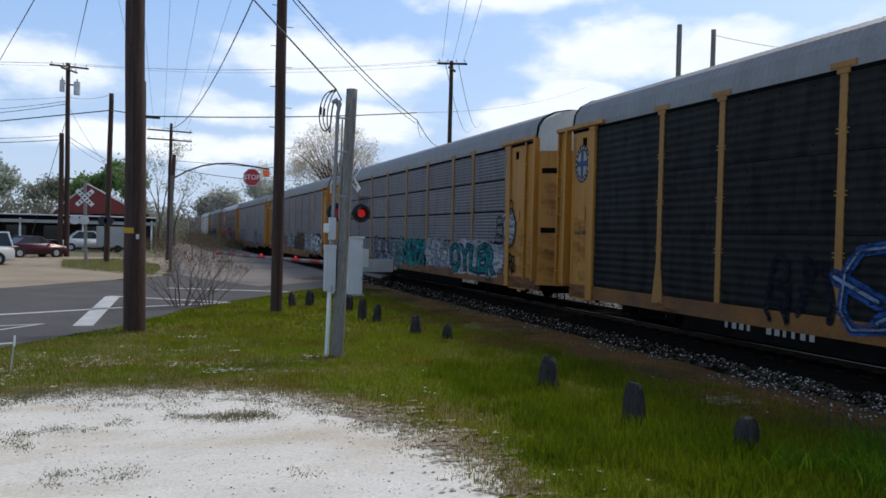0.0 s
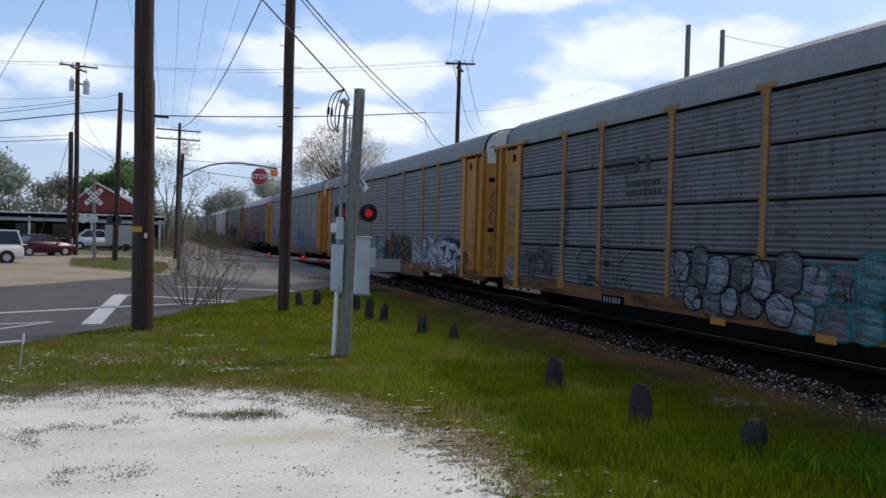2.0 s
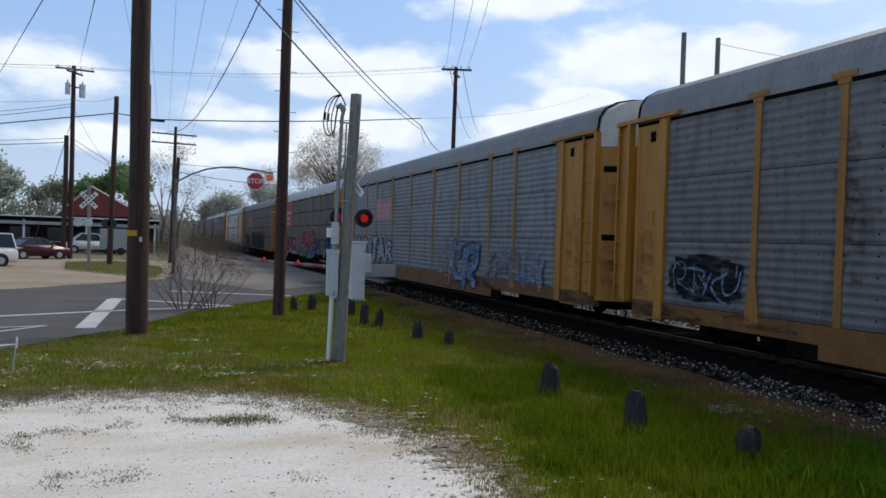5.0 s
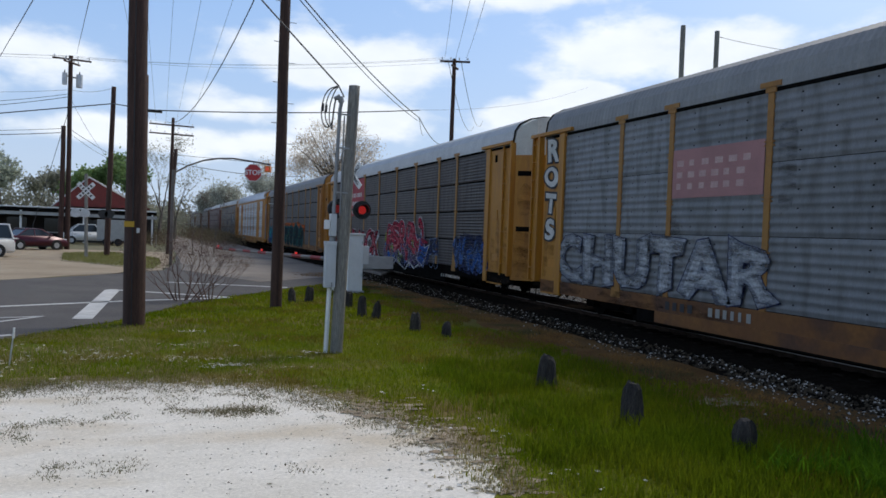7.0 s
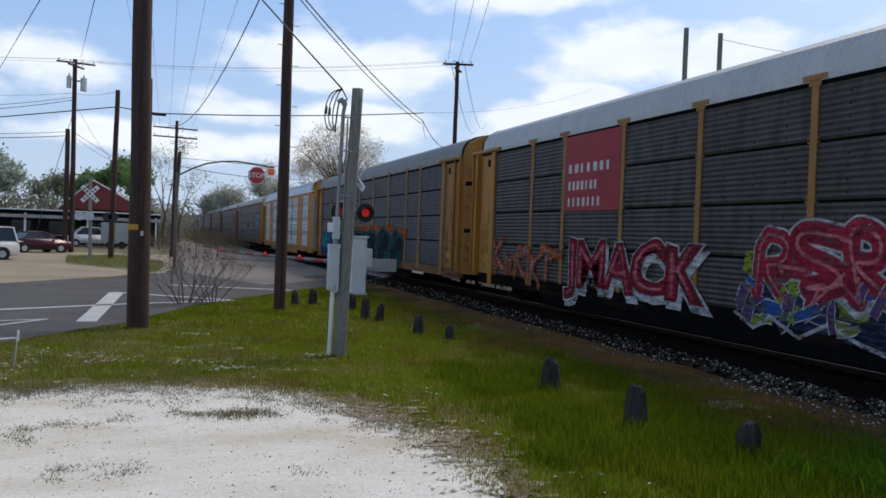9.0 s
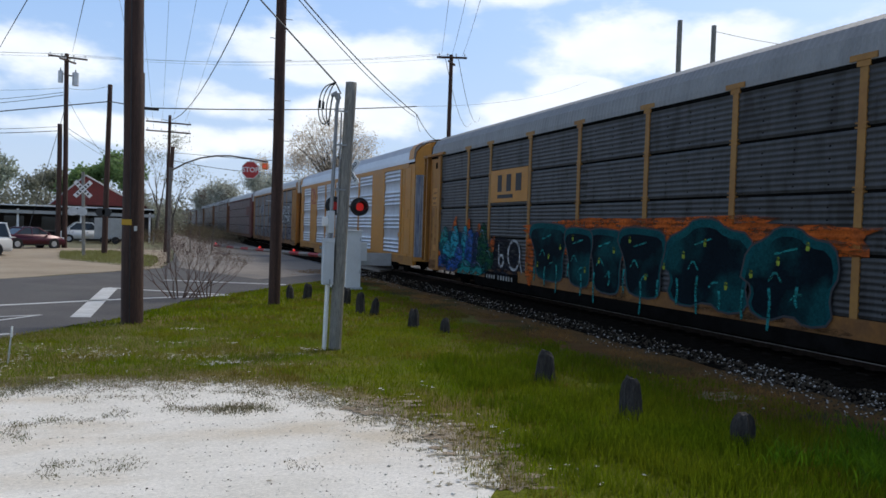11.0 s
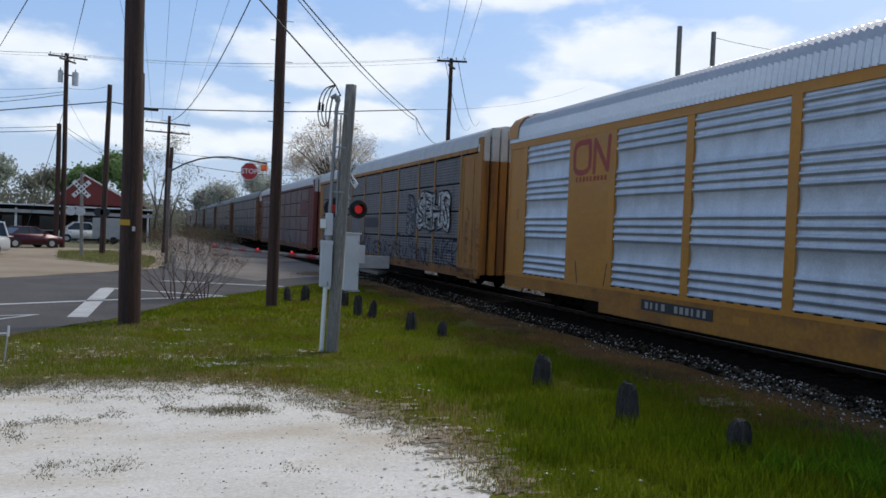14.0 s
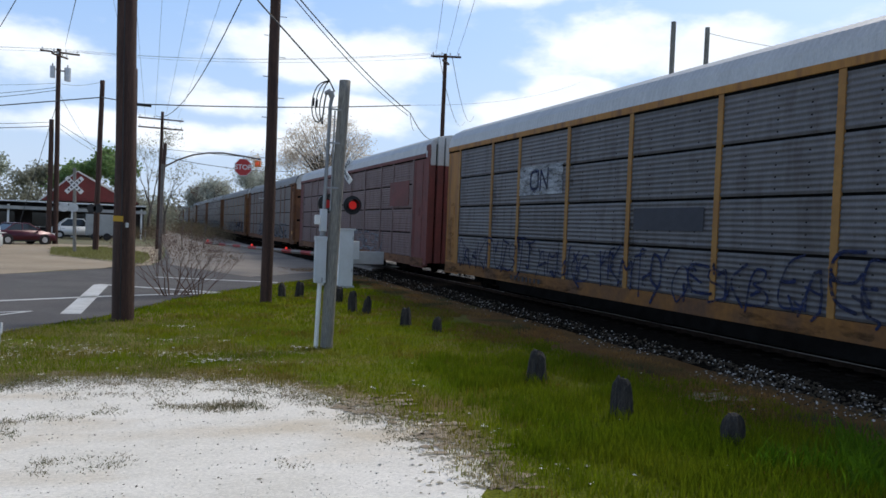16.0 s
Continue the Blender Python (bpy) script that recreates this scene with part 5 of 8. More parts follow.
for i, (x, y, h) in enumerate(((2.6, 57, 5.6), (3.4, 60, 6.4), (4.1, 58, 6.0), (3.0, 66, 5.0), (4.6, 64, 5.2))):
    t_ = tree(x, y, h, 60 + i, m_twig, 1, 0.05, "thin bare sapling beside the street", depth=4, spread=0.30, trunk=0.035, puff=0.12)
    t_.name = "sapling"

# roadside bush
rng = random.Random(7)
bush = empty("bare_bush", pose(1.0, 23.2, 0), "bare reddish-brown bush with many thin stems", "bush")
bm, tips = bmesh.new(), []
for k in range(18):
    a = rng.uniform(0, 2 * math.pi)
    u = rng.uniform(0.15, 1.1) * (1.25 if math.cos(a) > 0.3 else 1.0)
    off = 0.75 if k % 3 == 2 else 0.0          # a second clump beside the first
    grow(rng, bm, tips, Vector((off - 0.2 + 0.25 * math.cos(a) * u, 0.25 * math.sin(a) * u, -0.05)), Vector((0.95 * math.cos(a) * u, 0.6 * math.sin(a) * u, 1)).normalized(), 0.66 if off == 0 else 0.56, 0.022, 5, 0.60, 4)
part("branchwork", bm, m_twig, bush)
link_mesh("foliage", leaves(rng, tips, 1, 0.05, 0.016), m_twig, bush)

# ---- buildings and cars at the lot ----
m_agedwhite = M("aged_white", (0.46, 0.45, 0.44), (0.36, 0.35, 0.34), 1.5, 0.8)
bl = empty("red_gabled_store", pose(0, 0, 0), "low store with red gabled front and white canopy", "building")
# wall colour is darkened to hold the shade under the canopy
part("wall", boxm(-34, 0.0, 88, 100, 0, 3.4), M("store_wall_shade", (0.030, 0.026, 0.025), (0.045, 0.036, 0.034), 1.0, 0.9), bl, "store front with canopy shade put into its dark colour")
for i in range(9):
    w = part("window", boxm(-31 + i * 3.4, -29.2 + i * 3.4, 87.94, 88.0, 0.9, 2.3), m_glass, bl)
    part("frame", boxm(-31.06 + i * 3.4, -29.14 + i * 3.4, 87.92, 87.99, 0.82, 0.9), m_whitepaint, w)
bm = bmesh.new()
gv = [(-9.9, 3.6), (-6.5, 6.75), (-2.6, 4.6), (-0.5, 3.7)]
a = [bm.verts.new((x, 87.6, z)) for x, z in gv]
b = [bm.verts.new((x, 99.6, z)) for x, z in gv]
bm.faces.new(a)
bm.faces.new(list(reversed(b)))
for i in range(4):
    bm.faces.new((a[i], b[i], b[(i + 1) % 4], a[(i + 1) % 4]))
part("gable", bm, m_barn, bl)
for p0, p1 in ((gv[0], gv[1]), (gv[1], gv[2])):
    part("gable_trim", tubem((p0[0], 87.5, p0[1]), (p1[0], 87.5, p1[1]), 0.08, n=4), m_agedwhite, bl)
part("canopy", boxm(-34, 0.2, 82.5, 88, 3.28, 3.4, 0.03), m_whitepaint, bl)
# black box put in for the shaded gap between canopy slab and fascia
part("soffit", boxm(-34, 0.2, 82.55, 88, 3.0, 3.27), m_under, bl)
part("canopy_fascia", boxm(-34, 0.25, 82.3, 82.48, 2.55, 2.86), M("aged_fascia", (0.40, 0.40, 0.39), (0.30, 0.30, 0.29), 0.8, 0.8), bl)
for x in (-24, -18, -12, -6.5, -0.2):
    part("canopy_post", boxm(x - 0.09, x + 0.09, 82.6, 82.78, 0, 3.05), m_whitepaint, bl)


def vehicle(name, m, paint, L, W, H, label, cab0, cab1, hood_z, category="car", rake=0.6):
    v = empty(name, m, label, category)
    bm = bmesh.new()
    prof = [(-L / 2, 0.32), (-L / 2, hood_z - 0.12), (-L / 2 + 0.25, hood_z), (cab0 - 0.55, hood_z + 0.05), (cab1 + 0.75, hood_z + 0.04), (L / 2 - 0.55, hood_z - 0.10), (L / 2 - 0.12, hood_z - 0.24), (L / 2 - 0.01, hood_z - 0.36), (L / 2, 0.36), (L / 2 - 0.1, 0.24), (-L / 2 + 0.1, 0.24)]
    a = [bm.verts.new((x, -W / 2, z)) for x, z in prof]
    b = [bm.verts.new((x, W / 2, z)) for x, z in prof]
    bm.faces.new(a)
    bm.faces.new(list(reversed(b)))
    for i in range(len(prof)):
        bm.faces.new((a[i], b[i], b[(i + 1) % len(prof)], a[(i + 1) % len(prof)]))
    bmesh.ops.bevel(bm, geom=list(bm.edges), offset=0.05, segments=2, affect="EDGES")
    part("body", bm, paint, v, smooth=True)
    bm = bmesh.new()
    z0 = hood_z + 0.02
    lo = [(cab0 - rake, -W / 2 + 0.05), (cab1 + 0.85, -W / 2 + 0.05), (cab1 + 0.85, W / 2 - 0.05), (cab0 - rake, W / 2 - 0.05)]
    hi = [(cab0, -W / 2 + 0.2), (cab1, -W / 2 + 0.2), (cab1, W / 2 - 0.2), (cab0, W / 2 - 0.2)]
    lv = [bm.verts.new((x, y, z0)) for x, y in lo]
    hv = [bm.verts.new((x, y, H - 0.06)) for x, y in hi]
    for i in range(4):
        bm.faces.new((lv[i], lv[(i + 1) % 4], hv[(i + 1) % 4], hv[i]))
    bm.faces.new(hv)
    part("glasshouse", bm, m_glass, v)
    part("roof", boxm(cab0 - 0.05, cab1 + 0.05, -W / 2 + 0.2, W / 2 - 0.2, H - 0.07, H, 0.03), paint, v)
    for s in (-1, 1):
        mid = (cab0 + cab1) / 2
        for x_lo, x_hi in ((mid, mid), (cab0 - rake + 0.03, cab0 + 0.02), (cab1 + 0.82, cab1)):
            part("pillar", tubem((x_lo, s * (W / 2 - 0.06), z0), (x_hi, s * (W / 2 - 0.21), H - 0.05), 0.045, n=6), paint, v)
        for x in (mid, cab1 + 0.55):
            part("door_seam", boxm(x - 0.008, x + 0.008, s * W / 2 - 0.004, s * W / 2 + 0.004, 0.42, hood_z - 0.06), m_black, v)
        for x in (mid - 0.25, cab1 + 0.3 if cab1 + 0.3 > mid + 0.4 else mid + 0.5):
            part("door_handle", boxm(x - 0.09, x + 0.09, s * W / 2 - 0.01, s * W / 2 + 0.025, hood_z - 0.2, hood_z - 0.165, 0.01), m_black, v)
        part("mirror", boxm(cab1 + 0.52, cab1 + 0.66, s * (W / 2 + 0.06) - 0.09, s * (W / 2 + 0.06) + 0.09, hood_z + 0.04, hood_z + 0.17, 0.03), paint, v)
        part("rocker", boxm(-L / 2 + 1.25, L / 2 - 1.3, s * (W / 2 - 0.02) - 0.02, s * (W / 2 - 0.02) + 0.03, 0.22, 0.34, 0.015), m_black, v)
        for x in (-L / 2 + 0.85, L / 2 - 0.9):
            part("wheel_arch", tubem((x, s * (W / 2 - 0.1), 0.34), (x, s * (W / 2 + 0.004), 0.34), 0.39, n=22), m_black, v)
            w = part("wheel", tubem((x, s * (W / 2 - 0.2), 0.32), (x, s * (W / 2 + 0.015), 0.32), 0.32, n=22), m_tyre, v)
            part("rim", tubem((x, s * (W / 2 - 0.01), 0.32), (x, s * (W / 2 + 0.025), 0.32), 0.20, n=14), m_galv, w)
        part("headlight", boxm(L / 2 - 0.30, L / 2 - 0.02, s * (W / 2 - 0.35) - 0.18, s * (W / 2 - 0.35) + 0.18, hood_z - 0.30, hood_z - 0.16, 0.03), m_whitepaint, v)
        part("tail_light", boxm(-L / 2 - 0.01, -L / 2 + 0.06, s * (W / 2 - 0.25) - 0.14, s * (W / 2 - 0.25) + 0.14, hood_z - 0.3, hood_z - 0.1, 0.02), m_red, v)
    part("grille", boxm(L / 2 - 0.05, L / 2 + 0.012, -W / 2 + 0.5, W / 2 - 0.5, hood_z - 0.46, hood_z - 0.36, 0.01), m_black, v)
    part("bumper", boxm(L / 2 - 0.12, L / 2 + 0.03, -W / 2 + 0.08, W / 2 - 0.08, 0.30, 0.44, 0.03), paint, v)
    return v


m_carred = M("car_red", (0.075, 0.010, 0.024), (0.062, 0.009, 0.020), 1, 0.3, 0.2, bump=0, fine_amt=0.03)
m_carwhite = M("car_white", (0.78, 0.78, 0.77), (0.72, 0.72, 0.71), 1, 0.3, bump=0, fine_amt=0.03)
vehicle("sedan", pose(-8.1, 60.9, 0.02, 0, 0, 38), m_carred, 4.4, 1.8, 1.5, "dark red four-door sedan parked on the lot", -0.8, 0.25, 0.95, rake=0.75)
vehicle("suv", pose(-9.75, 48.6, 0.02, 0, 0, 195), m_carwhite, 4.7, 1.85, 1.85, "white sport utility vehicle on the sandy lot", -2.05, 0.5, 1.0, rake=0.22)
vehicle("pickup", pose(-5.7, 79, 0.02, 0, 0, 190), m_carwhite, 5.0, 1.95, 1.85, "white pickup truck parked by the store", -0.4, 1.0, 1.1)



tr = empty("box_trailer", pose(-3.55, 76.5, 0), "pale grey box trailer beside the store", "trailer")
part("body", boxm(-1.3, 1.3, -1.0, 1.0, 0.45, 2.35, 0.04), M("trailer_grey", (0.42, 0.42, 0.41), (0.34, 0.34, 0.33), 1.2, 0.7), tr)
for sx in (-0.5, 0.5):
    part("wheel", tubem((sx, -1.05, 0.33), (sx, -0.85, 0.33), 0.33, n=18), m_tyre, tr)
    part("wheel", tubem((sx, 0.85, 0.33), (sx, 1.05, 0.33), 0.33, n=18), m_tyre, tr)
part("drawbar", tubem((1.3, 0, 0.5), (2.4, 0, 0.45), 0.05), m_black, tr)
for x in (-1.6, 0.2):
    tagged(part("fence_post", tubem((x, 76.0, 0), (x, 76.0, 1.1), 0.05), m_greypost), "short grey fence post by the street", "post")

# ---- wires ----
def wire(name, a, b, sag=0.5, r=0.012, label="black overhead cable between wooden poles", n=14):
    a, b = Vector(a), Vector(b)
    bm = bmesh.new()
    prev = None
    way = (b - a).to_track_quat("Z", "Y")
    for i in range(n + 1):
        u = i / n
        p = a.lerp(b, u) - Vector((0, 0, 4 * sag * u * (1 - u)))
        ring = [bm.verts.new(p + way @ Vector((r * math.cos(q), r * math.sin(q), 0))) for q in (0.0, 1.257, 2.513, 3.77, 5.027)]
        if prev:
            for j in range(5):
                bm.faces.new((prev[j], prev[(j + 1) % 5], ring[(j + 1) % 5], ring[j]))
        prev = ring
    return tagged(part(name, bm, m_wire), label, "cable")


# service drop to the weatherhead, with its drip loops
wire("service_drop", (-1.36, 17.43, 10.67), (3.02, 13.5, 4.83), 0.03, 0.016)
for k, (dx, dz) in enumerate(((0.0, 0.0), (0.07, 0.03), (0.15, -0.02))):
    pts = smooth_line([(-0.13, 4.83 - 0.01 * k), (-0.34 + dx, 4.74), (-0.43 + dx, 4.45), (-0.42 + dx, 4.18 + dz), (-0.33 + dx * 0.8, 4.04 + dz), (-0.22, 4.14 + dz), (-0.20, 4.42), (-0.17, 4.59)], 2)
    part("drip_loop", path_tube(bmesh.new(), [(x, -0.05 + 0.02 * k, z) for x, z in pts], 0.011, 6), m_wire, post)
part("drip_loop", path_tube(bmesh.new(), [(-0.13, -0.03, 4.84), (-0.02, -0.03, 4.64)], 0.012, 6), m_wire, post, "short bare neutral wire")
for x, z in ((-0.40, 4.42), (-0.34, 4.40)):
    part("splice", tubem((x, -0.04, z - 0.07), (x + 0.005, -0.04, z + 0.07), 0.02, n=6), m_wire, post)
# pair over the track
wire("overhead_cable", (3.22, 21.4, 9.15), (13.0, 38.4, 8.35), 0.25, 0.022)
wire("overhead_cable", (3.22, 21.4, 9.0), (12.9, 38.4, 8.2), 0.30, 0.016)
wire("overhead_cable", (13.0, 38.4, 8.35), (20.9, 56.4, 9.3), 0.3, 0.024)
wire("overhead_cable", (13.0, 38.4, 8.3), (19.5, 56.4, 9.9), 0.3, 0.014)
# long messenger cable
wire("messenger_cable", (-30.0, 56.0, 5.1), (-2.65, 52.3, 9.63), 0.02, 0.035)
wire("messenger_cable", (-2.65, 52.3, 9.63), (-0.05, 35.8, 7.15), 0.0, 0.032)
wire("messenger_cable", (-0.05, 35.8, 7.18), (13.0, 38.4, 8.76), 0.12, 0.026)
wire("messenger_cable", (13.0, 38.4, 8.76), (40.0, 66.0, 17.4), 0.6, 0.008)
part("bracket", boxm(-0.1, 0.62, -0.08, 0.04, 7.10, 7.22, 0.01), m_black, pole_c, "dark cable splice bracket")
# curved cable to the double crossarm
wire("overhead_cable", (4.16, 21.4, 13.28), (0.77, 72.3, 11.25), 2.43, 0.024)
# line wires along the track
for i, x in enumerate((-0.6, 0.0, 0.7, 1.4, 2.6)):
    wire("line_wire", (-2.4 + i * 1.3, -10.0, 13.5), (x, 72.3, 11.2 - 0.8 * (i % 2)), 1.0, 0.007, "thin dark overhead line wire")
wire("line_wire", (-5.71, 62.5, 14.5), (-0.5, 8.45, 5.4), 0.0, 0.010, "thin dark overhead line wire")
wire("line_wire", (-14.3, 72.3, 11.3), (-0.4, 8.3, 5.95), 0.0, 0.010, "thin dark overhead line wire")
# three phase line from the transformer pole to the pole beyond the train
for dx, dz in ((-1.2, 0.0), (0.0, 0.12), (1.2, 0.0)):
    wire("line_wire", (-6.0 + dx, 62.3, 14.15 + dz), (17.4 + dx * 0.7, 44.9, 13.25 + dz * 0.5), 0.55, 0.008, "thin dark overhead line wire")
    wire("line_wire", (-6.0 + dx, 62.3, 14.15 + dz), (-40.0 + dx, 66.0, 14.2), 0.6, 0.009, "thin dark overhead line wire")
for zf, z2, r in ((11.5, 10.7, 0.018), (11.3, 10.2, 0.022), (11.8, 12.2, 0.012)):
    wire("overhead_cable", (-6.05, 62.4, zf), (-22.0, 64.0, z2 - 0.9), 0.5, r)
wire("overhead_cable", (-6.05, 62.4, 11.8), (-2.65, 52.3, 10.6), 0.2, 0.012)
for z2, r in ((8.9, 0.018), (8.6, 0.026)):
    wire("overhead_cable", (-6.42, 62.2, z2), (-24.0, 64.5, z2 - 0.6), 0.4, r)
wire("overhead_cable", (-6.0, 62.4, 8.9), (-2.3, 74.0, 7.4), 0.1, 0.02)
wire("overhead_cable", (-6.0, 62.4, 8.6), (-2.3, 74.0, 7.2), 0.3, 0.014)
wire("guy_wire", (-6.0, 62.4, 10.8), (-8.4, 60.2, 0.0), 0.0, 0.02, "straight steel guy wire", 2)
wire("guy_wire", (-5.95, 62.4, 11.0), (-3.2, 72.0, 7.0), 0.5, 0.012, "slack steel guy wire")
# lines at the pole beyond the train
for i, (x, z) in enumerate(((4.2, 10.2), (4.9, 10.2), (5.4, 10.2))):
    wire("line_wire", (x, 10.0, z), (16.7 + i * 0.7, 44.8, 13.25), 0.5, 0.009, "thin dark overhead line wire")
for i in range(2):
    wire("line_wire", (17.0 + i * 0.9, 45.0, 13.2), (46.5 + i * 1.5, 110.5, 19.3 + i), 2.2, 0.02, "thin dark overhead line wire")
wire("line_wire", (25.2, 30.0, 12.3), (33.0, 30.0, 12.3), 0.15, 0.012, "thin dark overhead line wire")
wire("overhead_cable", (1.3, 58.0, 6.6), (13.5, 76.0, 7.4), 0.3, 0.025)

# ---- grass, weeds, stones ----
def inside(poly, x, y):
    res = np.zeros(len(x), bool)
    n = len(poly)
    for i in range(n):
        x0, y0 = poly[i]
        x1, y1 = poly[(i + 1) % n]
        if y0 == y1:
            continue
        c = ((y0 > y) != (y1 > y)) & (x < (x1 - x0) * (y - y0) / (y1 - y0) + x0)
        res ^= c
    return res


def field_noise(x, y, f, seed):
    return np.array([noise.noise((a * f, b * f, seed)) for a, b in zip(x, y)])


def blades(name, x, y, h, width, material, label, g, lean=0.45, z=0.01):
    n = len(x)
    a = g.uniform(0, 2 * np.pi, n)
    w = width * g.uniform(0.6, 1.3, n)
    tilt = g.uniform(0.1, 1.0, n) * lean * h
    b = g.uniform(0, 2 * np.pi, n)
    base = np.stack([x, y, np.full(n, z)], 1)
    side = np.stack([np.cos(a) * w / 2, np.sin(a) * w / 2, np.zeros(n)], 1)
    mid = base + np.stack([np.cos(b) * tilt * 0.35, np.sin(b) * tilt * 0.35, h * 0.6], 1)
    tip = base + np.stack([np.cos(b) * tilt, np.sin(b) * tilt, h], 1)
    v = np.stack([base - side, base + side, mid + side * 0.7, mid - side * 0.7, tip], 1).reshape(-1, 3)
    f = []
    for i in range(n):
        k = 5 * i
        f += [(k, k + 1, k + 2, k + 3), (k + 3, k + 2, k + 4)]
    me = bpy.data.meshes.new(name)
    me.from_pydata(v.tolist(), [], f)
    return tagged(link_mesh(name, me, material), label, kind="stuff")


def scatter(g, n, x0, x1, y0, y1, keep):
    x, y = g.uniform(x0, x1, n), g.uniform(y0, y1, n)
    k = keep(x, y)
    return x[k], y[k]


gr = np.random.default_rng(5)
CHALK_A = np.array(CHALK)


def turf_keep(x, y):
    d = -0.95 * np.clip(x - 6.7, 0, 9) + field_noise(x, y, 0.55, 2.0) + 0.5 * field_noise(x, y, 1.9, 7.0)
    edge = np.clip((x - 8.6) / 0.8, 0, 1)
    jx, jy = gr.normal(-0.12, 0.17, len(x)), gr.normal(-0.10, 0.17, len(x))
    bare = field_noise(x, y, 2.6, 41.0) * 0.4
    thin = (y < 15.8) & (x < 2.6) & (field_noise(x, y * 2.2, 1.3, 51.0) > 0.22)
    d = np.where(thin & (gr.uniform(0, 1, len(x)) < 0.85), -9.0, d)
    return inside(TURF, x, y) & ~inside(CHALK, x + jx + bare, y + jy + bare) & (d > -0.9 + 0.9 * edge)


x, y = scatter(gr, 150000, -5.5, 9.3, 5.0, 17.0, turf_keep)
hh = gr.uniform(0.03, 0.085, len(x)) * (1 + 0.5 * field_noise(x, y, 0.8, 4.0))
blades("grass", x, y, hh, 0.010, m_blade, "short uneven green grass beside the track", gr)
x, y = scatter(gr, 60000, -3.0, 9.4, 17.0, 34.0, turf_keep)
hh = gr.uniform(0.04, 0.10, len(x)) * (1 + 0.5 * field_noise(x, y, 0.8, 4.0))
blades("grass", x, y, hh, 0.022, m_blade, "short uneven green grass beside the track", gr)
ISLE = [(-4.6, 45.5), (0.0, 38.6), (0.4, 44), (0.3, 50), (-2.6, 58), (-5.5, 55)]
x, y = scatter(gr, 16000, -5.6, 0.5, 38.5, 58.0, lambda x, y: inside(ISLE, x, y))
blades("grass", x, y, gr.uniform(0.04, 0.14, len(x)), 0.03, m_islegrass, "thin olive grass on the island by the street", gr, z=0.05)
# straw among the grass towards the road
x, y = scatter(gr, 26000, -5.5, 3.0, 10.8, 17.5, lambda x, y: inside(TURF, x, y) & ~inside(CHALK, x, y) & (field_noise(x, y * 1.6, 0.9, 61.0) - 0.12 * x > -0.16))
blades("straw", x, y, gr.uniform(0.03, 0.09, len(x)), 0.010, m_straw, "dry straw-coloured grass towards the road", gr, 0.8)
# lush tall clumps near the stumps
cx, cy = np.concatenate([gr.uniform(4.2, 7.2, 120), gr.uniform(3.6, 6.4, 35)]), np.concatenate([gr.uniform(4.2, 13.0, 120), gr.uniform(4.2, 7.2, 35)])
k = gr.uniform(0, 1, 155) < np.clip(1.25 - 0.07 * (cy - 4), 0.2, 1)
cx, cy = cx[k], cy[k]
x = np.repeat(cx, 170) + gr.normal(0, 0.20, len(cx) * 170)
y = np.repeat(cy, 170) + gr.normal(0, 0.20, len(cx) * 170)
cx2, cy2 = gr.normal(6.75, 0.45, 26), gr.normal(5.3, 0.4, 26)
x2, y2 = np.repeat(cx2, 90) + gr.normal(0, 0.13, 26 * 90), np.repeat(cy2, 90) + gr.normal(0, 0.13, 26 * 90)
blades("tall_grass", x2, y2, gr.uniform(0.10, 0.34, len(x2)), 0.020, m_tuft, "lush bright green tuft of broad grass by a stump", gr, 0.9)
blades("tall_grass", x, y, gr.uniform(0.08, 0.22, len(x)), 0.011, m_lush, "lush dark green tall grass clumps round the stumps", gr, 0.6)
# dry brown weeds along the ballast
x, y = scatter(gr, 90000, 5.6, 9.6, 4.0, 38.0, lambda x, y: field_noise(x, y, 0.5, 12.0) + 0.6 * field_noise(x, y, 2.1, 3.0) + 0.26 * (x - 7.2) - 2.0 * np.clip(x - 8.3, 0, 2) > 0.0)
blades("dry_grass", x, y, gr.uniform(0.02, 0.09, len(x)), 0.012, m_dry, "dry brown weeds along the ballast edge", gr, 0.9)
# olive and brown mottling through the green
x, y = scatter(gr, 60000, 0.5, 8.0, 5.0, 24.0, lambda x, y: inside(TURF, x, y) & ~inside(CHALK, x, y) & (field_noise(x, y, 0.75, 71.0) + 0.6 * field_noise(x, y, 2.4, 72.0) > 0.42))
blades("dry_grass", x, y, gr.uniform(0.04, 0.10, len(x)), 0.013, m_olive, "olive and brown dry grass mottled through the green", gr, 0.8)
# weeds creeping over the white gravel
px, py = [], []
for ax, ay, bx, by, cnt in ((-1.4, 9.1, -0.2, 9.4, 26), (0.25, 9.55, 1.35, 9.3, 34), (-0.35, 7.3, -0.05, 7.35, 7), (-1.6, 8.9, -1.0, 8.6, 8), (0.0, 9.9, 0.5, 9.9, 5), (1.15, 6.95, 1.35, 6.9, 3), (2.4, 7.4, 2.6, 7.3, 4), (-3.2, 9.3, -1.6, 9.0, 26), (-2.2, 8.2, -1.9, 8.1, 5), (-0.9, 7.45, -0.5, 7.4, 9), (-1.0, 10.3, 0.6, 10.2, 16), (1.2, 10.1, 2.0, 9.6, 16)):
    u = gr.uniform(0, 1, cnt)
    px += list(ax + (bx - ax) * u + gr.normal(0, 0.10, cnt))
    py += list(ay + (by - ay) * u + gr.normal(0, 0.12, cnt))
for k in range(520):
    i = gr.integers(5, 13)
    q = CHALK_A[i] + (CHALK_A[(i + 1) % len(CHALK_A)] - CHALK_A[i]) * gr.uniform()
    px.append(q[0] + gr.normal(-0.12, 0.24))
    py.append(q[1] + gr.normal(-0.22, 0.28))
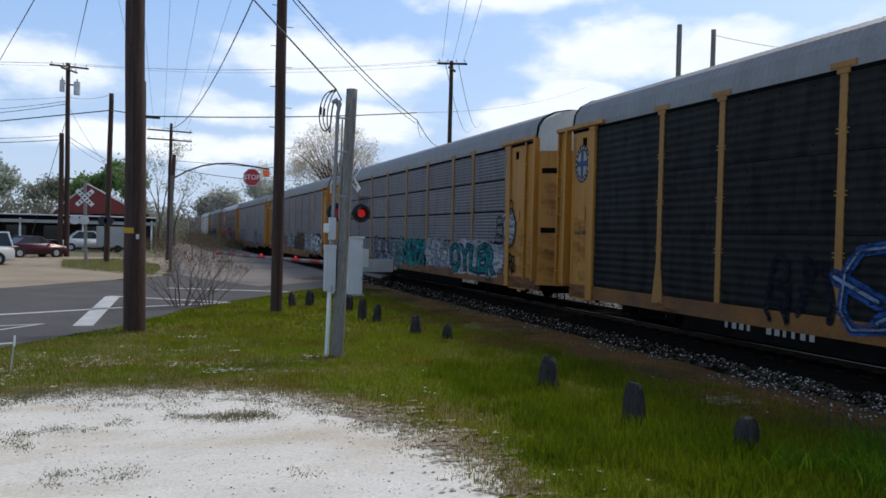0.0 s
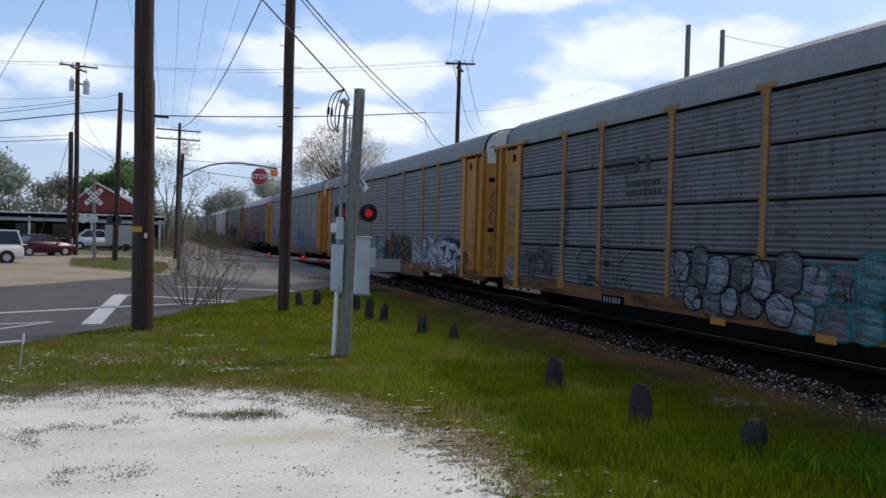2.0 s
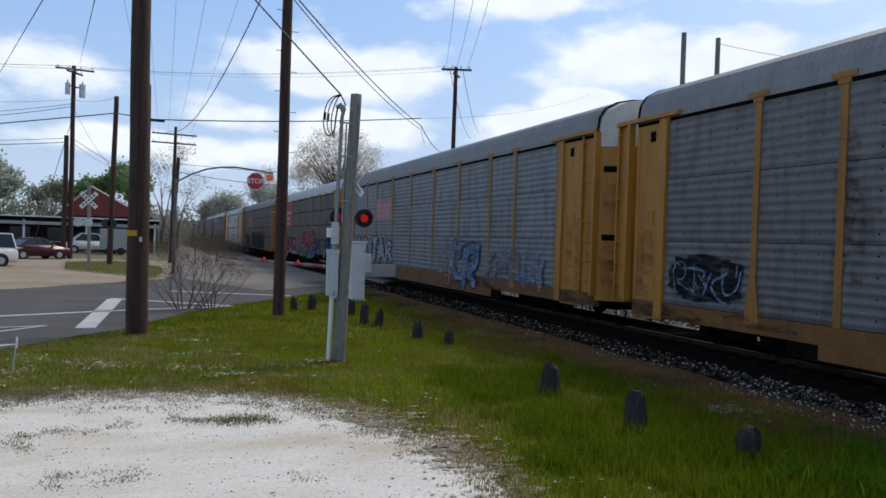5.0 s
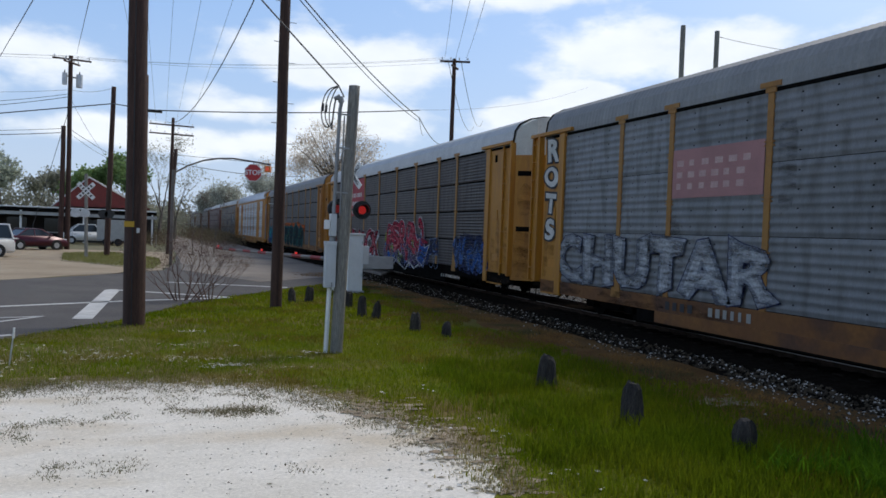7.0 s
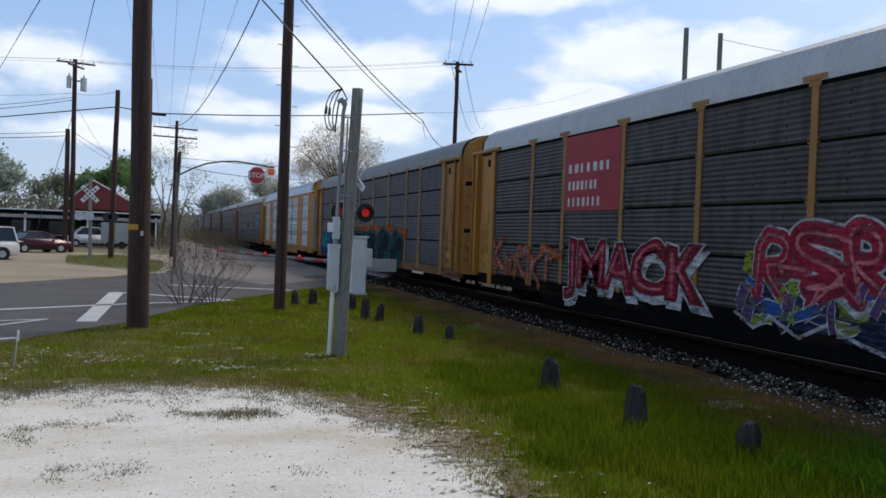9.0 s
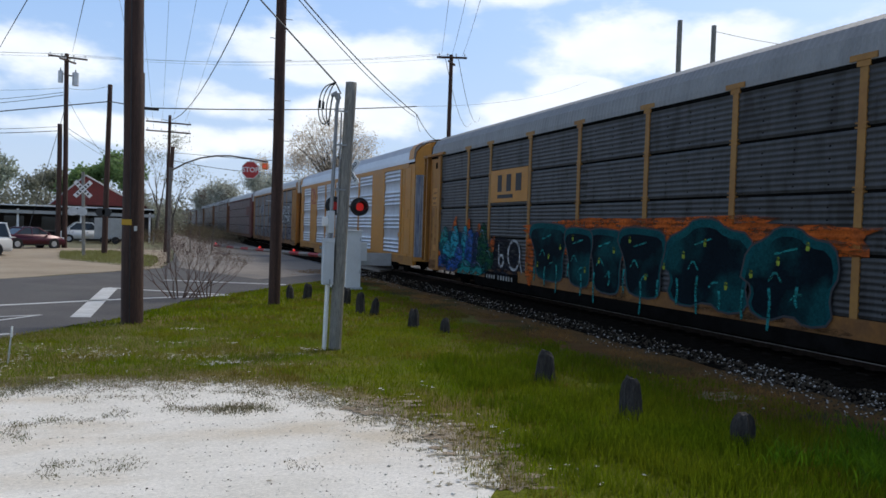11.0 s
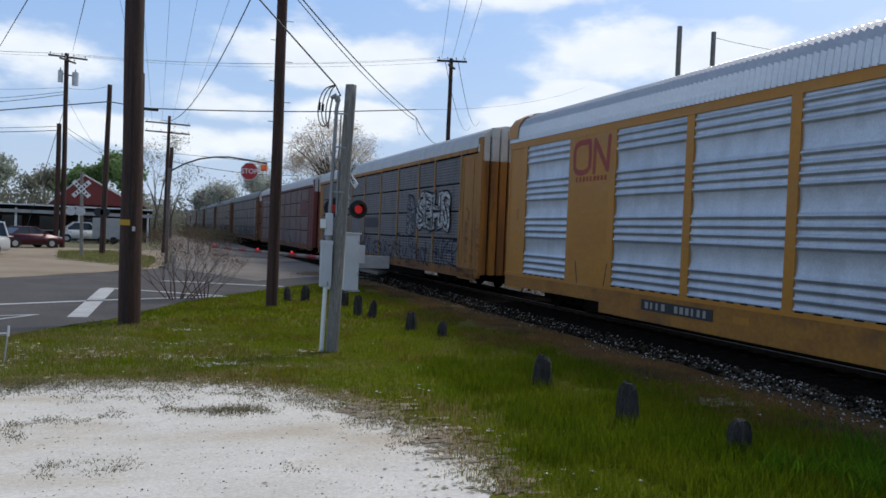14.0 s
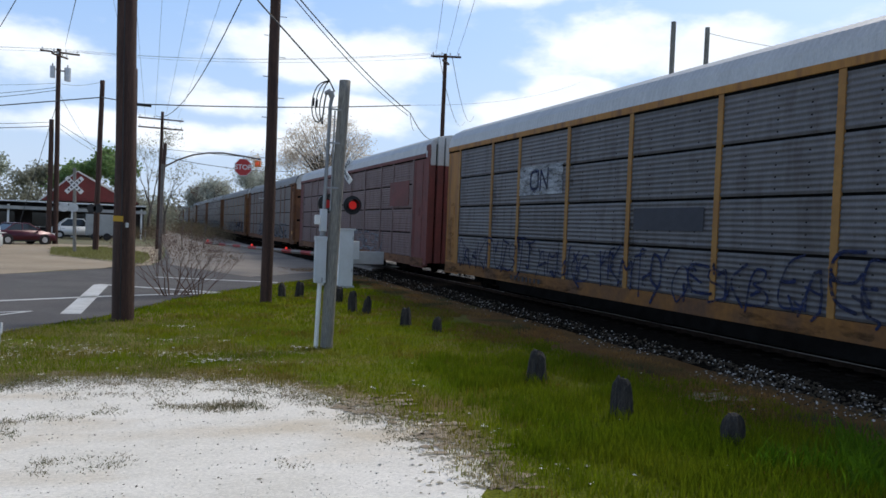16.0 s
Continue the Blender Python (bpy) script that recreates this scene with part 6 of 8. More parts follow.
px, py = np.array(px), np.array(py)
x = np.repeat(px, 26) + gr.normal(0, 0.07, len(px) * 26)
y = np.repeat(py, 26) + gr.normal(0, 0.07, len(px) * 26)
blades("weeds", x, y, gr.uniform(0.006, 0.028, len(x)), 0.009, m_weed, "small grey-green weeds creeping over the white gravel", gr, 2.2, 0.02)


def rocks(name, x, y, z, size, material, label, g, flat=0.7):
    n = len(x)
    octa = np.array([(1, 0, 0), (0, 1, 0), (-1, 0, 0), (0, -1, 0), (0, 0, 1), (0, 0, -1)], float)
    v = octa[None] * g.uniform(0.6, 1.25, (n, 6, 1)) + g.normal(0, 0.16, (n, 6, 3))
    a = g.uniform(0, 6.283, n)
    c, s_ = np.cos(a)[:, None], np.sin(a)[:, None]
    v = np.stack([v[:, :, 0] * c - v[:, :, 1] * s_, v[:, :, 0] * s_ + v[:, :, 1] * c, v[:, :, 2] * flat], 2)
    v = v * np.asarray(size).reshape(-1, 1, 1) + np.stack([x, y, z], 1)[:, None]
    faces = []
    tri = ((0, 1, 4), (1, 2, 4), (2, 3, 4), (3, 0, 4), (1, 0, 5), (2, 1, 5), (3, 2, 5), (0, 3, 5))
    for i in range(n):
        faces += [(6 * i + p, 6 * i + q, 6 * i + r) for p, q, r in tri]
    me = bpy.data.meshes.new(name)
    me.from_pydata(v.reshape(-1, 3).tolist(), [], faces)
    return tagged(link_mesh(name, me, material), label, kind="stuff")


n = 13000
x = 7.85 + 2.1 * gr.beta(2.3, 1.5, n)
y = 3.0 + 42.0 * gr.uniform(0, 1, n) ** 1.5
x += np.clip((y - 11.0) * 0.03, 0, 0.4)
k = field_noise(x, y, 0.7, 21.0) + 0.5 * field_noise(x, y, 2.3, 22.0) + 1.0 * (x - 8.9) > -0.3
k &= gr.uniform(0, 1, n) < np.interp(y, [9, 16, 30], [1.0, 0.45, 0.25])
x, y = x[k], y[k]
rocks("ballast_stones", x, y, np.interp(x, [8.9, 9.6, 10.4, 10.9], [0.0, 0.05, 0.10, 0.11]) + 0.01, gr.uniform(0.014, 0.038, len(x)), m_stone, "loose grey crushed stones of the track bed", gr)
k = gr.uniform(0, 1, len(x)) < 0.20
rocks("ballast_stones", x[k] + 0.03, y[k], np.interp(x[k], [8.9, 9.6, 10.4, 10.9], [0.0, 0.05, 0.10, 0.11]) + 0.025, gr.uniform(0.010, 0.026, k.sum()), m_palestone, "pale stones among the dark track bed", gr)
x, y = gr.uniform(13.6, 16.5, 6000), gr.uniform(8.0, 50.0, 6000)
rocks("ballast_stones", x, y, np.full(6000, 0.07), gr.uniform(0.03, 0.06, 6000), m_greystone, "loose pale crushed stones beyond the track", gr)
x, y = gr.uniform(-5, 3.4, 2600), gr.uniform(5.0, 11.6, 2600)
k = inside(CHALK, x, y)
x, y = x[k], y[k]
k = gr.uniform(0, 1, len(x)) < 0.25
rocks("dark_crumbs", x[k] + 0.05, y[k], np.full(k.sum(), 0.022), gr.uniform(0.004, 0.012, k.sum()), m_stone, "dark crumbs of soil strewn over the white gravel", gr)
rocks("gravel_stones", x, y, np.full(len(x), 0.022), gr.uniform(0.004, 0.014, len(x)), m_pebble, "small stones strewn over the white gravel", gr)
# ragged flakes of white gravel and of turf along the edge of the lot
def flakes(name, cx, cy, r, z, material, label, g):
    verts, faces = [], []
    for i in range(len(cx)):
        k0 = len(verts)
        st = g.uniform(0.9, 2.4)
        for j in range(9):
            a_ = 6.283 * j / 9
            rr = r[i] * g.uniform(0.45, 1.15)
            verts.append((cx[i] + rr * st * math.cos(a_), cy[i] + rr * math.sin(a_), z + 0.0006 * (i % 7)))
        faces.append(tuple(range(k0, k0 + 9)))
    me = bpy.data.meshes.new(name)
    me.from_pydata(verts, [], faces)
    return tagged(link_mesh(name, me, material), label, kind="stuff")


def along_edge(n, g, spread, bias):
    out = []
    for k in range(n):
        i = g.integers(3, 13)
        a_, b_ = CHALK_A[i], CHALK_A[(i + 1) % len(CHALK_A)]
        d_ = b_ - a_
        nrm = np.array([d_[1], -d_[0]]) / np.linalg.norm(d_)
        p_ = a_ + d_ * g.uniform() + nrm * (bias + g.normal(0, spread))
        out.append(p_)
    return np.array(out).T


ex, ey = along_edge(700, gr, 0.16, 0.12)
flakes("soil_band", ex, ey, gr.uniform(0.03, 0.11, 700), 0.0160, m_tan, "band of tan soil between grass and white gravel", gr)
ex, ey = along_edge(900, gr, 0.14, 0.02)
flakes("gravel_flakes", ex, ey, gr.uniform(0.005, 0.028, 900), 0.0225, m_chalk, "thin ragged patches of white gravel at the grass edge", gr)
ex, ey = along_edge(1500, gr, 0.20, -0.10)
flakes("turf_flakes", ex, ey, gr.uniform(0.004, 0.026, 1500), 0.0265, m_dirt, "thin patches of soil and moss on the gravel edge", gr)
ex, ey = gr.uniform(-5, 2.6, 160), gr.uniform(5.2, 10.5, 160)
flakes("turf_flakes", ex, ey, gr.uniform(0.005, 0.016, 160), 0.0265, m_dirt, "scattered crumbs of soil on white gravel", gr)
x, y = 1.0 + gr.normal(0, 0.24, 900), 9.33 + gr.normal(0, 0.13, 900)
blades("weeds", x, y, gr.uniform(0.01, 0.05, 900), 0.009, m_weed, "matted tuft of dry weeds on white gravel", gr, 1.6, 0.02)
# pale stones and flakes out in the grass
q = [(gr.uniform(-2.0, 2.2), gr.uniform(11.6, 15.5)) for _ in range(120)] + [(gr.uniform(2.0, 4.6), gr.uniform(5.5, 10.5)) for _ in range(90)] + [(gr.uniform(4, 8.5), gr.uniform(5, 20)) for _ in range(40)]
x, y = np.array([a for a, b in q]), np.array([b for a, b in q])
k = field_noise(x, y, 1.1, 31.0) > -0.05
x, y = x[k], y[k]
rocks("pale_stones", x, y, np.full(len(x), 0.03), gr.uniform(0.010, 0.032, len(x)), m_pebble, "pale limestone pieces lying in the grass", gr, 0.35)

ex, ey = gr.uniform(-2.6, 2.6, 1300), gr.uniform(11.4, 15.8, 1300)
k = field_noise(ex, ey * 2.2, 1.3, 51.0) > 0.27
ex, ey = ex[k & inside(TURF, ex, ey)], ey[k & inside(TURF, ex, ey)]
flakes("gravel_flakes", ex, ey, gr.uniform(0.006, 0.032, len(ex)), 0.022, m_chalk, "thin patches of white gravel in the sparse grass", gr)

ex, ey = along_edge(9000, gr, 0.20, 0.16)
blades("straw", ex, ey, gr.uniform(0.015, 0.055, 9000), 0.010, m_straw, "short straw-coloured grass at the gravel edge", gr, 1.0, 0.018)

# larger bare patches of gravel and tan soil where the turf is thin
for px_, py_, rx_, ry_, cnt in ((0.75, 13.2, 0.75, 0.30, 130), (0.8, 16.6, 0.30, 0.22, 40), (-1.0, 14.3, 0.35, 0.25, 50), (-0.8, 13.5, 0.45, 0.22, 60), (1.15, 12.5, 0.45, 0.2, 50), (2.75, 13.6, 0.25, 0.2, 30), (-2.0, 13.2, 0.35, 0.7, 70)):
    flakes("gravel_flakes", px_ + gr.normal(0, rx_ * 0.55, cnt), py_ + gr.normal(0, ry_ * 0.55, cnt), gr.uniform(0.008, 0.030, cnt), 0.026, m_chalk, "thin patches of white gravel in the sparse grass", gr)
for px_, py_, rx_, ry_, cnt in ((2.75, 9.0, 0.35, 0.5, 90), (3.15, 7.6, 0.25, 0.5, 80), (7.6, 8.5, 0.4, 0.25, 60)):
    flakes("soil_band", px_ + gr.normal(0, rx_ * 0.6, cnt), py_ + gr.normal(0, ry_ * 0.6, cnt), gr.uniform(0.02, 0.08, cnt), 0.030, m_tan, "bare patch of tan soil", gr)

# marker stake at the road edge
stake = empty("marker_stake", pose(-1.99, 13.02, 0), "thin leaning marker stake with a pale top", "stake")
part("rod", tubem((0, 0, -0.02), (0.05, 0, 0.56), 0.014, 0.011, 7), m_galv, stake)
part("tip", tubem((0.045, 0, 0.42), (0.052, 0, 0.58), 0.018, 0.016, 7), m_whitepaint, stake)

# ---- train lettering, signs, graffiti ----
def worn(m, lo=0.38, hi=0.54, least=0.18, scale=4.0):
    """Paint worn thin in flecks, so that what lies under it shows through."""
    N, L = m.node_tree.nodes, m.node_tree.links
    tc = N.new("ShaderNodeTexCoord")
    nz = N.new("ShaderNodeTexNoise")
    nz.inputs["Scale"].default_value = scale
    nz.inputs["Detail"].default_value = 9
    nz.inputs["Roughness"].default_value = 0.68
    sc = N.new("ShaderNodeVectorMath")
    sc.operation = "MULTIPLY"
    sc.inputs[1].default_value = (0.45, 1.7, 1.0)
    L.new(tc.outputs["Object"], sc.inputs[0])
    L.new(sc.outputs[0], nz.inputs["Vector"])
    r = N.new("ShaderNodeMapRange")
    r.inputs["From Min"].default_value, r.inputs["From Max"].default_value = lo, hi
    r.inputs["To Min"].default_value = least
    L.new(nz.outputs["Fac"], r.inputs["Value"])
    L.new(r.outputs[0], N["Principled BSDF"].inputs["Alpha"])
    return m


def spray(name, c):
    return worn(dull(M(name, c, tuple(v * 0.66 for v in c), 2.2, 0.75, bump=0.05, fine=22, fine_amt=0.3, waves=2.7, c3=tuple(v * 0.5 + 0.01 for v in c), c3_scale=1.7)))


g_white, g_grey = spray("spray_white", (0.44, 0.46, 0.49)), spray("spray_grey", (0.28, 0.30, 0.34))
g_black, g_teal = spray("spray_black", (0.012, 0.013, 0.02)), spray("spray_teal", (0.02, 0.24, 0.23))
g_dteal, g_blue = spray("spray_dark_teal", (0.004, 0.018, 0.028)), spray("spray_blue", (0.03, 0.10, 0.32))
g_navy, g_red = spray("spray_navy", (0.03, 0.04, 0.10)), spray("spray_red", (0.38, 0.028, 0.06))
g_pink, g_orange = spray("spray_pink", (0.62, 0.20, 0.22)), spray("spray_orange", (0.50, 0.11, 0.02))
m_wash = worn(dull(M("brown_wash", (0.17, 0.072, 0.018), (0.22, 0.098, 0.022), 2.5, 0.9, fine=18, fine_amt=0.3)), 0.42, 0.95, 0.0, 2.2)
m_streak = worn(dull(M("soot_streak", (0.030, 0.022, 0.016), (0.055, 0.036, 0.022), 2.5, 0.9, fine=18, fine_amt=0.4)), 0.46, 0.80, 0.0, 3.0)
g_lime, g_cyan = spray("spray_lime", (0.25, 0.32, 0.04)), spray("spray_cyan", (0.03, 0.33, 0.42))
g_bright = dull(M("fresh_white_spray", (0.62, 0.62, 0.60), (0.5, 0.5, 0.48), 3, 0.7, bump=0.05, fine_amt=0.15))
g_bright2 = spray("spray_pale", (0.56, 0.57, 0.58))
g_rose, g_tealwash = spray("spray_rose", (0.42, 0.13, 0.08)), spray("spray_teal_wash", (0.14, 0.27, 0.29))
g_deep = spray("spray_deep_blue", (0.018, 0.045, 0.10))
g_darkred = spray("spray_dark_red", (0.22, 0.012, 0.03))
g_ash = spray("spray_ash", (0.17, 0.175, 0.19))
g_gold = spray("spray_gold", (0.36, 0.20, 0.03))
g_purple, g_lblue = spray("spray_purple", (0.11, 0.06, 0.17)), spray("spray_pale_blue", (0.24, 0.33, 0.48))
m_signred = M("sign_red", (0.36, 0.018, 0.032), (0.29, 0.016, 0.028), 1.5, 0.6, bump=0.05)
m_signpink = M("sign_faded", (0.40, 0.20, 0.20), (0.33, 0.17, 0.17), 1.5, 0.7, bump=0.05)
m_signpale = M("sign_pale", (0.52, 0.36, 0.34), (0.44, 0.29, 0.28), 2, 0.7, bump=0.05)
m_mark = plain("stencil_white", (0.30, 0.30, 0.28), 0.8)
m_mark2 = plain("stencil_dark", (0.03, 0.03, 0.035), 0.7)
m_logo = M("logo_red", (0.34, 0.05, 0.03), (0.29, 0.045, 0.03), 1.5, 0.6, bump=0.05)

GLYPHS = [
    [[(.9, .9), (.2, .95), (.1, .6), (.8, .45), (.85, .1), (.1, .05)]],
    [[(.15, 0), (.15, 1), (.8, .95), (.75, .55), (.2, .5), (.9, 0)]],
    [[(.1, 0), (.45, 1), (.9, 0)], [(.25, .4), (.75, .4)]],
    [[(.85, 1), (.15, .95), (.15, .05), (.9, .05)], [(.15, .5), (.7, .5)]],
    [[(.5, 0), (.15, .3), (.2, .85), (.55, 1), (.88, .7), (.8, .2), (.5, 0)]],
    [[(.1, 0), (.15, 1), (.5, .45), (.85, 1), (.9, 0)]],
    [[(.15, 0), (.15, 1)], [(.9, 1), (.2, .5), (.9, 0)]],
    [[(.1, .95), (.9, .95)], [(.5, .95), (.48, 0)]],
    [[(.1, 1), (.2, .1), (.6, 0), (.85, .3), (.9, 1)]],
    [[(.15, 0), (.1, 1), (.75, .9), (.7, .55), (.15, .5), (.85, .4), (.8, .05), (.15, 0)]],
]


def ribbon(bm, pts, w, depth):
    """A flat painted stroke with rounded joints, each stroke a hair above the last."""
    for i, (a, b) in enumerate(zip(pts[:-1], pts[1:])):
        a, b = Vector(a), Vector(b)
        d = (b - a)
        if d.length < 1e-4:
            continue
        n = Vector((-d.y, d.x)).normalized() * w / 2
        z = depth + 0.00005 * i
        bm.faces.new([bm.verts.new((*p, z)) for p in (a - n, b - n, b + n, a + n)])
    for i, p in enumerate(pts):
        z = depth + 0.00003 + 0.00005 * i
        bm.faces.new([bm.verts.new((p[0] + w / 2 * math.cos(q), p[1] + w / 2 * math.sin(q), z)) for q in [k * math.pi / 5 for k in range(10)]])


def graffiti(car, s0, s1, z0, z1, layers, seed, letters=5, label="spray-painted graffiti"):
    """Letter-like strokes between two stations of the side; layers of (material, stroke width)."""
    rng = random.Random(seed)
    wide, high = s1 - s0, z1 - z0
    cell = wide / letters
    strokes, flicks = [], []
    for i in range(letters):
        gl = rng.choice(GLYPHS)
        sx, sy = rng.uniform(1.0, 1.35), rng.uniform(0.8, 1.05)
        oy, sh = rng.uniform(-0.05, 0.12) * high, rng.uniform(-0.35, 0.55)
        for st_ in gl:
            pts = []
            for px_, py_ in st_:
                pts.append((-wide / 2 + (i - 0.08 + px_ * sx + sh * (py_ - .5) * 0.6) * cell + rng.uniform(-.13, .13) * cell, oy + py_ * sy * high + rng.uniform(-.12, .12) * high))
            if rng.random() < 0.6:
                x_, y_ = pts[-1]
                pts.append((x_ + rng.uniform(-.5, .5) * cell, y_ + rng.uniform(-.3, .2) * high))
            strokes.append(smooth_line(pts, 1 if rng.random() < 0.5 else 2))
        x_, y_ = -wide / 2 + (i + rng.random()) * cell, rng.uniform(0.1, 0.9) * high
        flicks.append([(x_, y_), (x_ + rng.uniform(-.3, .3) * cell, y_ + rng.uniform(-.35, .35) * high), (x_ + rng.uniform(-.5, .5) * cell, y_ + rng.uniform(-.3, .3) * high)])
    strokes += flicks
    for li, (mat, w) in enumerate(layers):
        bm = bmesh.new()
        for si, pts in enumerate(strokes):
            k_ = 0.75 + 0.5 * ((si * 37 + li * 11) % 10) / 10
            ribbon(bm, pts, w * k_, 0.004 + li * 0.012 + si * 0.0003)
        ob = tagged(part("graffiti", bm, mat, car, label), kind="stuff")
        ob.matrix_basis = on_side((s0 + s1) / 2, z0)


def wildstyle(car, s0, s1, z0, z1, fills, edge, seed, n=60, slant=0.25):
    """Interlocked blades and arrows of paint, each with a thin rim, packed into one block of the side."""
    rng = random.Random(seed)
    wide, high = s1 - s0, z1 - z0
    layers = {}

    def blade(mat, spine, w, tip, depth):
        bm = layers.setdefault(mat.name, (mat, bmesh.new()))[1]
        left, right = [], []
        for k, p in enumerate(spine):
            q = spine[min(k + 1, len(spine) - 1)]
            o = spine[max(k - 1, 0)]
            d = (Vector(q) - Vector(o)).normalized()
            nrm = Vector((-d.y, d.x)) * w * (1.0 if k < len(spine) - 1 else tip)
            left.append(bm.verts.new((p[0] + nrm.x, p[1] + nrm.y, depth)))
            right.append(bm.verts.new((p[0] - nrm.x, p[1] - nrm.y, depth)))
        for k in range(len(spine) - 1):
            bm.faces.new((right[k], right[k + 1], left[k + 1], left[k]))

    for i in range(n):
        cx = -wide / 2 + wide * ((i * 0.618) % 1.0)
        cy = high * rng.uniform(0.12, 0.88)
        up = rng.random() < 0.62
        ang = math.radians(rng.gauss(90 - 60 * slant, 14) if up else rng.gauss(8, 16))
        length = (high * rng.uniform(0.30, 0.62)) if up else rng.uniform(0.25, 0.6)
        w = rng.uniform(0.05, 0.13)
        bend = rng.uniform(-0.5, 0.5)
        spine = []
        for k in range(5):
            u = k / 4 - 0.5
            a = ang + bend * u
            spine.append((cx + length * u * math.cos(a), min(max(cy + length * u * math.sin(a), 0.02 * high), 0.99 * high)))
        spine = [p for k, p in enumerate(spine) if k == 0 or (Vector(p) - Vector(spine[k - 1])).length > 0.01]
        if len(spine) < 3:
            continue
        tip = rng.choice((0.25, 0.6, 1.0, 1.3))
        z = 0.004 + 0.0004 * i
        blade(edge, spine, w + 0.022, tip, z)
        blade(rng.choice(fills), spine, w, tip, z + 0.0002)
    for mat, bm in layers.values():
        ob = tagged(part("graffiti", bm, mat, car, "spray-painted graffiti"), kind="stuff")
        ob.matrix_basis = on_side((s0 + s1) / 2, z0)


def filled(car, pts, s, z, lift, fill, edge=None, w=0.05, k=2, label="spray-painted shape"):
    """One sprayed shape: a smooth filled outline with a rim of another colour."""
    pts = smooth_line(list(pts) + [pts[0]], k)
    bm = bmesh.new()
    bm.faces.new([bm.verts.new((x, y, 0)) for x, y in pts[:-1]])
    part("graffiti", bm, fill, car, label, m=on_side(s, z, -1.500 - lift))
    if edge:
        bm = bmesh.new()
        ribbon(bm, pts, w, 0.0)
        tagged(part("graffiti", bm, edge, car, "rim of a " + label, m=on_side(s, z, -1.502 - lift)), kind="stuff")


def bubbles(car, spots, fills, edge, seed, w=0.06, lift=0.003):
    """Rounded letter bodies side by side: station, height, width and height of each."""
    for i, (s_, z_, wide, high) in enumerate(spots):
        pts = []
        for k in range(12):
            a = 2 * math.pi * k / 12
            ca, sa = math.cos(a), math.sin(a)
            r = 1 + 0.22 * noise.noise((ca * 1.8 + seed + i * 3, sa * 1.8, i))
            pts.append((math.copysign(abs(ca) ** 0.7, ca) * r * wide / 2, math.copysign(abs(sa) ** 0.7, sa) * r * high / 2))
        filled(car, pts, s_, z_, lift + 0.003 * (i % 3), fills[i % len(fills)], edge, w, 1)


def blot(car, s, z, wide, high, mat, seed, lift=0.002, label="sprayed patch of paint"):
    """A soft-edged patch of paint under a piece."""
    bm = bmesh.new()
    n = 60
    pts = []
    for i in range(n):
        a = 2 * math.pi * i / n
        ca, sa = math.cos(a), math.sin(a)
        r = 1 + 0.22 * noise.noise((ca * 2.5 + seed, sa * 2.5, seed)) + 0.12 * noise.noise((ca * 7 + seed, sa * 7, seed))
        pts.append((math.copysign(abs(ca) ** 0.6, ca) * r * wide / 2, math.copysign(abs(sa) ** 0.6, sa) * r * high / 2))
    bm.faces.new([bm.verts.new((*p, 0)) for p in pts])
    ob = part("paint_patch", bm, mat, car, label)
    ob.matrix_basis = on_side(s, z, -1.500 - lift)


def word(car, text, s, z, size, layers, seed, stretch=1.0, upright=False, lift=0.0):
    """A sprayed word in fat wobbling letters."""
    for li, (mat, fat) in enumerate(layers):
        me = lettering("\n".join(text) if upright else text, size, fat, 0.002)
        for v in me.vertices:
            p = v.co
            w = noise.noise((p.x * 1.3, p.y * 1.3, seed)) * 0.10 * size, noise.noise((p.x * 1.3, p.y * 1.3, seed + 5)) * 0.14 * size
            v.co = (p.x + w[0], (p.y + w[1]) * stretch, p.z)
        link_mesh("graffiti", me, mat, car, on_side(s, z, -1.505 - lift - 0.004 * li), "spray-painted graffiti word")


def bars(car, s0, s1, z, h, mat, n, rng_seed=0, x=-1.500, name="marking", label="row of stencilled marks"):
    rng = random.Random(rng_seed)
    cell = (s1 - s0) / n
    for i in range(n):
        w = cell * rng.uniform(0.35, 0.62)
        ob = part(name, boxm(0, w, -h / 2, h / 2, 0, 0.004), mat, car, label)
        ob.matrix_basis = on_side(s0 + i * cell, z, x)


def sign(car, s0, s1, z0, z1, mat, label):
    ob = part("sign_panel", boxm(-(s1 - s0) / 2, (s1 - s0) / 2, -(z1 - z0) / 2, (z1 - z0) / 2, 0, 0.01), mat, car, label)
    ob.matrix_basis = on_side((s0 + s1) / 2, (z0 + z1) / 2, -1.484)


for c in cars[:6] + cars[7:12]:
    for s_, wide in ((0.5, 1.8), (26.1, 2.2)):
        blot(c, s_, 0.62, wide, 0.36, m_streak, s_ * 3.1 + cars.index(c), 0.001, "dark grime on the lower side")
for k, c in enumerate(cars[:9]):
    rng = random.Random(300 + k)
    for j in range(9 if k != 6 else 0):
        blot(c, rng.uniform(1.0, 25.0), rng.uniform(0.52, 0.68), rng.uniform(0.6, 2.4), rng.uniform(0.18, 0.34), m_streak, rng.uniform(0, 50), 0.0015, "sooty stain on the lower sill")
    for j in range(7):
        if k == 6:
            break
        blot(c, rng.choice(BAYS) + rng.uniform(-0.15, 0.5), rng.uniform(1.8, 3.6), rng.uniform(0.2, 0.6), rng.uniform(0.9, 2.0), m_streak, rng.uniform(0, 50), -0.012, "faint soot stain on the panels")
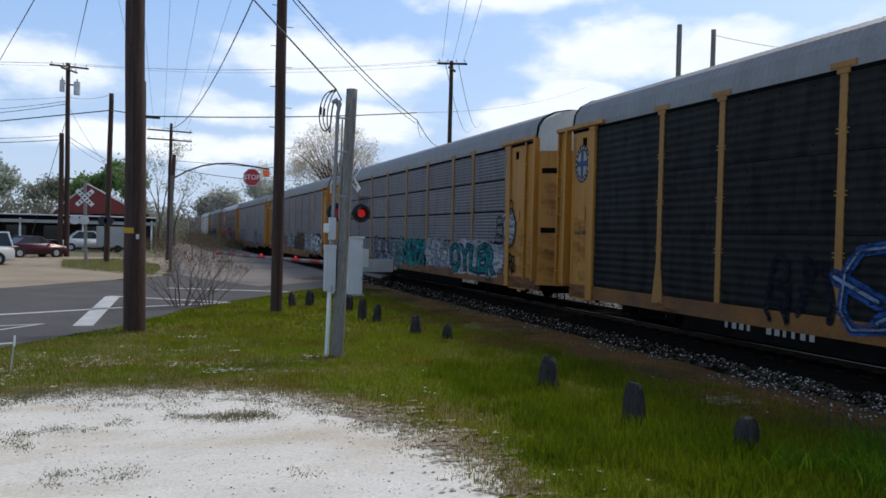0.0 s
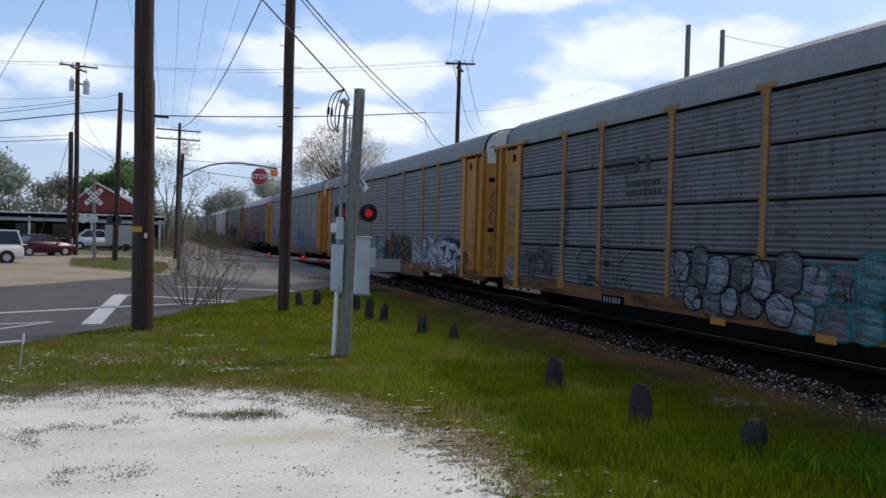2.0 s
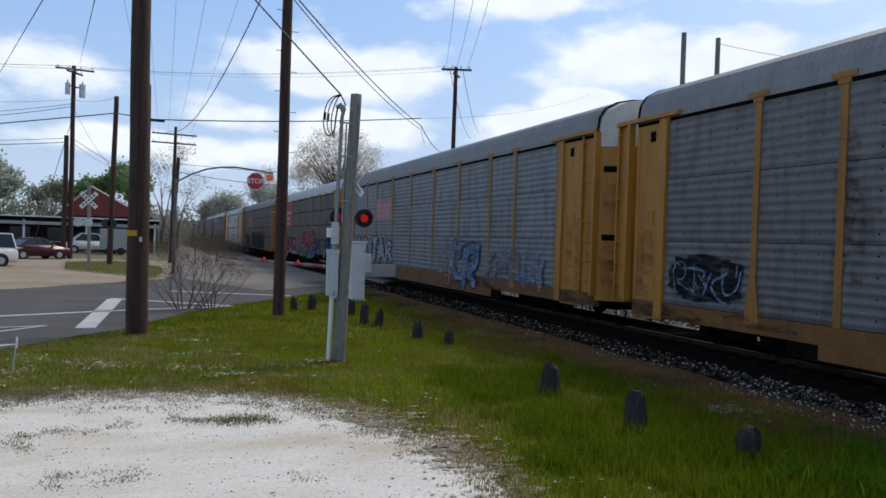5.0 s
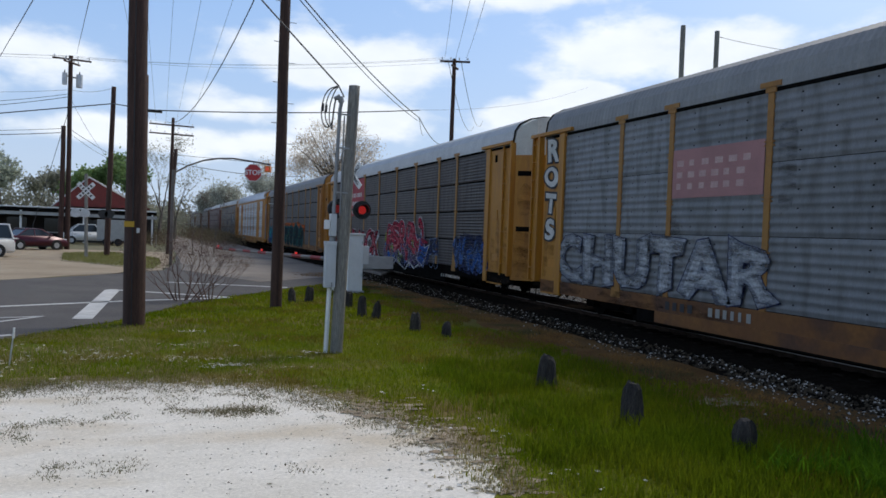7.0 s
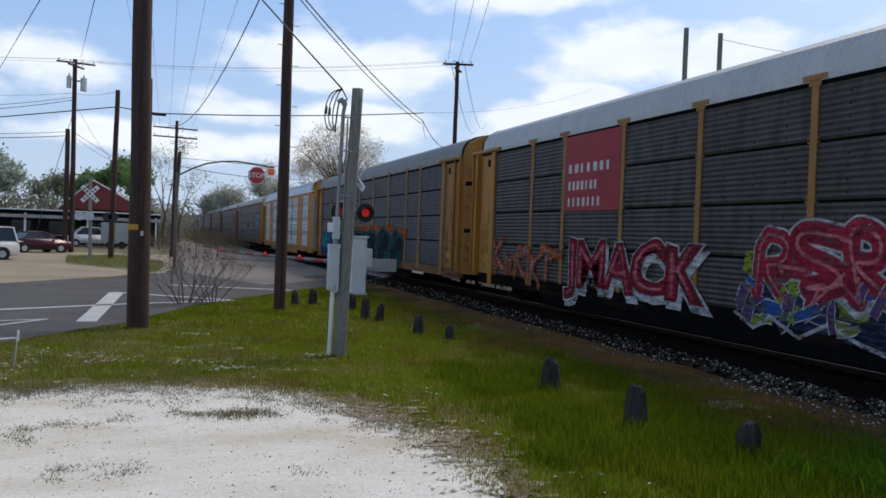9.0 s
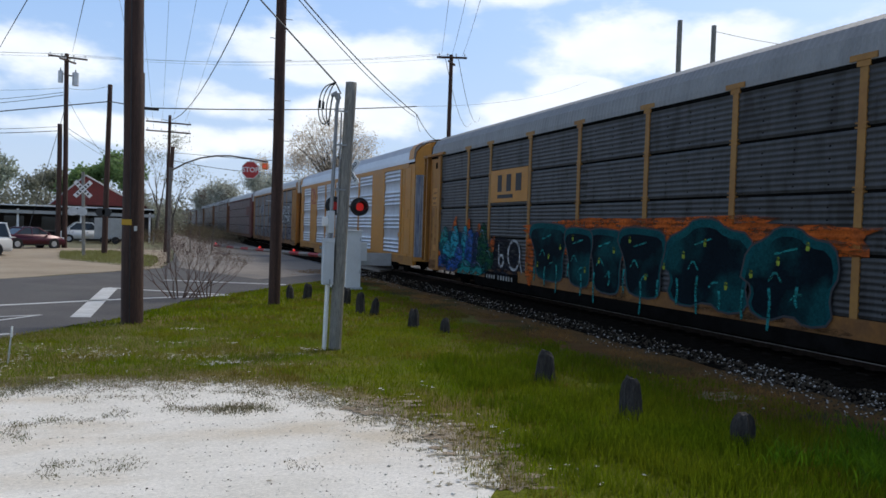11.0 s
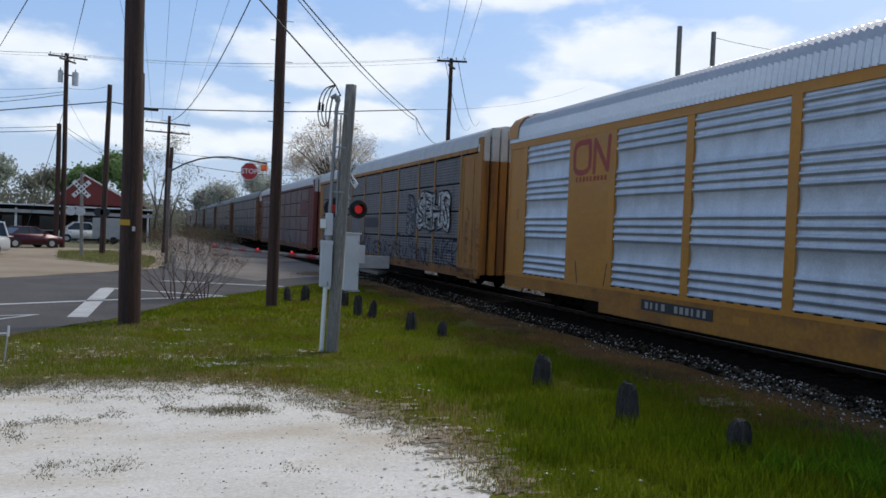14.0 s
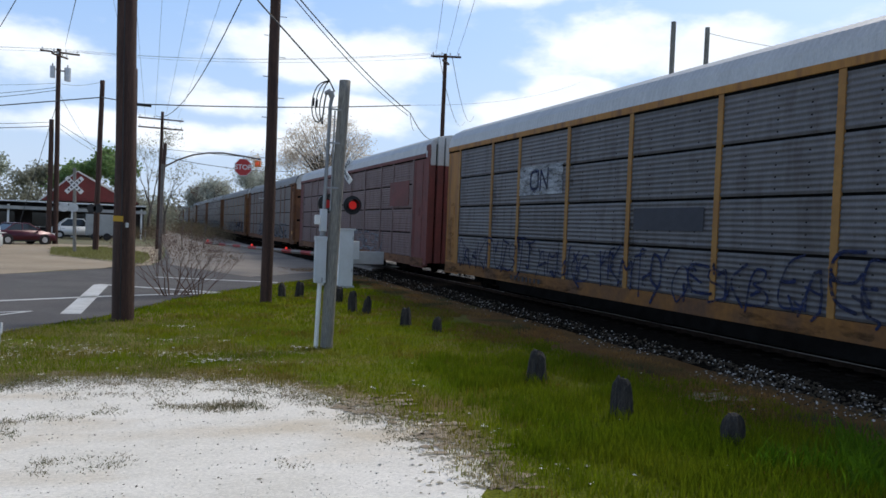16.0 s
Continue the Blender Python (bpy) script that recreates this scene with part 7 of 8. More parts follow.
for k, c in enumerate(cars[:8]):
    if k == 6:
        continue
    rng = random.Random(500 + k)
    for s_ in (0.25, 0.6, 25.8, 26.2, 26.9):
        blot(c, s_ + rng.uniform(-0.1, 0.1), rng.uniform(1.2, 2.0), rng.uniform(0.25, 0.5), rng.uniform(1.0, 2.2), m_wash, rng.uniform(0, 50), -0.018, "brown dirt streak down the corner panel")
    for z_ in (1.0, 1.5, 3.0):
        bm = bmesh.new()
        bm.faces.new([bm.verts.new(((0.28 + 0.05 * noise.noise((q, z_, k))) * math.cos(q), (0.5 + 0.2 * noise.noise((q * 2, k, z_))) * math.sin(q), 0)) for q in [2 * math.pi * n_ / 24 for n_ in range(24)]])
        part("dirt", bm, m_wash, c, "brown dirt on the end door", m=pose(0, -HALF - (0.4 if k == 7 else 1.0), 0, 0, 0, 180) @ end_leaf(rng.uniform(-0.05, 0.05), z_ + 0.2, 1, 0.014))
c = cars[0]
bars(c, 6.1, 6.9, 0.42, 0.16, m_mark, 4, 1, -1.476)
bars(c, 7.2, 8.4, 0.42, 0.16, m_mark, 6, 2, -1.476)
ROUND = on_side(0.50, 4.05, -1.478) @ Matrix.Diagonal((1, 1.42, 1, 1))
part("emblem", tubem((0, 0, 0), (0, 0, 0.006), 0.36, n=28), m_mark2, c, "round dark emblem", m=ROUND)
part("emblem", tubem((0, 0, 0.006), (0, 0, 0.009), 0.25, n=28), m_mark, c, "round pale emblem", m=ROUND)
bm = bmesh.new()
box(bm, -0.06, 0.06, -0.25, 0.25, 0.009, 0.012)
box(bm, -0.25, 0.25, -0.05, 0.05, 0.009, 0.0125)
part("emblem_cross", bm, M("emblem_blue", (0.015, 0.05, 0.17), (0.015, 0.04, 0.13), 2, 0.6, bump=0), c, "blue cross of the emblem", m=ROUND)
for k in range(18):
    q = 2 * math.pi * k / 18
    part("emblem_mark", boxm(-0.022, 0.022, -0.03, 0.03, 0.006, 0.009), m_mark, c, "", m=ROUND @ pose(0.305 * math.cos(q), 0.305 * math.sin(q), 0, 0, 0, math.degrees(q) + 90))
bars(c, 0.2, 0.8, 2.2, 0.10, m_mark2, 7, 17, -1.478)
graffiti(c, 8.7, 14.5, 0.5, 2.1, [(g_blue, 0.26), (g_navy, 0.12), (g_lblue, 0.05)], 3, 5)
graffiti(c, 7.2, 8.6, 0.75, 1.9, [(g_black, 0.14)], 5, 2)

c = cars[1]
blot(c, 18.6, 1.35, 2.6, 1.2, g_grey, 2)
blot(c, 22.6, 1.3, 4.8, 1.25, g_white, 3)
word(c, "OYLER", 22.3, 1.2, 1.36, [(g_bright2, 0.15), (g_navy, 0.105), (g_teal, 0.03)], 4, 0.95)
wildstyle(c, 17.5, 20.2, 0.8, 1.85, [g_white, g_bright2, g_grey], g_grey, 11, 34)
blot(c, 16.0, 1.3, 3.0, 1.2, g_teal, 6)
wildstyle(c, 14.4, 17.5, 0.7, 1.85, [g_teal, g_teal, g_dteal, g_cyan], g_dteal, 12, 38)
rng = random.Random(131)
spots = []
for k in range(9):
    spots.append((9.3 + 0.60 * k + rng.uniform(-0.08, 0.08), 1.45 + rng.uniform(-0.1, 0.12), rng.uniform(0.5, 0.75), rng.uniform(0.65, 0.9)))
for k in range(8):
    spots.append((9.6 + 0.62 * k + rng.uniform(-0.08, 0.08), 0.82 + rng.uniform(-0.08, 0.08), rng.uniform(0.5, 0.75), rng.uniform(0.5, 0.7)))
bubbles(c, [q for q in spots if q[0] < 12.6], [g_grey, g_ash], g_black, 13, 0.04)
bubbles(c, [q for q in spots if q[0] >= 12.6], [g_grey, g_ash, g_tealwash], g_teal, 13, 0.045)
graffiti(c, 9.0, 14.3, 0.7, 1.7, [(g_black, 0.03)], 132, 8)
graffiti(c, 4.8, 5.9, 0.8, 1.7, [(g_teal, 0.07), (g_black, 0.035)], 14, 1)
graffiti(c, 6.1, 7.3, 0.9, 1.8, [(g_black, 0.035)], 15, 2)
graffiti(c, 1.4, 3.4, 0.95, 1.75, [(g_ash, 0.12), (g_black, 0.03)], 16, 4)
for s_ in (10.5, 13.2):
    part("reflector", boxm(-0.22, 0.22, -0.07, 0.07, 0, 0.006), m_yellow2, c, "bright yellow reflector plate", m=on_side(s_, 0.44, -1.510))
part("number_plate", boxm(-0.5, 0.5, -0.12, 0.12, 0, 0.003), m_under, c, "black patch with white stencilled marks", m=on_side(6.6, 0.52, -1.496))
bars(c, 6.2, 7.0, 0.52, 0.14, m_mark, 6, 41, -1.500)
for k in range(5):
    bars(c, 6.02 + 0.04 * k, 9.3, 4.05 - 0.085 * k, 0.045, m_mark2, 1, 3, -1.487, "emblem_stripe", "dark stripe of the faded emblem")
bars(c, 7.35, 8.25, 3.87, 0.36, m_mark2, 2, 4, -1.488)
bars(c, 7.05, 8.5, 3.42, 0.15, m_mark2, 7, 5, -1.487)
bars(c, 7.05, 8.5, 3.19, 0.15, m_mark2, 8, 6, -1.487)
blot(c, 25.4, 2.35, 0.95, 1.2, g_black, 8, 0.004)
blot(c, 25.4, 2.35, 0.86, 1.1, g_white, 8, 0.008)
for s_, z_, rx, rz in ((25.45, 2.3, 0.46, 0.60), (25.55, 3.0, 0.12, 0.22), (24.75, 2.25, 0.30, 0.22), (24.65, 1.95, 0.26, 0.18), (24.7, 2.55, 0.22, 0.16)):
    bm = bmesh.new()
    ribbon(bm, [(rx * math.cos(k * math.pi / 10), rz * math.sin(k * math.pi / 10)) for k in range(21)], 0.05, 0.002)
    part("graffiti", bm, g_black, c, "black painted oval outline", m=on_side(s_, z_, -1.516))
graffiti(c, 25.0, 25.9, 0.85, 1.5, [(g_black, 0.06)], 18, 4)

c = cars[2]
blot(c, 23.6, 1.35, 3.6, 1.3, g_grey, 20)
blot(c, 24.0, 1.5, 2.0, 0.9, g_deep, 27, 0.003)
blot(c, 21.0, 1.1, 1.2, 0.8, g_lblue, 28, 0.003)
graffiti(c, 20.8, 25.3, 0.88, 1.85, [(g_deep, 0.36), (g_bright2, 0.26)], 29, 5)
bubbles(c, [(19.5, 1.65, 0.8, 0.75), (20.1, 1.15, 0.9, 0.8), (19.45, 1.05, 0.7, 0.7)], [g_white], g_black, 35, 0.03, 0.006)
blot(c, 16.75, 1.15, 4.4, 0.95, g_deep, 22)
graffiti(c, 14.7, 19.0, 0.85, 1.95, [(g_deep, 0.22), (g_gold, 0.085)], 23, 5)
bubbles(c, [(11.85, 1.35, 0.75, 1.15), (12.5, 1.35, 0.7, 1.2), (13.15, 1.38, 0.7, 1.15), (13.75, 1.3, 0.65, 1.15), (14.2, 1.25, 0.5, 0.95)], [g_white, g_white, g_tealwash, g_white], g_black, 38, 0.035)
graffiti(c, 11.7, 14.3, 0.95, 1.75, [(g_black, 0.06)], 39, 5)
blot(c, 10.7, 1.3, 1.2, 0.8, g_tealwash, 23)
blot(c, 7.3, 1.45, 0.8, 1.0, g_rose, 24)
graffiti(c, 8.9, 10.4, 0.9, 1.85, [(g_rose, 0.14)], 25, 3)
graffiti(c, 7.6, 8.3, 0.85, 1.85, [(g_bright2, 0.20), (g_black, 0.03)], 26, 1)
blot(c, 2.5, 1.42, 2.3, 0.95, g_black, 9)
graffiti(c, 1.5, 3.6, 1.05, 1.75, [(g_lblue, 0.045)], 28, 4)
graffiti(c, 25.3, 25.9, 0.9, 1.4, [(g_black, 0.05)], 27, 2)
graffiti(cars[1], 0.25, 0.95, 3.3, 4.2, [(g_grey, 0.03)], 28, 4)
graffiti(cars[1], 0.25, 0.95, 2.4, 3.1, [(g_grey, 0.03)], 29, 4)
blot(cars[1], 0.7, 1.0, 0.9, 0.8, g_grey, 30, 0.01)
bm = bmesh.new()
scrawl = smooth_line([(0.22, 3.45), (0.30, 3.75), (0.05, 3.7), (-0.2, 3.35), (0.1, 3.2), (0.25, 3.4), (-0.05, 2.95), (-0.25, 2.7), (0.05, 2.35), (0.28, 2.6), (0.02, 2.75), (0.0, 2.0), (0.25, 1.75), (-0.2, 1.6), (-0.05, 1.25), (0.25, 1.4), (0.1, 1.75), (0.3, 1.1), (-0.25, 0.95)], 3)
ribbon(bm, scrawl, 0.042, 0.0)
part("graffiti", bm, m_mark2, c, "black looping tag sprayed down the end door", m=pose(0, -HALF - 1.0, 0, 0, 0, 180) @ end_leaf(0, 0, 1, 0.016))
bm = bmesh.new()
ribbon(bm, smooth_line([(-0.25, 5.15), (-0.05, 5.3), (0.0, 4.95), (-0.1, 5.2), (0.25, 5.1), (0.1, 4.9)], 1), 0.035, 0.0)
part("graffiti", bm, m_mark2, c, "small black tag on the white hood", m=pose(0, -HALF - 1.0, 0, 0, 0, 180) @ end_leaf(0, 0, 1, 0.022))
for s in (9.0, 14.2, 19.0, 24.0):
    part("reflector", boxm(-0.22, 0.22, -0.07, 0.07, 0, 0.006), m_yellow2, c, "bright yellow reflector plate", m=on_side(s, 0.62, -1.496))

c = cars[3]
word(c, "ROTS", 0.46, 3.38, 1.02, [(m_mark2, 0.12), (g_bright, 0.045)], 2, 0.76, True)
sign(c, 5.95, 8.65, 3.0, 4.05, m_signpink, "faded pink sign panel")
for z in (3.75, 3.5, 3.25):
    bars(c, 6.1, 8.5 if z > 3.6 else 8.3, z, 0.13, m_signpale, 6, int(z * 10), -1.4965)
word(c, "CHUTAR", 4.95, 1.42, 2.0, [(g_navy, 0.14), (g_grey, 0.115), (g_white, 0.02)], 33, 0.78)
graffiti(c, 15.3, 17.2, 0.75, 2.0, [(g_white, 0.09)], 34, 3)
graffiti(c, 17.2, 19.6, 0.6, 2.0, [(g_navy, 0.46), (g_lblue, 0.34)], 35, 2)
wildstyle(c, 20.4, 24.5, 0.7, 1.8, [g_grey, g_lblue, g_grey], g_grey, 36, 30)
bars(c, 5.9, 6.9, 0.62, 0.18, m_mark2, 4, 5)
bars(c, 7.3, 8.6, 0.62, 0.18, m_mark, 6, 6)

c = cars[4]
sign(c, 5.95, 8.65, 2.85, 4.93, m_signred, "red sign panel with white lines of writing")
for z, e in ((4.02, 8.35), (3.55, 7.7), (3.1, 7.9)):
    bars(c, 6.15, e, z, 0.24, g_bright, 7, int(z * 10), -1.4965)
graffiti(c, 1.3, 5.4, 0.8, 1.75, [(g_orange, 0.22), (g_grey, 0.05)], 41, 5)
word(c, "JMACK", 9.18, 1.20, 1.78, [(g_bright2, 0.15)], 7, 0.88)
word(c, "JMACK", 9.08, 1.36, 1.78, [(g_bright2, 0.145), (g_darkred, 0.105), (g_red, 0.03), (g_pink, -0.045)], 7, 0.90, lift=0.006)
blot(c, 16.3, 1.25, 6.2, 1.5, g_navy, 11)
for s_, z_, wide, high in ((13.4, 1.75, 0.7, 0.5), (14.5, 1.3, 0.6, 0.6), (15.6, 1.1, 0.6, 0.5), (17.4, 1.7, 0.6, 0.4), (18.4, 1.05, 0.7, 0.4)):
    blot(c, s_, z_, wide, high, g_lime, s_, 0.003, "lime sprayed patch")
graffiti(c, 13.3, 18.6, 1.15, 2.35, [(g_bright2, 0.46), (g_red, 0.35), (g_pink, 0.06)], 49, 5)
wildstyle(c, 13.0, 19.4, 0.55, 1.55, [g_purple, g_blue, g_navy, g_purple, g_purple, g_lime], g_bright2, 44, 54)
filled(c, [(-0.6, -0.6), (-0.35, 0.0), (-0.15, 0.75), (0.05, 0.2), (0.3, 0.25), (0.35, -0.05), (0.95, 0.1), (0.45, -0.45), (0.1, -0.8)], 18.7, 1.45, 0.034, g_blue, g_bright2, 0.045, 0)
filled(c, [(-0.25, 0.0), (-0.15, 0.3), (0.25, 0.25), (0.75, 0.12), (0.2, 0.0)], 18.75, 1.52, 0.040, g_red, None, k=0)
bm = bmesh.new()
ribbon(bm, [(-3.1, 0.1), (-2.6, -0.15), (-2.2, 0.1), (-1.5, -0.2), (-0.9, 0.1), (-0.2, -0.15), (0.5, -0.3), (1.0, 0.05), (1.7, -0.2), (2.3, 0.0)], 0.07, 0.0)
tagged(part("graffiti", bm, g_bright2, c, "white jagged lower edge of the piece", m=on_side(16.0, 0.66, -1.520)), kind="stuff")
# small outlined figure beside it
filled(c, [(-0.55, -0.2), (-0.5, 0.45), (0.5, 0.5), (0.55, -0.2)], 20.1, 1.35, 0.003, g_navy, g_lblue, 0.03, 0, "small dark square tag")
bm = bmesh.new()
for r_, (x_, z_) in ((0.2, (0.05, 0.15)), (0.26, (-0.25, -0.45)), (0.28, (0.32, -0.45))):
    ribbon(bm, [(x_ + r_ * math.cos(q), z_ + 1.1 * r_ * math.sin(q)) for q in [k * math.pi / 8 for k in range(17)]], 0.028, 0.0)
tagged(part("graffiti", bm, g_lblue, c, "thin pale rings of a small tag", m=on_side(20.1, 1.35, -1.508)), kind="stuff")
blot(c, 23.9, 1.35, 3.0, 1.4, g_navy, 12)
wildstyle(c, 22.4, 25.4, 0.7, 2.0, [g_blue, g_navy, g_blue], g_lblue, 46, 30)
bars(c, 21.0, 23.0, 0.42, 0.15, m_mark, 9, 9, -1.476)

c = cars[5]
sign(c, 5.95, 8.65, 3.0, 4.07, m_yellow2, "yellow sign panel with dark lettering bars")
bars(c, 6.5, 8.5, 3.62, 0.55, m_mark2, 3, 11, -1.4965)
bars(c, 6.5, 8.9, 3.19, 0.12, m_mark2, 1, 12, -1.4965)
p_dusk = dull(M("paint_dusk", (0.006, 0.035, 0.075), (0.004, 0.05, 0.06), 1.6, 0.75, bump=0.05, fine=20, fine_amt=0.3))
g_green = spray("spray_green", (0.012, 0.075, 0.035))
blot(c, 3.7, 1.25, 4.9, 1.4, p_dusk, 14)
LEAF = [(-0.35, -0.5), (-0.42, 0.1), (-0.15, 0.5), (0.2, 0.42), (0.4, 0.0), (0.25, -0.5)]
for k, (s_, z_, wx, hz, paint) in enumerate(((1.75, 1.75, 0.9, 0.8, g_teal), (2.05, 1.2, 1.0, 0.9, g_cyan), (2.85, 1.6, 0.95, 1.2, g_cyan), (3.3, 1.1, 0.9, 0.9, g_blue), (3.8, 1.6, 0.7, 1.2, g_cyan), (4.3, 1.45, 0.9, 1.3, g_blue), (4.9, 1.4, 0.8, 1.2, g_navy), (5.45, 1.6, 0.9, 1.4, g_green), (5.95, 1.1, 1.0, 0.8, g_green),
                                             (1.7, 0.85, 1.3, 0.5, g_blue), (2.7, 0.75, 1.3, 0.5, g_blue), (3.9, 0.72, 1.4, 0.5, g_teal), (5.1, 0.75, 1.4, 0.5, g_teal))):
    filled(c, [(x * wx * 1.18 + 0.2 * y, y * hz * 1.1) for x, y in LEAF], s_, z_, 0.004 + 0.0025 * (k % 4), paint, g_dteal, 0.03)
    bm = bmesh.new()
    ribbon(bm, smooth_line([(-0.25 * wx, 0.28 * hz), (0.0, 0.36 * hz), (0.22 * wx, 0.05 * hz)], 1), 0.022, 0.0)
    tagged(part("graffiti", bm, g_lblue, c, "pale highlight stroke", m=on_side(s_, z_, -1.516)), kind="stuff")
for s_, z_, tip in ((2.75, 2.1, (0.25, 0.6)), (4.1, 2.05, (0.1, 0.55)), (5.1, 2.0, (0.0, 0.4)), (1.15, 1.2, (-0.55, 0.25)), (6.15, 1.5, (0.35, 0.5))):
    filled(c, [(-0.2, -0.25), (-0.22, 0.1), tip, (0.22, 0.0), (0.18, -0.28)], s_, z_, 0.003, g_orange, None, label="orange sprayed flame")
blot(c, 7.2, 1.2, 2.3, 1.2, g_black, 15)
for s_, z_, r_, tail in ((7.9, 1.30, 0.42, 0.35), (6.98, 1.08, 0.17, 0.5)):
    bm = bmesh.new()
    ring = [(r_ * math.cos(k * math.pi / 10), 1.1 * r_ * math.sin(k * math.pi / 10)) for k in range(21)]
    ribbon(bm, ring, 0.085, 0.002)
    ribbon(bm, [(r_ * (1 if r_ > 0.3 else -1), -0.3 * r_), (r_ * (1.4 if r_ > 0.3 else -1.2), -1.3 * r_ if r_ > 0.3 else tail)], 0.075, 0.006)
    part("graffiti", bm, g_bright2, c, "round chalk-white paint loop", m=on_side(s_, z_, -1.506))
blot(c, 14.6, 1.95, 11.4, 1.0, g_orange, 53)
blot(c, 8.95, 1.25, 0.5, 1.5, g_orange, 54)
for s_, wide in ((10.0, 0.8), (13.4, 1.2), (16.4, 0.5), (18.0, 0.9)):
    blot(c, s_, 0.66, wide, 0.3, m_streak, s_, 0.0025, "dark overspray on the sill")
p_teal = dull(M("paint_teal", (0.006, 0.085, 0.09), (0.004, 0.05, 0.06), 2.0, 0.75, bump=0.05, fine=20, fine_amt=0.3))
p_night = dull(M("paint_night", (0.003, 0.010, 0.016), (0.002, 0.006, 0.010), 2.0, 0.75, bump=0.05, fine=20, fine_amt=0.3, c3=(0.005, 0.055, 0.06), c3_scale=0.9))
BLOCK = [(-0.50, 0.30), (-0.47, 0.47), (-0.25, 0.52), (0.15, 0.50), (0.44, 0.46), (0.50, 0.25), (0.40, -0.05), (0.42, -0.40), (0.30, -0.52), (-0.18, -0.50), (-0.30, -0.35), (-0.32, 0.0)]
DOME = [(-0.50, -0.05), (-0.44, 0.28), (-0.22, 0.40), (-0.12, 0.52), (0.10, 0.52), (0.22, 0.40), (0.44, 0.36), (0.50, 0.05), (0.40, -0.15), (0.45, -0.45), (0.20, -0.52), (0.05, -0.40), (-0.20, -0.52), (-0.42, -0.40), (-0.36, -0.15)]
for k, (outline, s_, z_, wide, high) in enumerate(((BLOCK, 10.05, 1.50, 2.3, 1.65), (BLOCK, 11.75, 1.42, 1.5, 1.55), (BLOCK, 13.05, 1.38, 1.7, 1.60), (BLOCK, 14.55, 1.42, 1.9, 1.60), (DOME, 16.75, 1.48, 2.9, 1.85), (DOME, 18.95, 1.40, 2.3, 1.70))):
    up = 0.006 + 0.004 * (k % 2)
    filled(c, [(x * wide, y * high) for x, y in outline], s_, z_, up, p_teal, m_mark2, 0.04, 1, "teal letter body")
    filled(c, [(x * wide * 0.90, y * high * 0.88 - 0.07) for x, y in outline], s_, z_, up + 0.0025, p_night, None, k=1, label="near-black letter body")
    bm = bmesh.new()
    for q, (x_, z2, w2, h2) in enumerate(((-0.12, 0.05, 0.30, 0.20), (0.10, -0.18, 0.25, 0.12), (-0.02, 0.26, 0.5, 0.06))):
        ribbon(bm, smooth_line([(x_ * wide - w2 / 2, z2 * high - h2), (x_ * wide, z2 * high), (x_ * wide + w2 / 2, z2 * high - h2 * (1 - q))], 1), 0.045, 0.0003 * q)
    tagged(part("graffiti", bm, g_teal, c, "teal inner stroke", m=on_side(s_, z_, -1.5045 - up)), kind="stuff")
for k in range(16):
    s_ = 9.3 + k * 0.66
    bm = bmesh.new()
    ribbon(bm, smooth_line([(0, 0), (0.04 * (-1) ** k, -0.25), (0.0, -0.35 - 0.2 * (k % 3))], 1), 0.07, 0.0)
    tagged(part("graffiti", bm, g_teal, c, "teal drip of paint", m=on_side(s_, 0.98 + 0.08 * (k % 4), -1.516)), kind="stuff")
    blot(c, s_ + 0.2, 1.1 + 0.28 * (k % 4), 0.09, 0.16, g_lime, k * 3.3, 0.018, "lime fleck of paint")
part("paint_patch", boxm(-1.25, 1.25, -0.19, 0.19, 0, 0.003), m_under, c, "black painted patch under the stencilled marks", m=on_side(6.95, 0.50, -1.497))
bars(c, 5.85, 6.6, 0.52, 0.12, m_mark, 4, 13, -1.502)
bars(c, 6.75, 7.95, 0.52, 0.14, m_mark, 6, 14, -1.502)
part("notice", boxm(-0.3, 0.3, -0.35, 0.35, 0, 0.006), m_yellow2, c, "small yellow notice plate", m=on_side(0.6, 3.35, -1.506))
bars(c, 0.4, 0.8, 3.5, 0.08, m_mark2, 3, 14, -1.514)
bars(c, 0.4, 0.8, 3.3, 0.08, m_mark2, 4, 15, -1.514)
bars(c, 0.4, 0.8, 3.1, 0.08, m_mark2, 4, 16, -1.514)

c = cars[6]
bm = bmesh.new()
ribbon(bm, smooth_line([(-0.15, 0.40), (-0.85, 0.40), (-0.90, 0.0), (-0.85, -0.40), (-0.15, -0.40), (-0.10, 0.0), (-0.15, 0.40)], 2), 0.15, 0.001)
part("logo", bm, m_logo, c, "faded red rounded outline emblem", m=on_side(4.92, 4.2, -1.503))
bm = bmesh.new()
ribbon(bm, [(0.10, -0.42), (0.12, 0.40), (0.72, -0.38), (0.78, 0.44)], 0.15, 0.001)
part("logo", bm, m_logo, c, "faded red slanted stroke of the emblem", m=on_side(4.92, 4.2, -1.503))
bars(c, 4.15, 5.7, 3.62, 0.13, m_logo, 9, 21, -1.503)
part("number_plate", boxm(-1.2, 1.2, -0.12, 0.12, 0, 0.008), m_mark2, c, "black plate with white stencilled marks", m=on_side(8.5, 0.58, -1.497))
bars(c, 7.45, 8.25, 0.58, 0.15, m_mark, 4, 22, -1.507)
bars(c, 8.5, 9.6, 0.58, 0.15, m_mark, 6, 23, -1.507)
bars(c, 16.4, 17.6, 0.62, 0.16, m_logo, 3, 24, -1.497)
for s in (10.5, 15.6, 19.4, 23.4):
    part("reflector", boxm(-0.22, 0.22, -0.07, 0.07, 0, 0.006), m_yellow2, c, "bright yellow reflector plate", m=on_side(s, 0.58, -1.496))
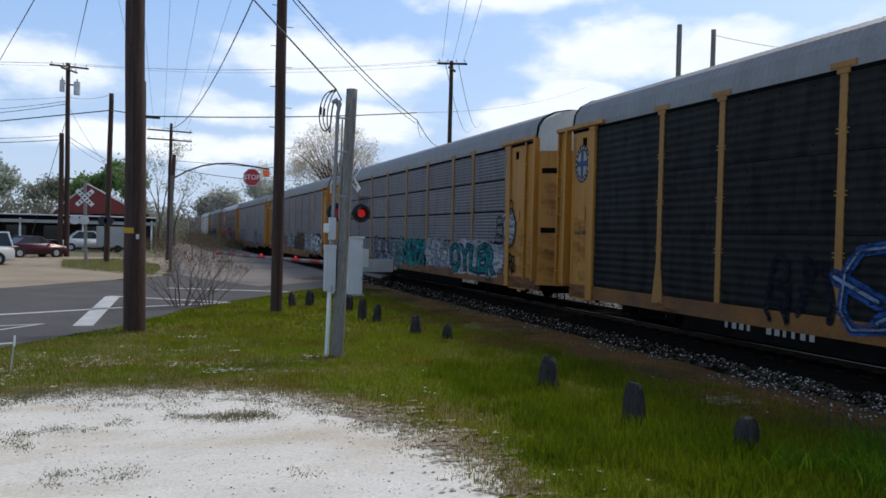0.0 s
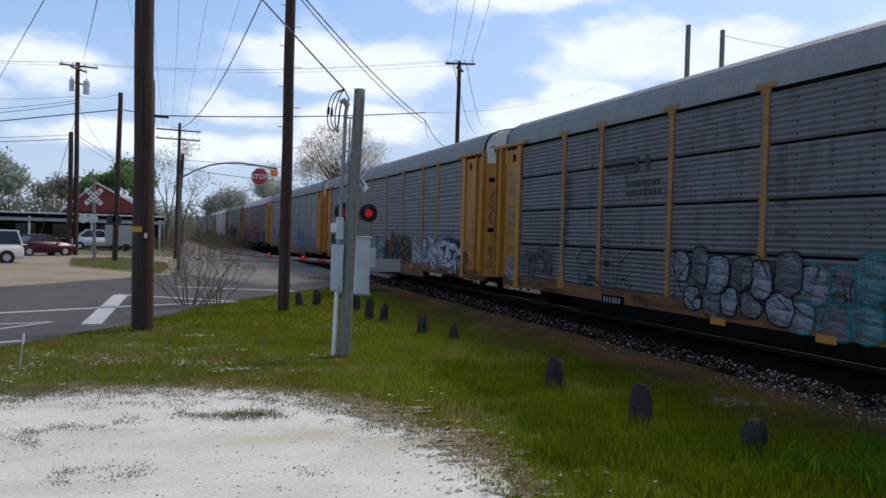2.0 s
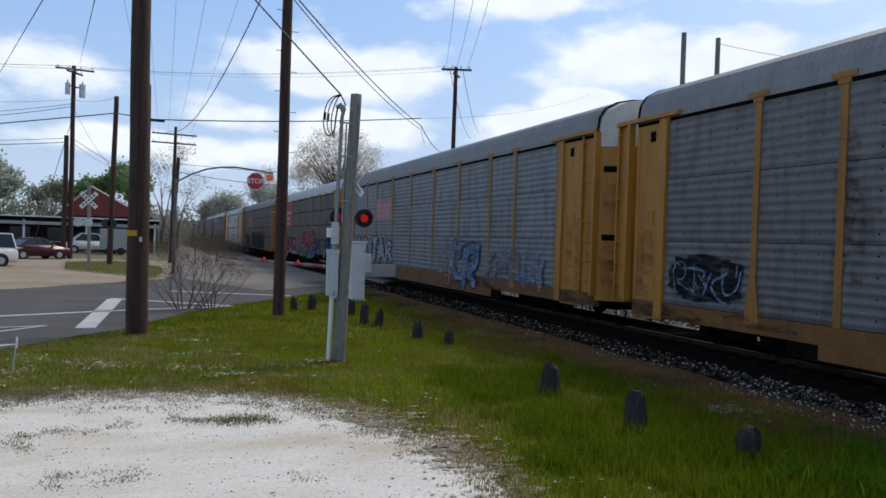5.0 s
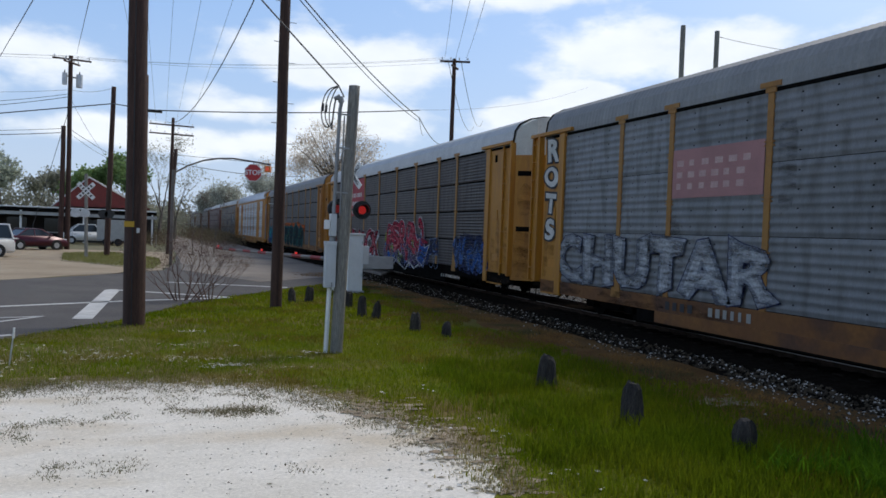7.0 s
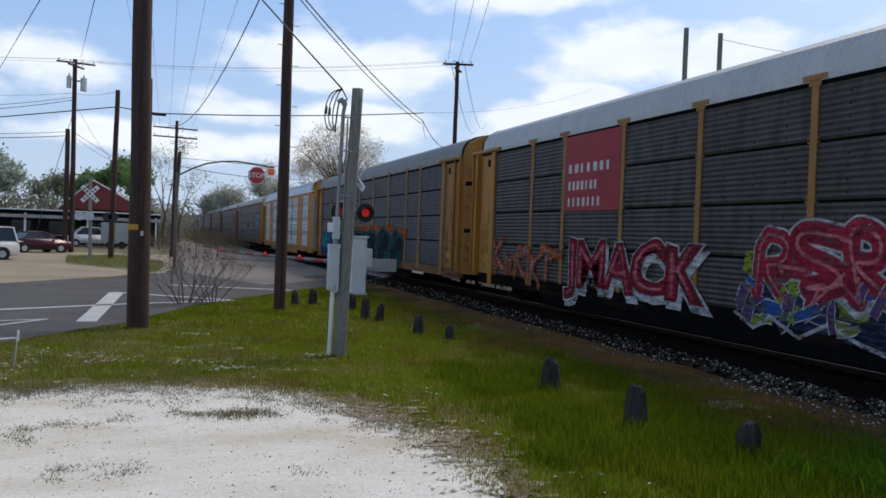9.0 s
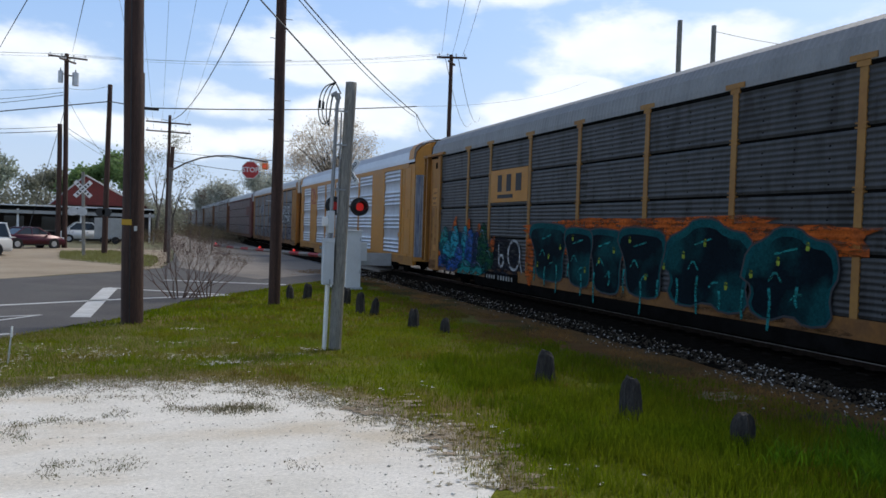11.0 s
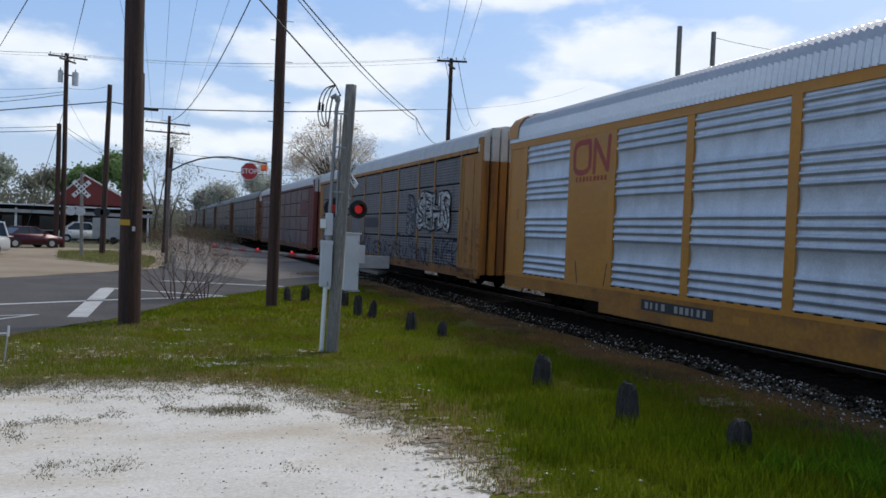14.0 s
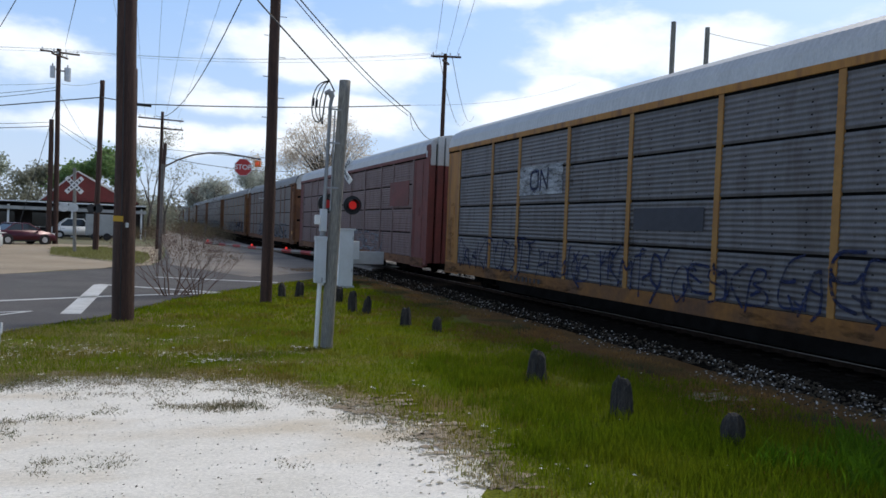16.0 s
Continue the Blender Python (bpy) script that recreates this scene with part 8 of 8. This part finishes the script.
for s in (4.35, 5.75):
    part("groove", boxm(-0.015, 0.015, -0.3, 0.3, 0, 0.004), m_mark2, c, "", m=on_side(s, 1.15, -1.503) @ pose(0, 0, 0, 0, 0, 12 if s < 5 else -12))
for s in (1.0, 25.1):
    part("notice", boxm(-0.24, 0.24, -0.1, 0.1, 0, 0.006), m_yellow2, c, "small yellow notice plate", m=on_side(s, 1.75, -1.506))
    bars(c, s - 0.2, s + 0.2, 1.75, 0.1, m_mark2, 4, 25, -1.506)
near_end = pose(0, -HALF - 0.8, 0, 0, 0, 180)
part("door_leaf", boxm(-0.31, 0.05, -1.80, 1.80, 0.012, 0.05, 0.01), M("slate_door", (0.07, 0.09, 0.15), (0.24, 0.27, 0.33), 1.1, 0.6, stretch=(6, 1, 0.3), fine_amt=0.1, bump=0.05), c, "slate blue end door leaf streaked with white", m=near_end @ end_leaf(0, 2.6))
for x_ in (-0.29, -0.06, 0.04):
    part("door_edge", boxm(x_ - 0.022, x_ + 0.022, -1.79, 1.79, 0.05, 0.075, 0.006), m_palepaint, c, "pale grey edge strip of the end door", m=near_end @ end_leaf(0, 2.6))
part("door_leaf", boxm(0.07, 0.35, -1.80, 1.80, 0.014, 0.05, 0.01), m_palepaint, c, "white end door leaf with lines of small print", m=near_end @ end_leaf(0, 2.6))
for k in range(9):
    part("print_line", boxm(0.12, 0.30, -0.62 + k * 0.12, -0.59 + k * 0.12, 0.05, 0.053), m_mark2, c, "", m=near_end @ end_leaf(0, 2.6))

c = cars[7]
sign(c, 5.95, 8.5, 3.15, 4.0, g_white, "whitish square with dark emblem")
bm = bmesh.new()
ribbon(bm, smooth_line([(-0.10, 0.26), (-0.52, 0.26), (-0.55, 0.0), (-0.52, -0.26), (-0.10, -0.26), (-0.07, 0.0), (-0.10, 0.26)], 2), 0.09, 0.001)
ribbon(bm, [(0.06, -0.28), (0.08, 0.27), (0.46, -0.25), (0.50, 0.30)], 0.09, 0.002)
part("logo", bm, g_navy, c, "dark outline emblem with a slanted stroke", m=on_side(7.2, 3.58, -1.4965))
word(c, "SEHS", 22.3, 2.82, 1.75, [(g_black, 0.19), (g_bright2, 0.135), (g_black, -0.035)], 71, 1.02)
bm = bmesh.new()
bm.faces.new([bm.verts.new((x, y, 0)) for x, y in ((-0.55, -0.75), (0.1, -0.9), (0.55, -0.75), (0.6, 0.35), (0.25, 0.85), (-0.35, 0.95), (-0.5, 0.35))])
part("graffiti", bm, g_grey, c, "grey carton shape sprayed on the panels", m=on_side(19.5, 2.75, -1.503))
bm = bmesh.new()
for k, pts in enumerate((((-0.55, -0.75), (0.1, -0.9), (0.55, -0.75), (0.6, 0.35), (0.25, 0.85), (-0.35, 0.95), (-0.5, 0.35), (-0.55, -0.75)), ((-0.5, 0.35), (0.1, 0.2), (0.6, 0.35)), ((0.1, 0.2), (0.1, -0.9)), ((-0.35, 0.95), (0.1, 0.2), (0.25, 0.85)), ((-0.4, 0.0), (-0.15, -0.1)), ((0.25, -0.1), (0.4, 0.1), (0.25, -0.5), (0.45, -0.6)), ((-0.45, -0.3), (-0.2, -0.5), (-0.45, -0.65)))):
    ribbon(bm, list(pts), 0.055, 0.0006 * k)
part("graffiti", bm, g_black, c, "black outline of the sprayed carton shape", m=on_side(19.5, 2.75, -1.506))
for i in range(8):
    graffiti(c, 1.3 + i * 3.0, 4.1 + i * 3.0, 0.75 + 0.04 * (i % 3), 1.65 + 0.12 * (i % 2), [(g_navy, 0.06)], 80 + i, 5)
part("paint_patch", boxm(-1.2, 1.2, -0.25, 0.25, 0, 0.004), M("painted_out", (0.030, 0.033, 0.045), (0.042, 0.045, 0.058), 2.0, 0.7, bump=0.05), c, "dark slate painted-out patch", m=on_side(13.05, 2.45, -1.487))
bars(c, 5.6, 7.6, 0.62, 0.14, m_mark2, 8, 31)

c = cars[8]
part("logo", prism(bmesh.new(), [(-0.5, -0.12), (0.2, -0.12), (0.2, -0.4), (0.5, -0.3), (0.5, 0.35), (0.2, 0.4), (0.2, 0.1), (-0.5, 0.1)], 0, 0.006), g_white, c, "white angular emblem", m=on_side(23.3, 3.6, -1.487))
sign(c, 21.9, 24.6, 3.0, 4.1, m_maroon, "dull red sign panel")
graffiti(c, 14, 21, 0.8, 1.8, [(g_grey, 0.10)], 91, 6)
for k, sd in ((9, 95), (10, 96), (11, 97)):
    graffiti(cars[k], 3 + k * 0.5, 12 + k * 0.4, 0.8, 1.9, [(g_grey, 0.18), (g_navy, 0.06)], sd, 6)
    graffiti(cars[k], 15, 24, 0.8, 1.9, [(g_grey if k % 2 else g_navy, 0.20), (g_black, 0.06)], sd + 10, 6)


# the rest of the train repeats the three plainer cars
for i in range(10):
    cars.append(copy_thing(cars[9 + i % 3], Matrix()))

# ---- moving things ----
def motions():
    """The train rolls towards the camera at a steady speed, its wheels turning with it."""
    for k, car in enumerate(cars):
        y0 = FIRST + PITCH * k - HALF + SLACK.get(k, 0.0)
        walk(car, [(i * 0.5, pose(TRACK_X, y0 - SPEED * i * 0.5 - SURGE.get(i * 0.5, 0.0), RAIL_Z)) for i in range(33)])
        if k > 8:
            continue
        for bogie in [o for o in car.children if o.name.startswith("bogie")]:
            for wheel in bogie.children:
                wy = wheel.location.y
                walk(wheel, [(i / FPS, pose(0, wy, 0.36, math.degrees(SPEED * i / FPS / 0.36) % 360)) for i in range(0, 16 * FPS + 1)])


motions()
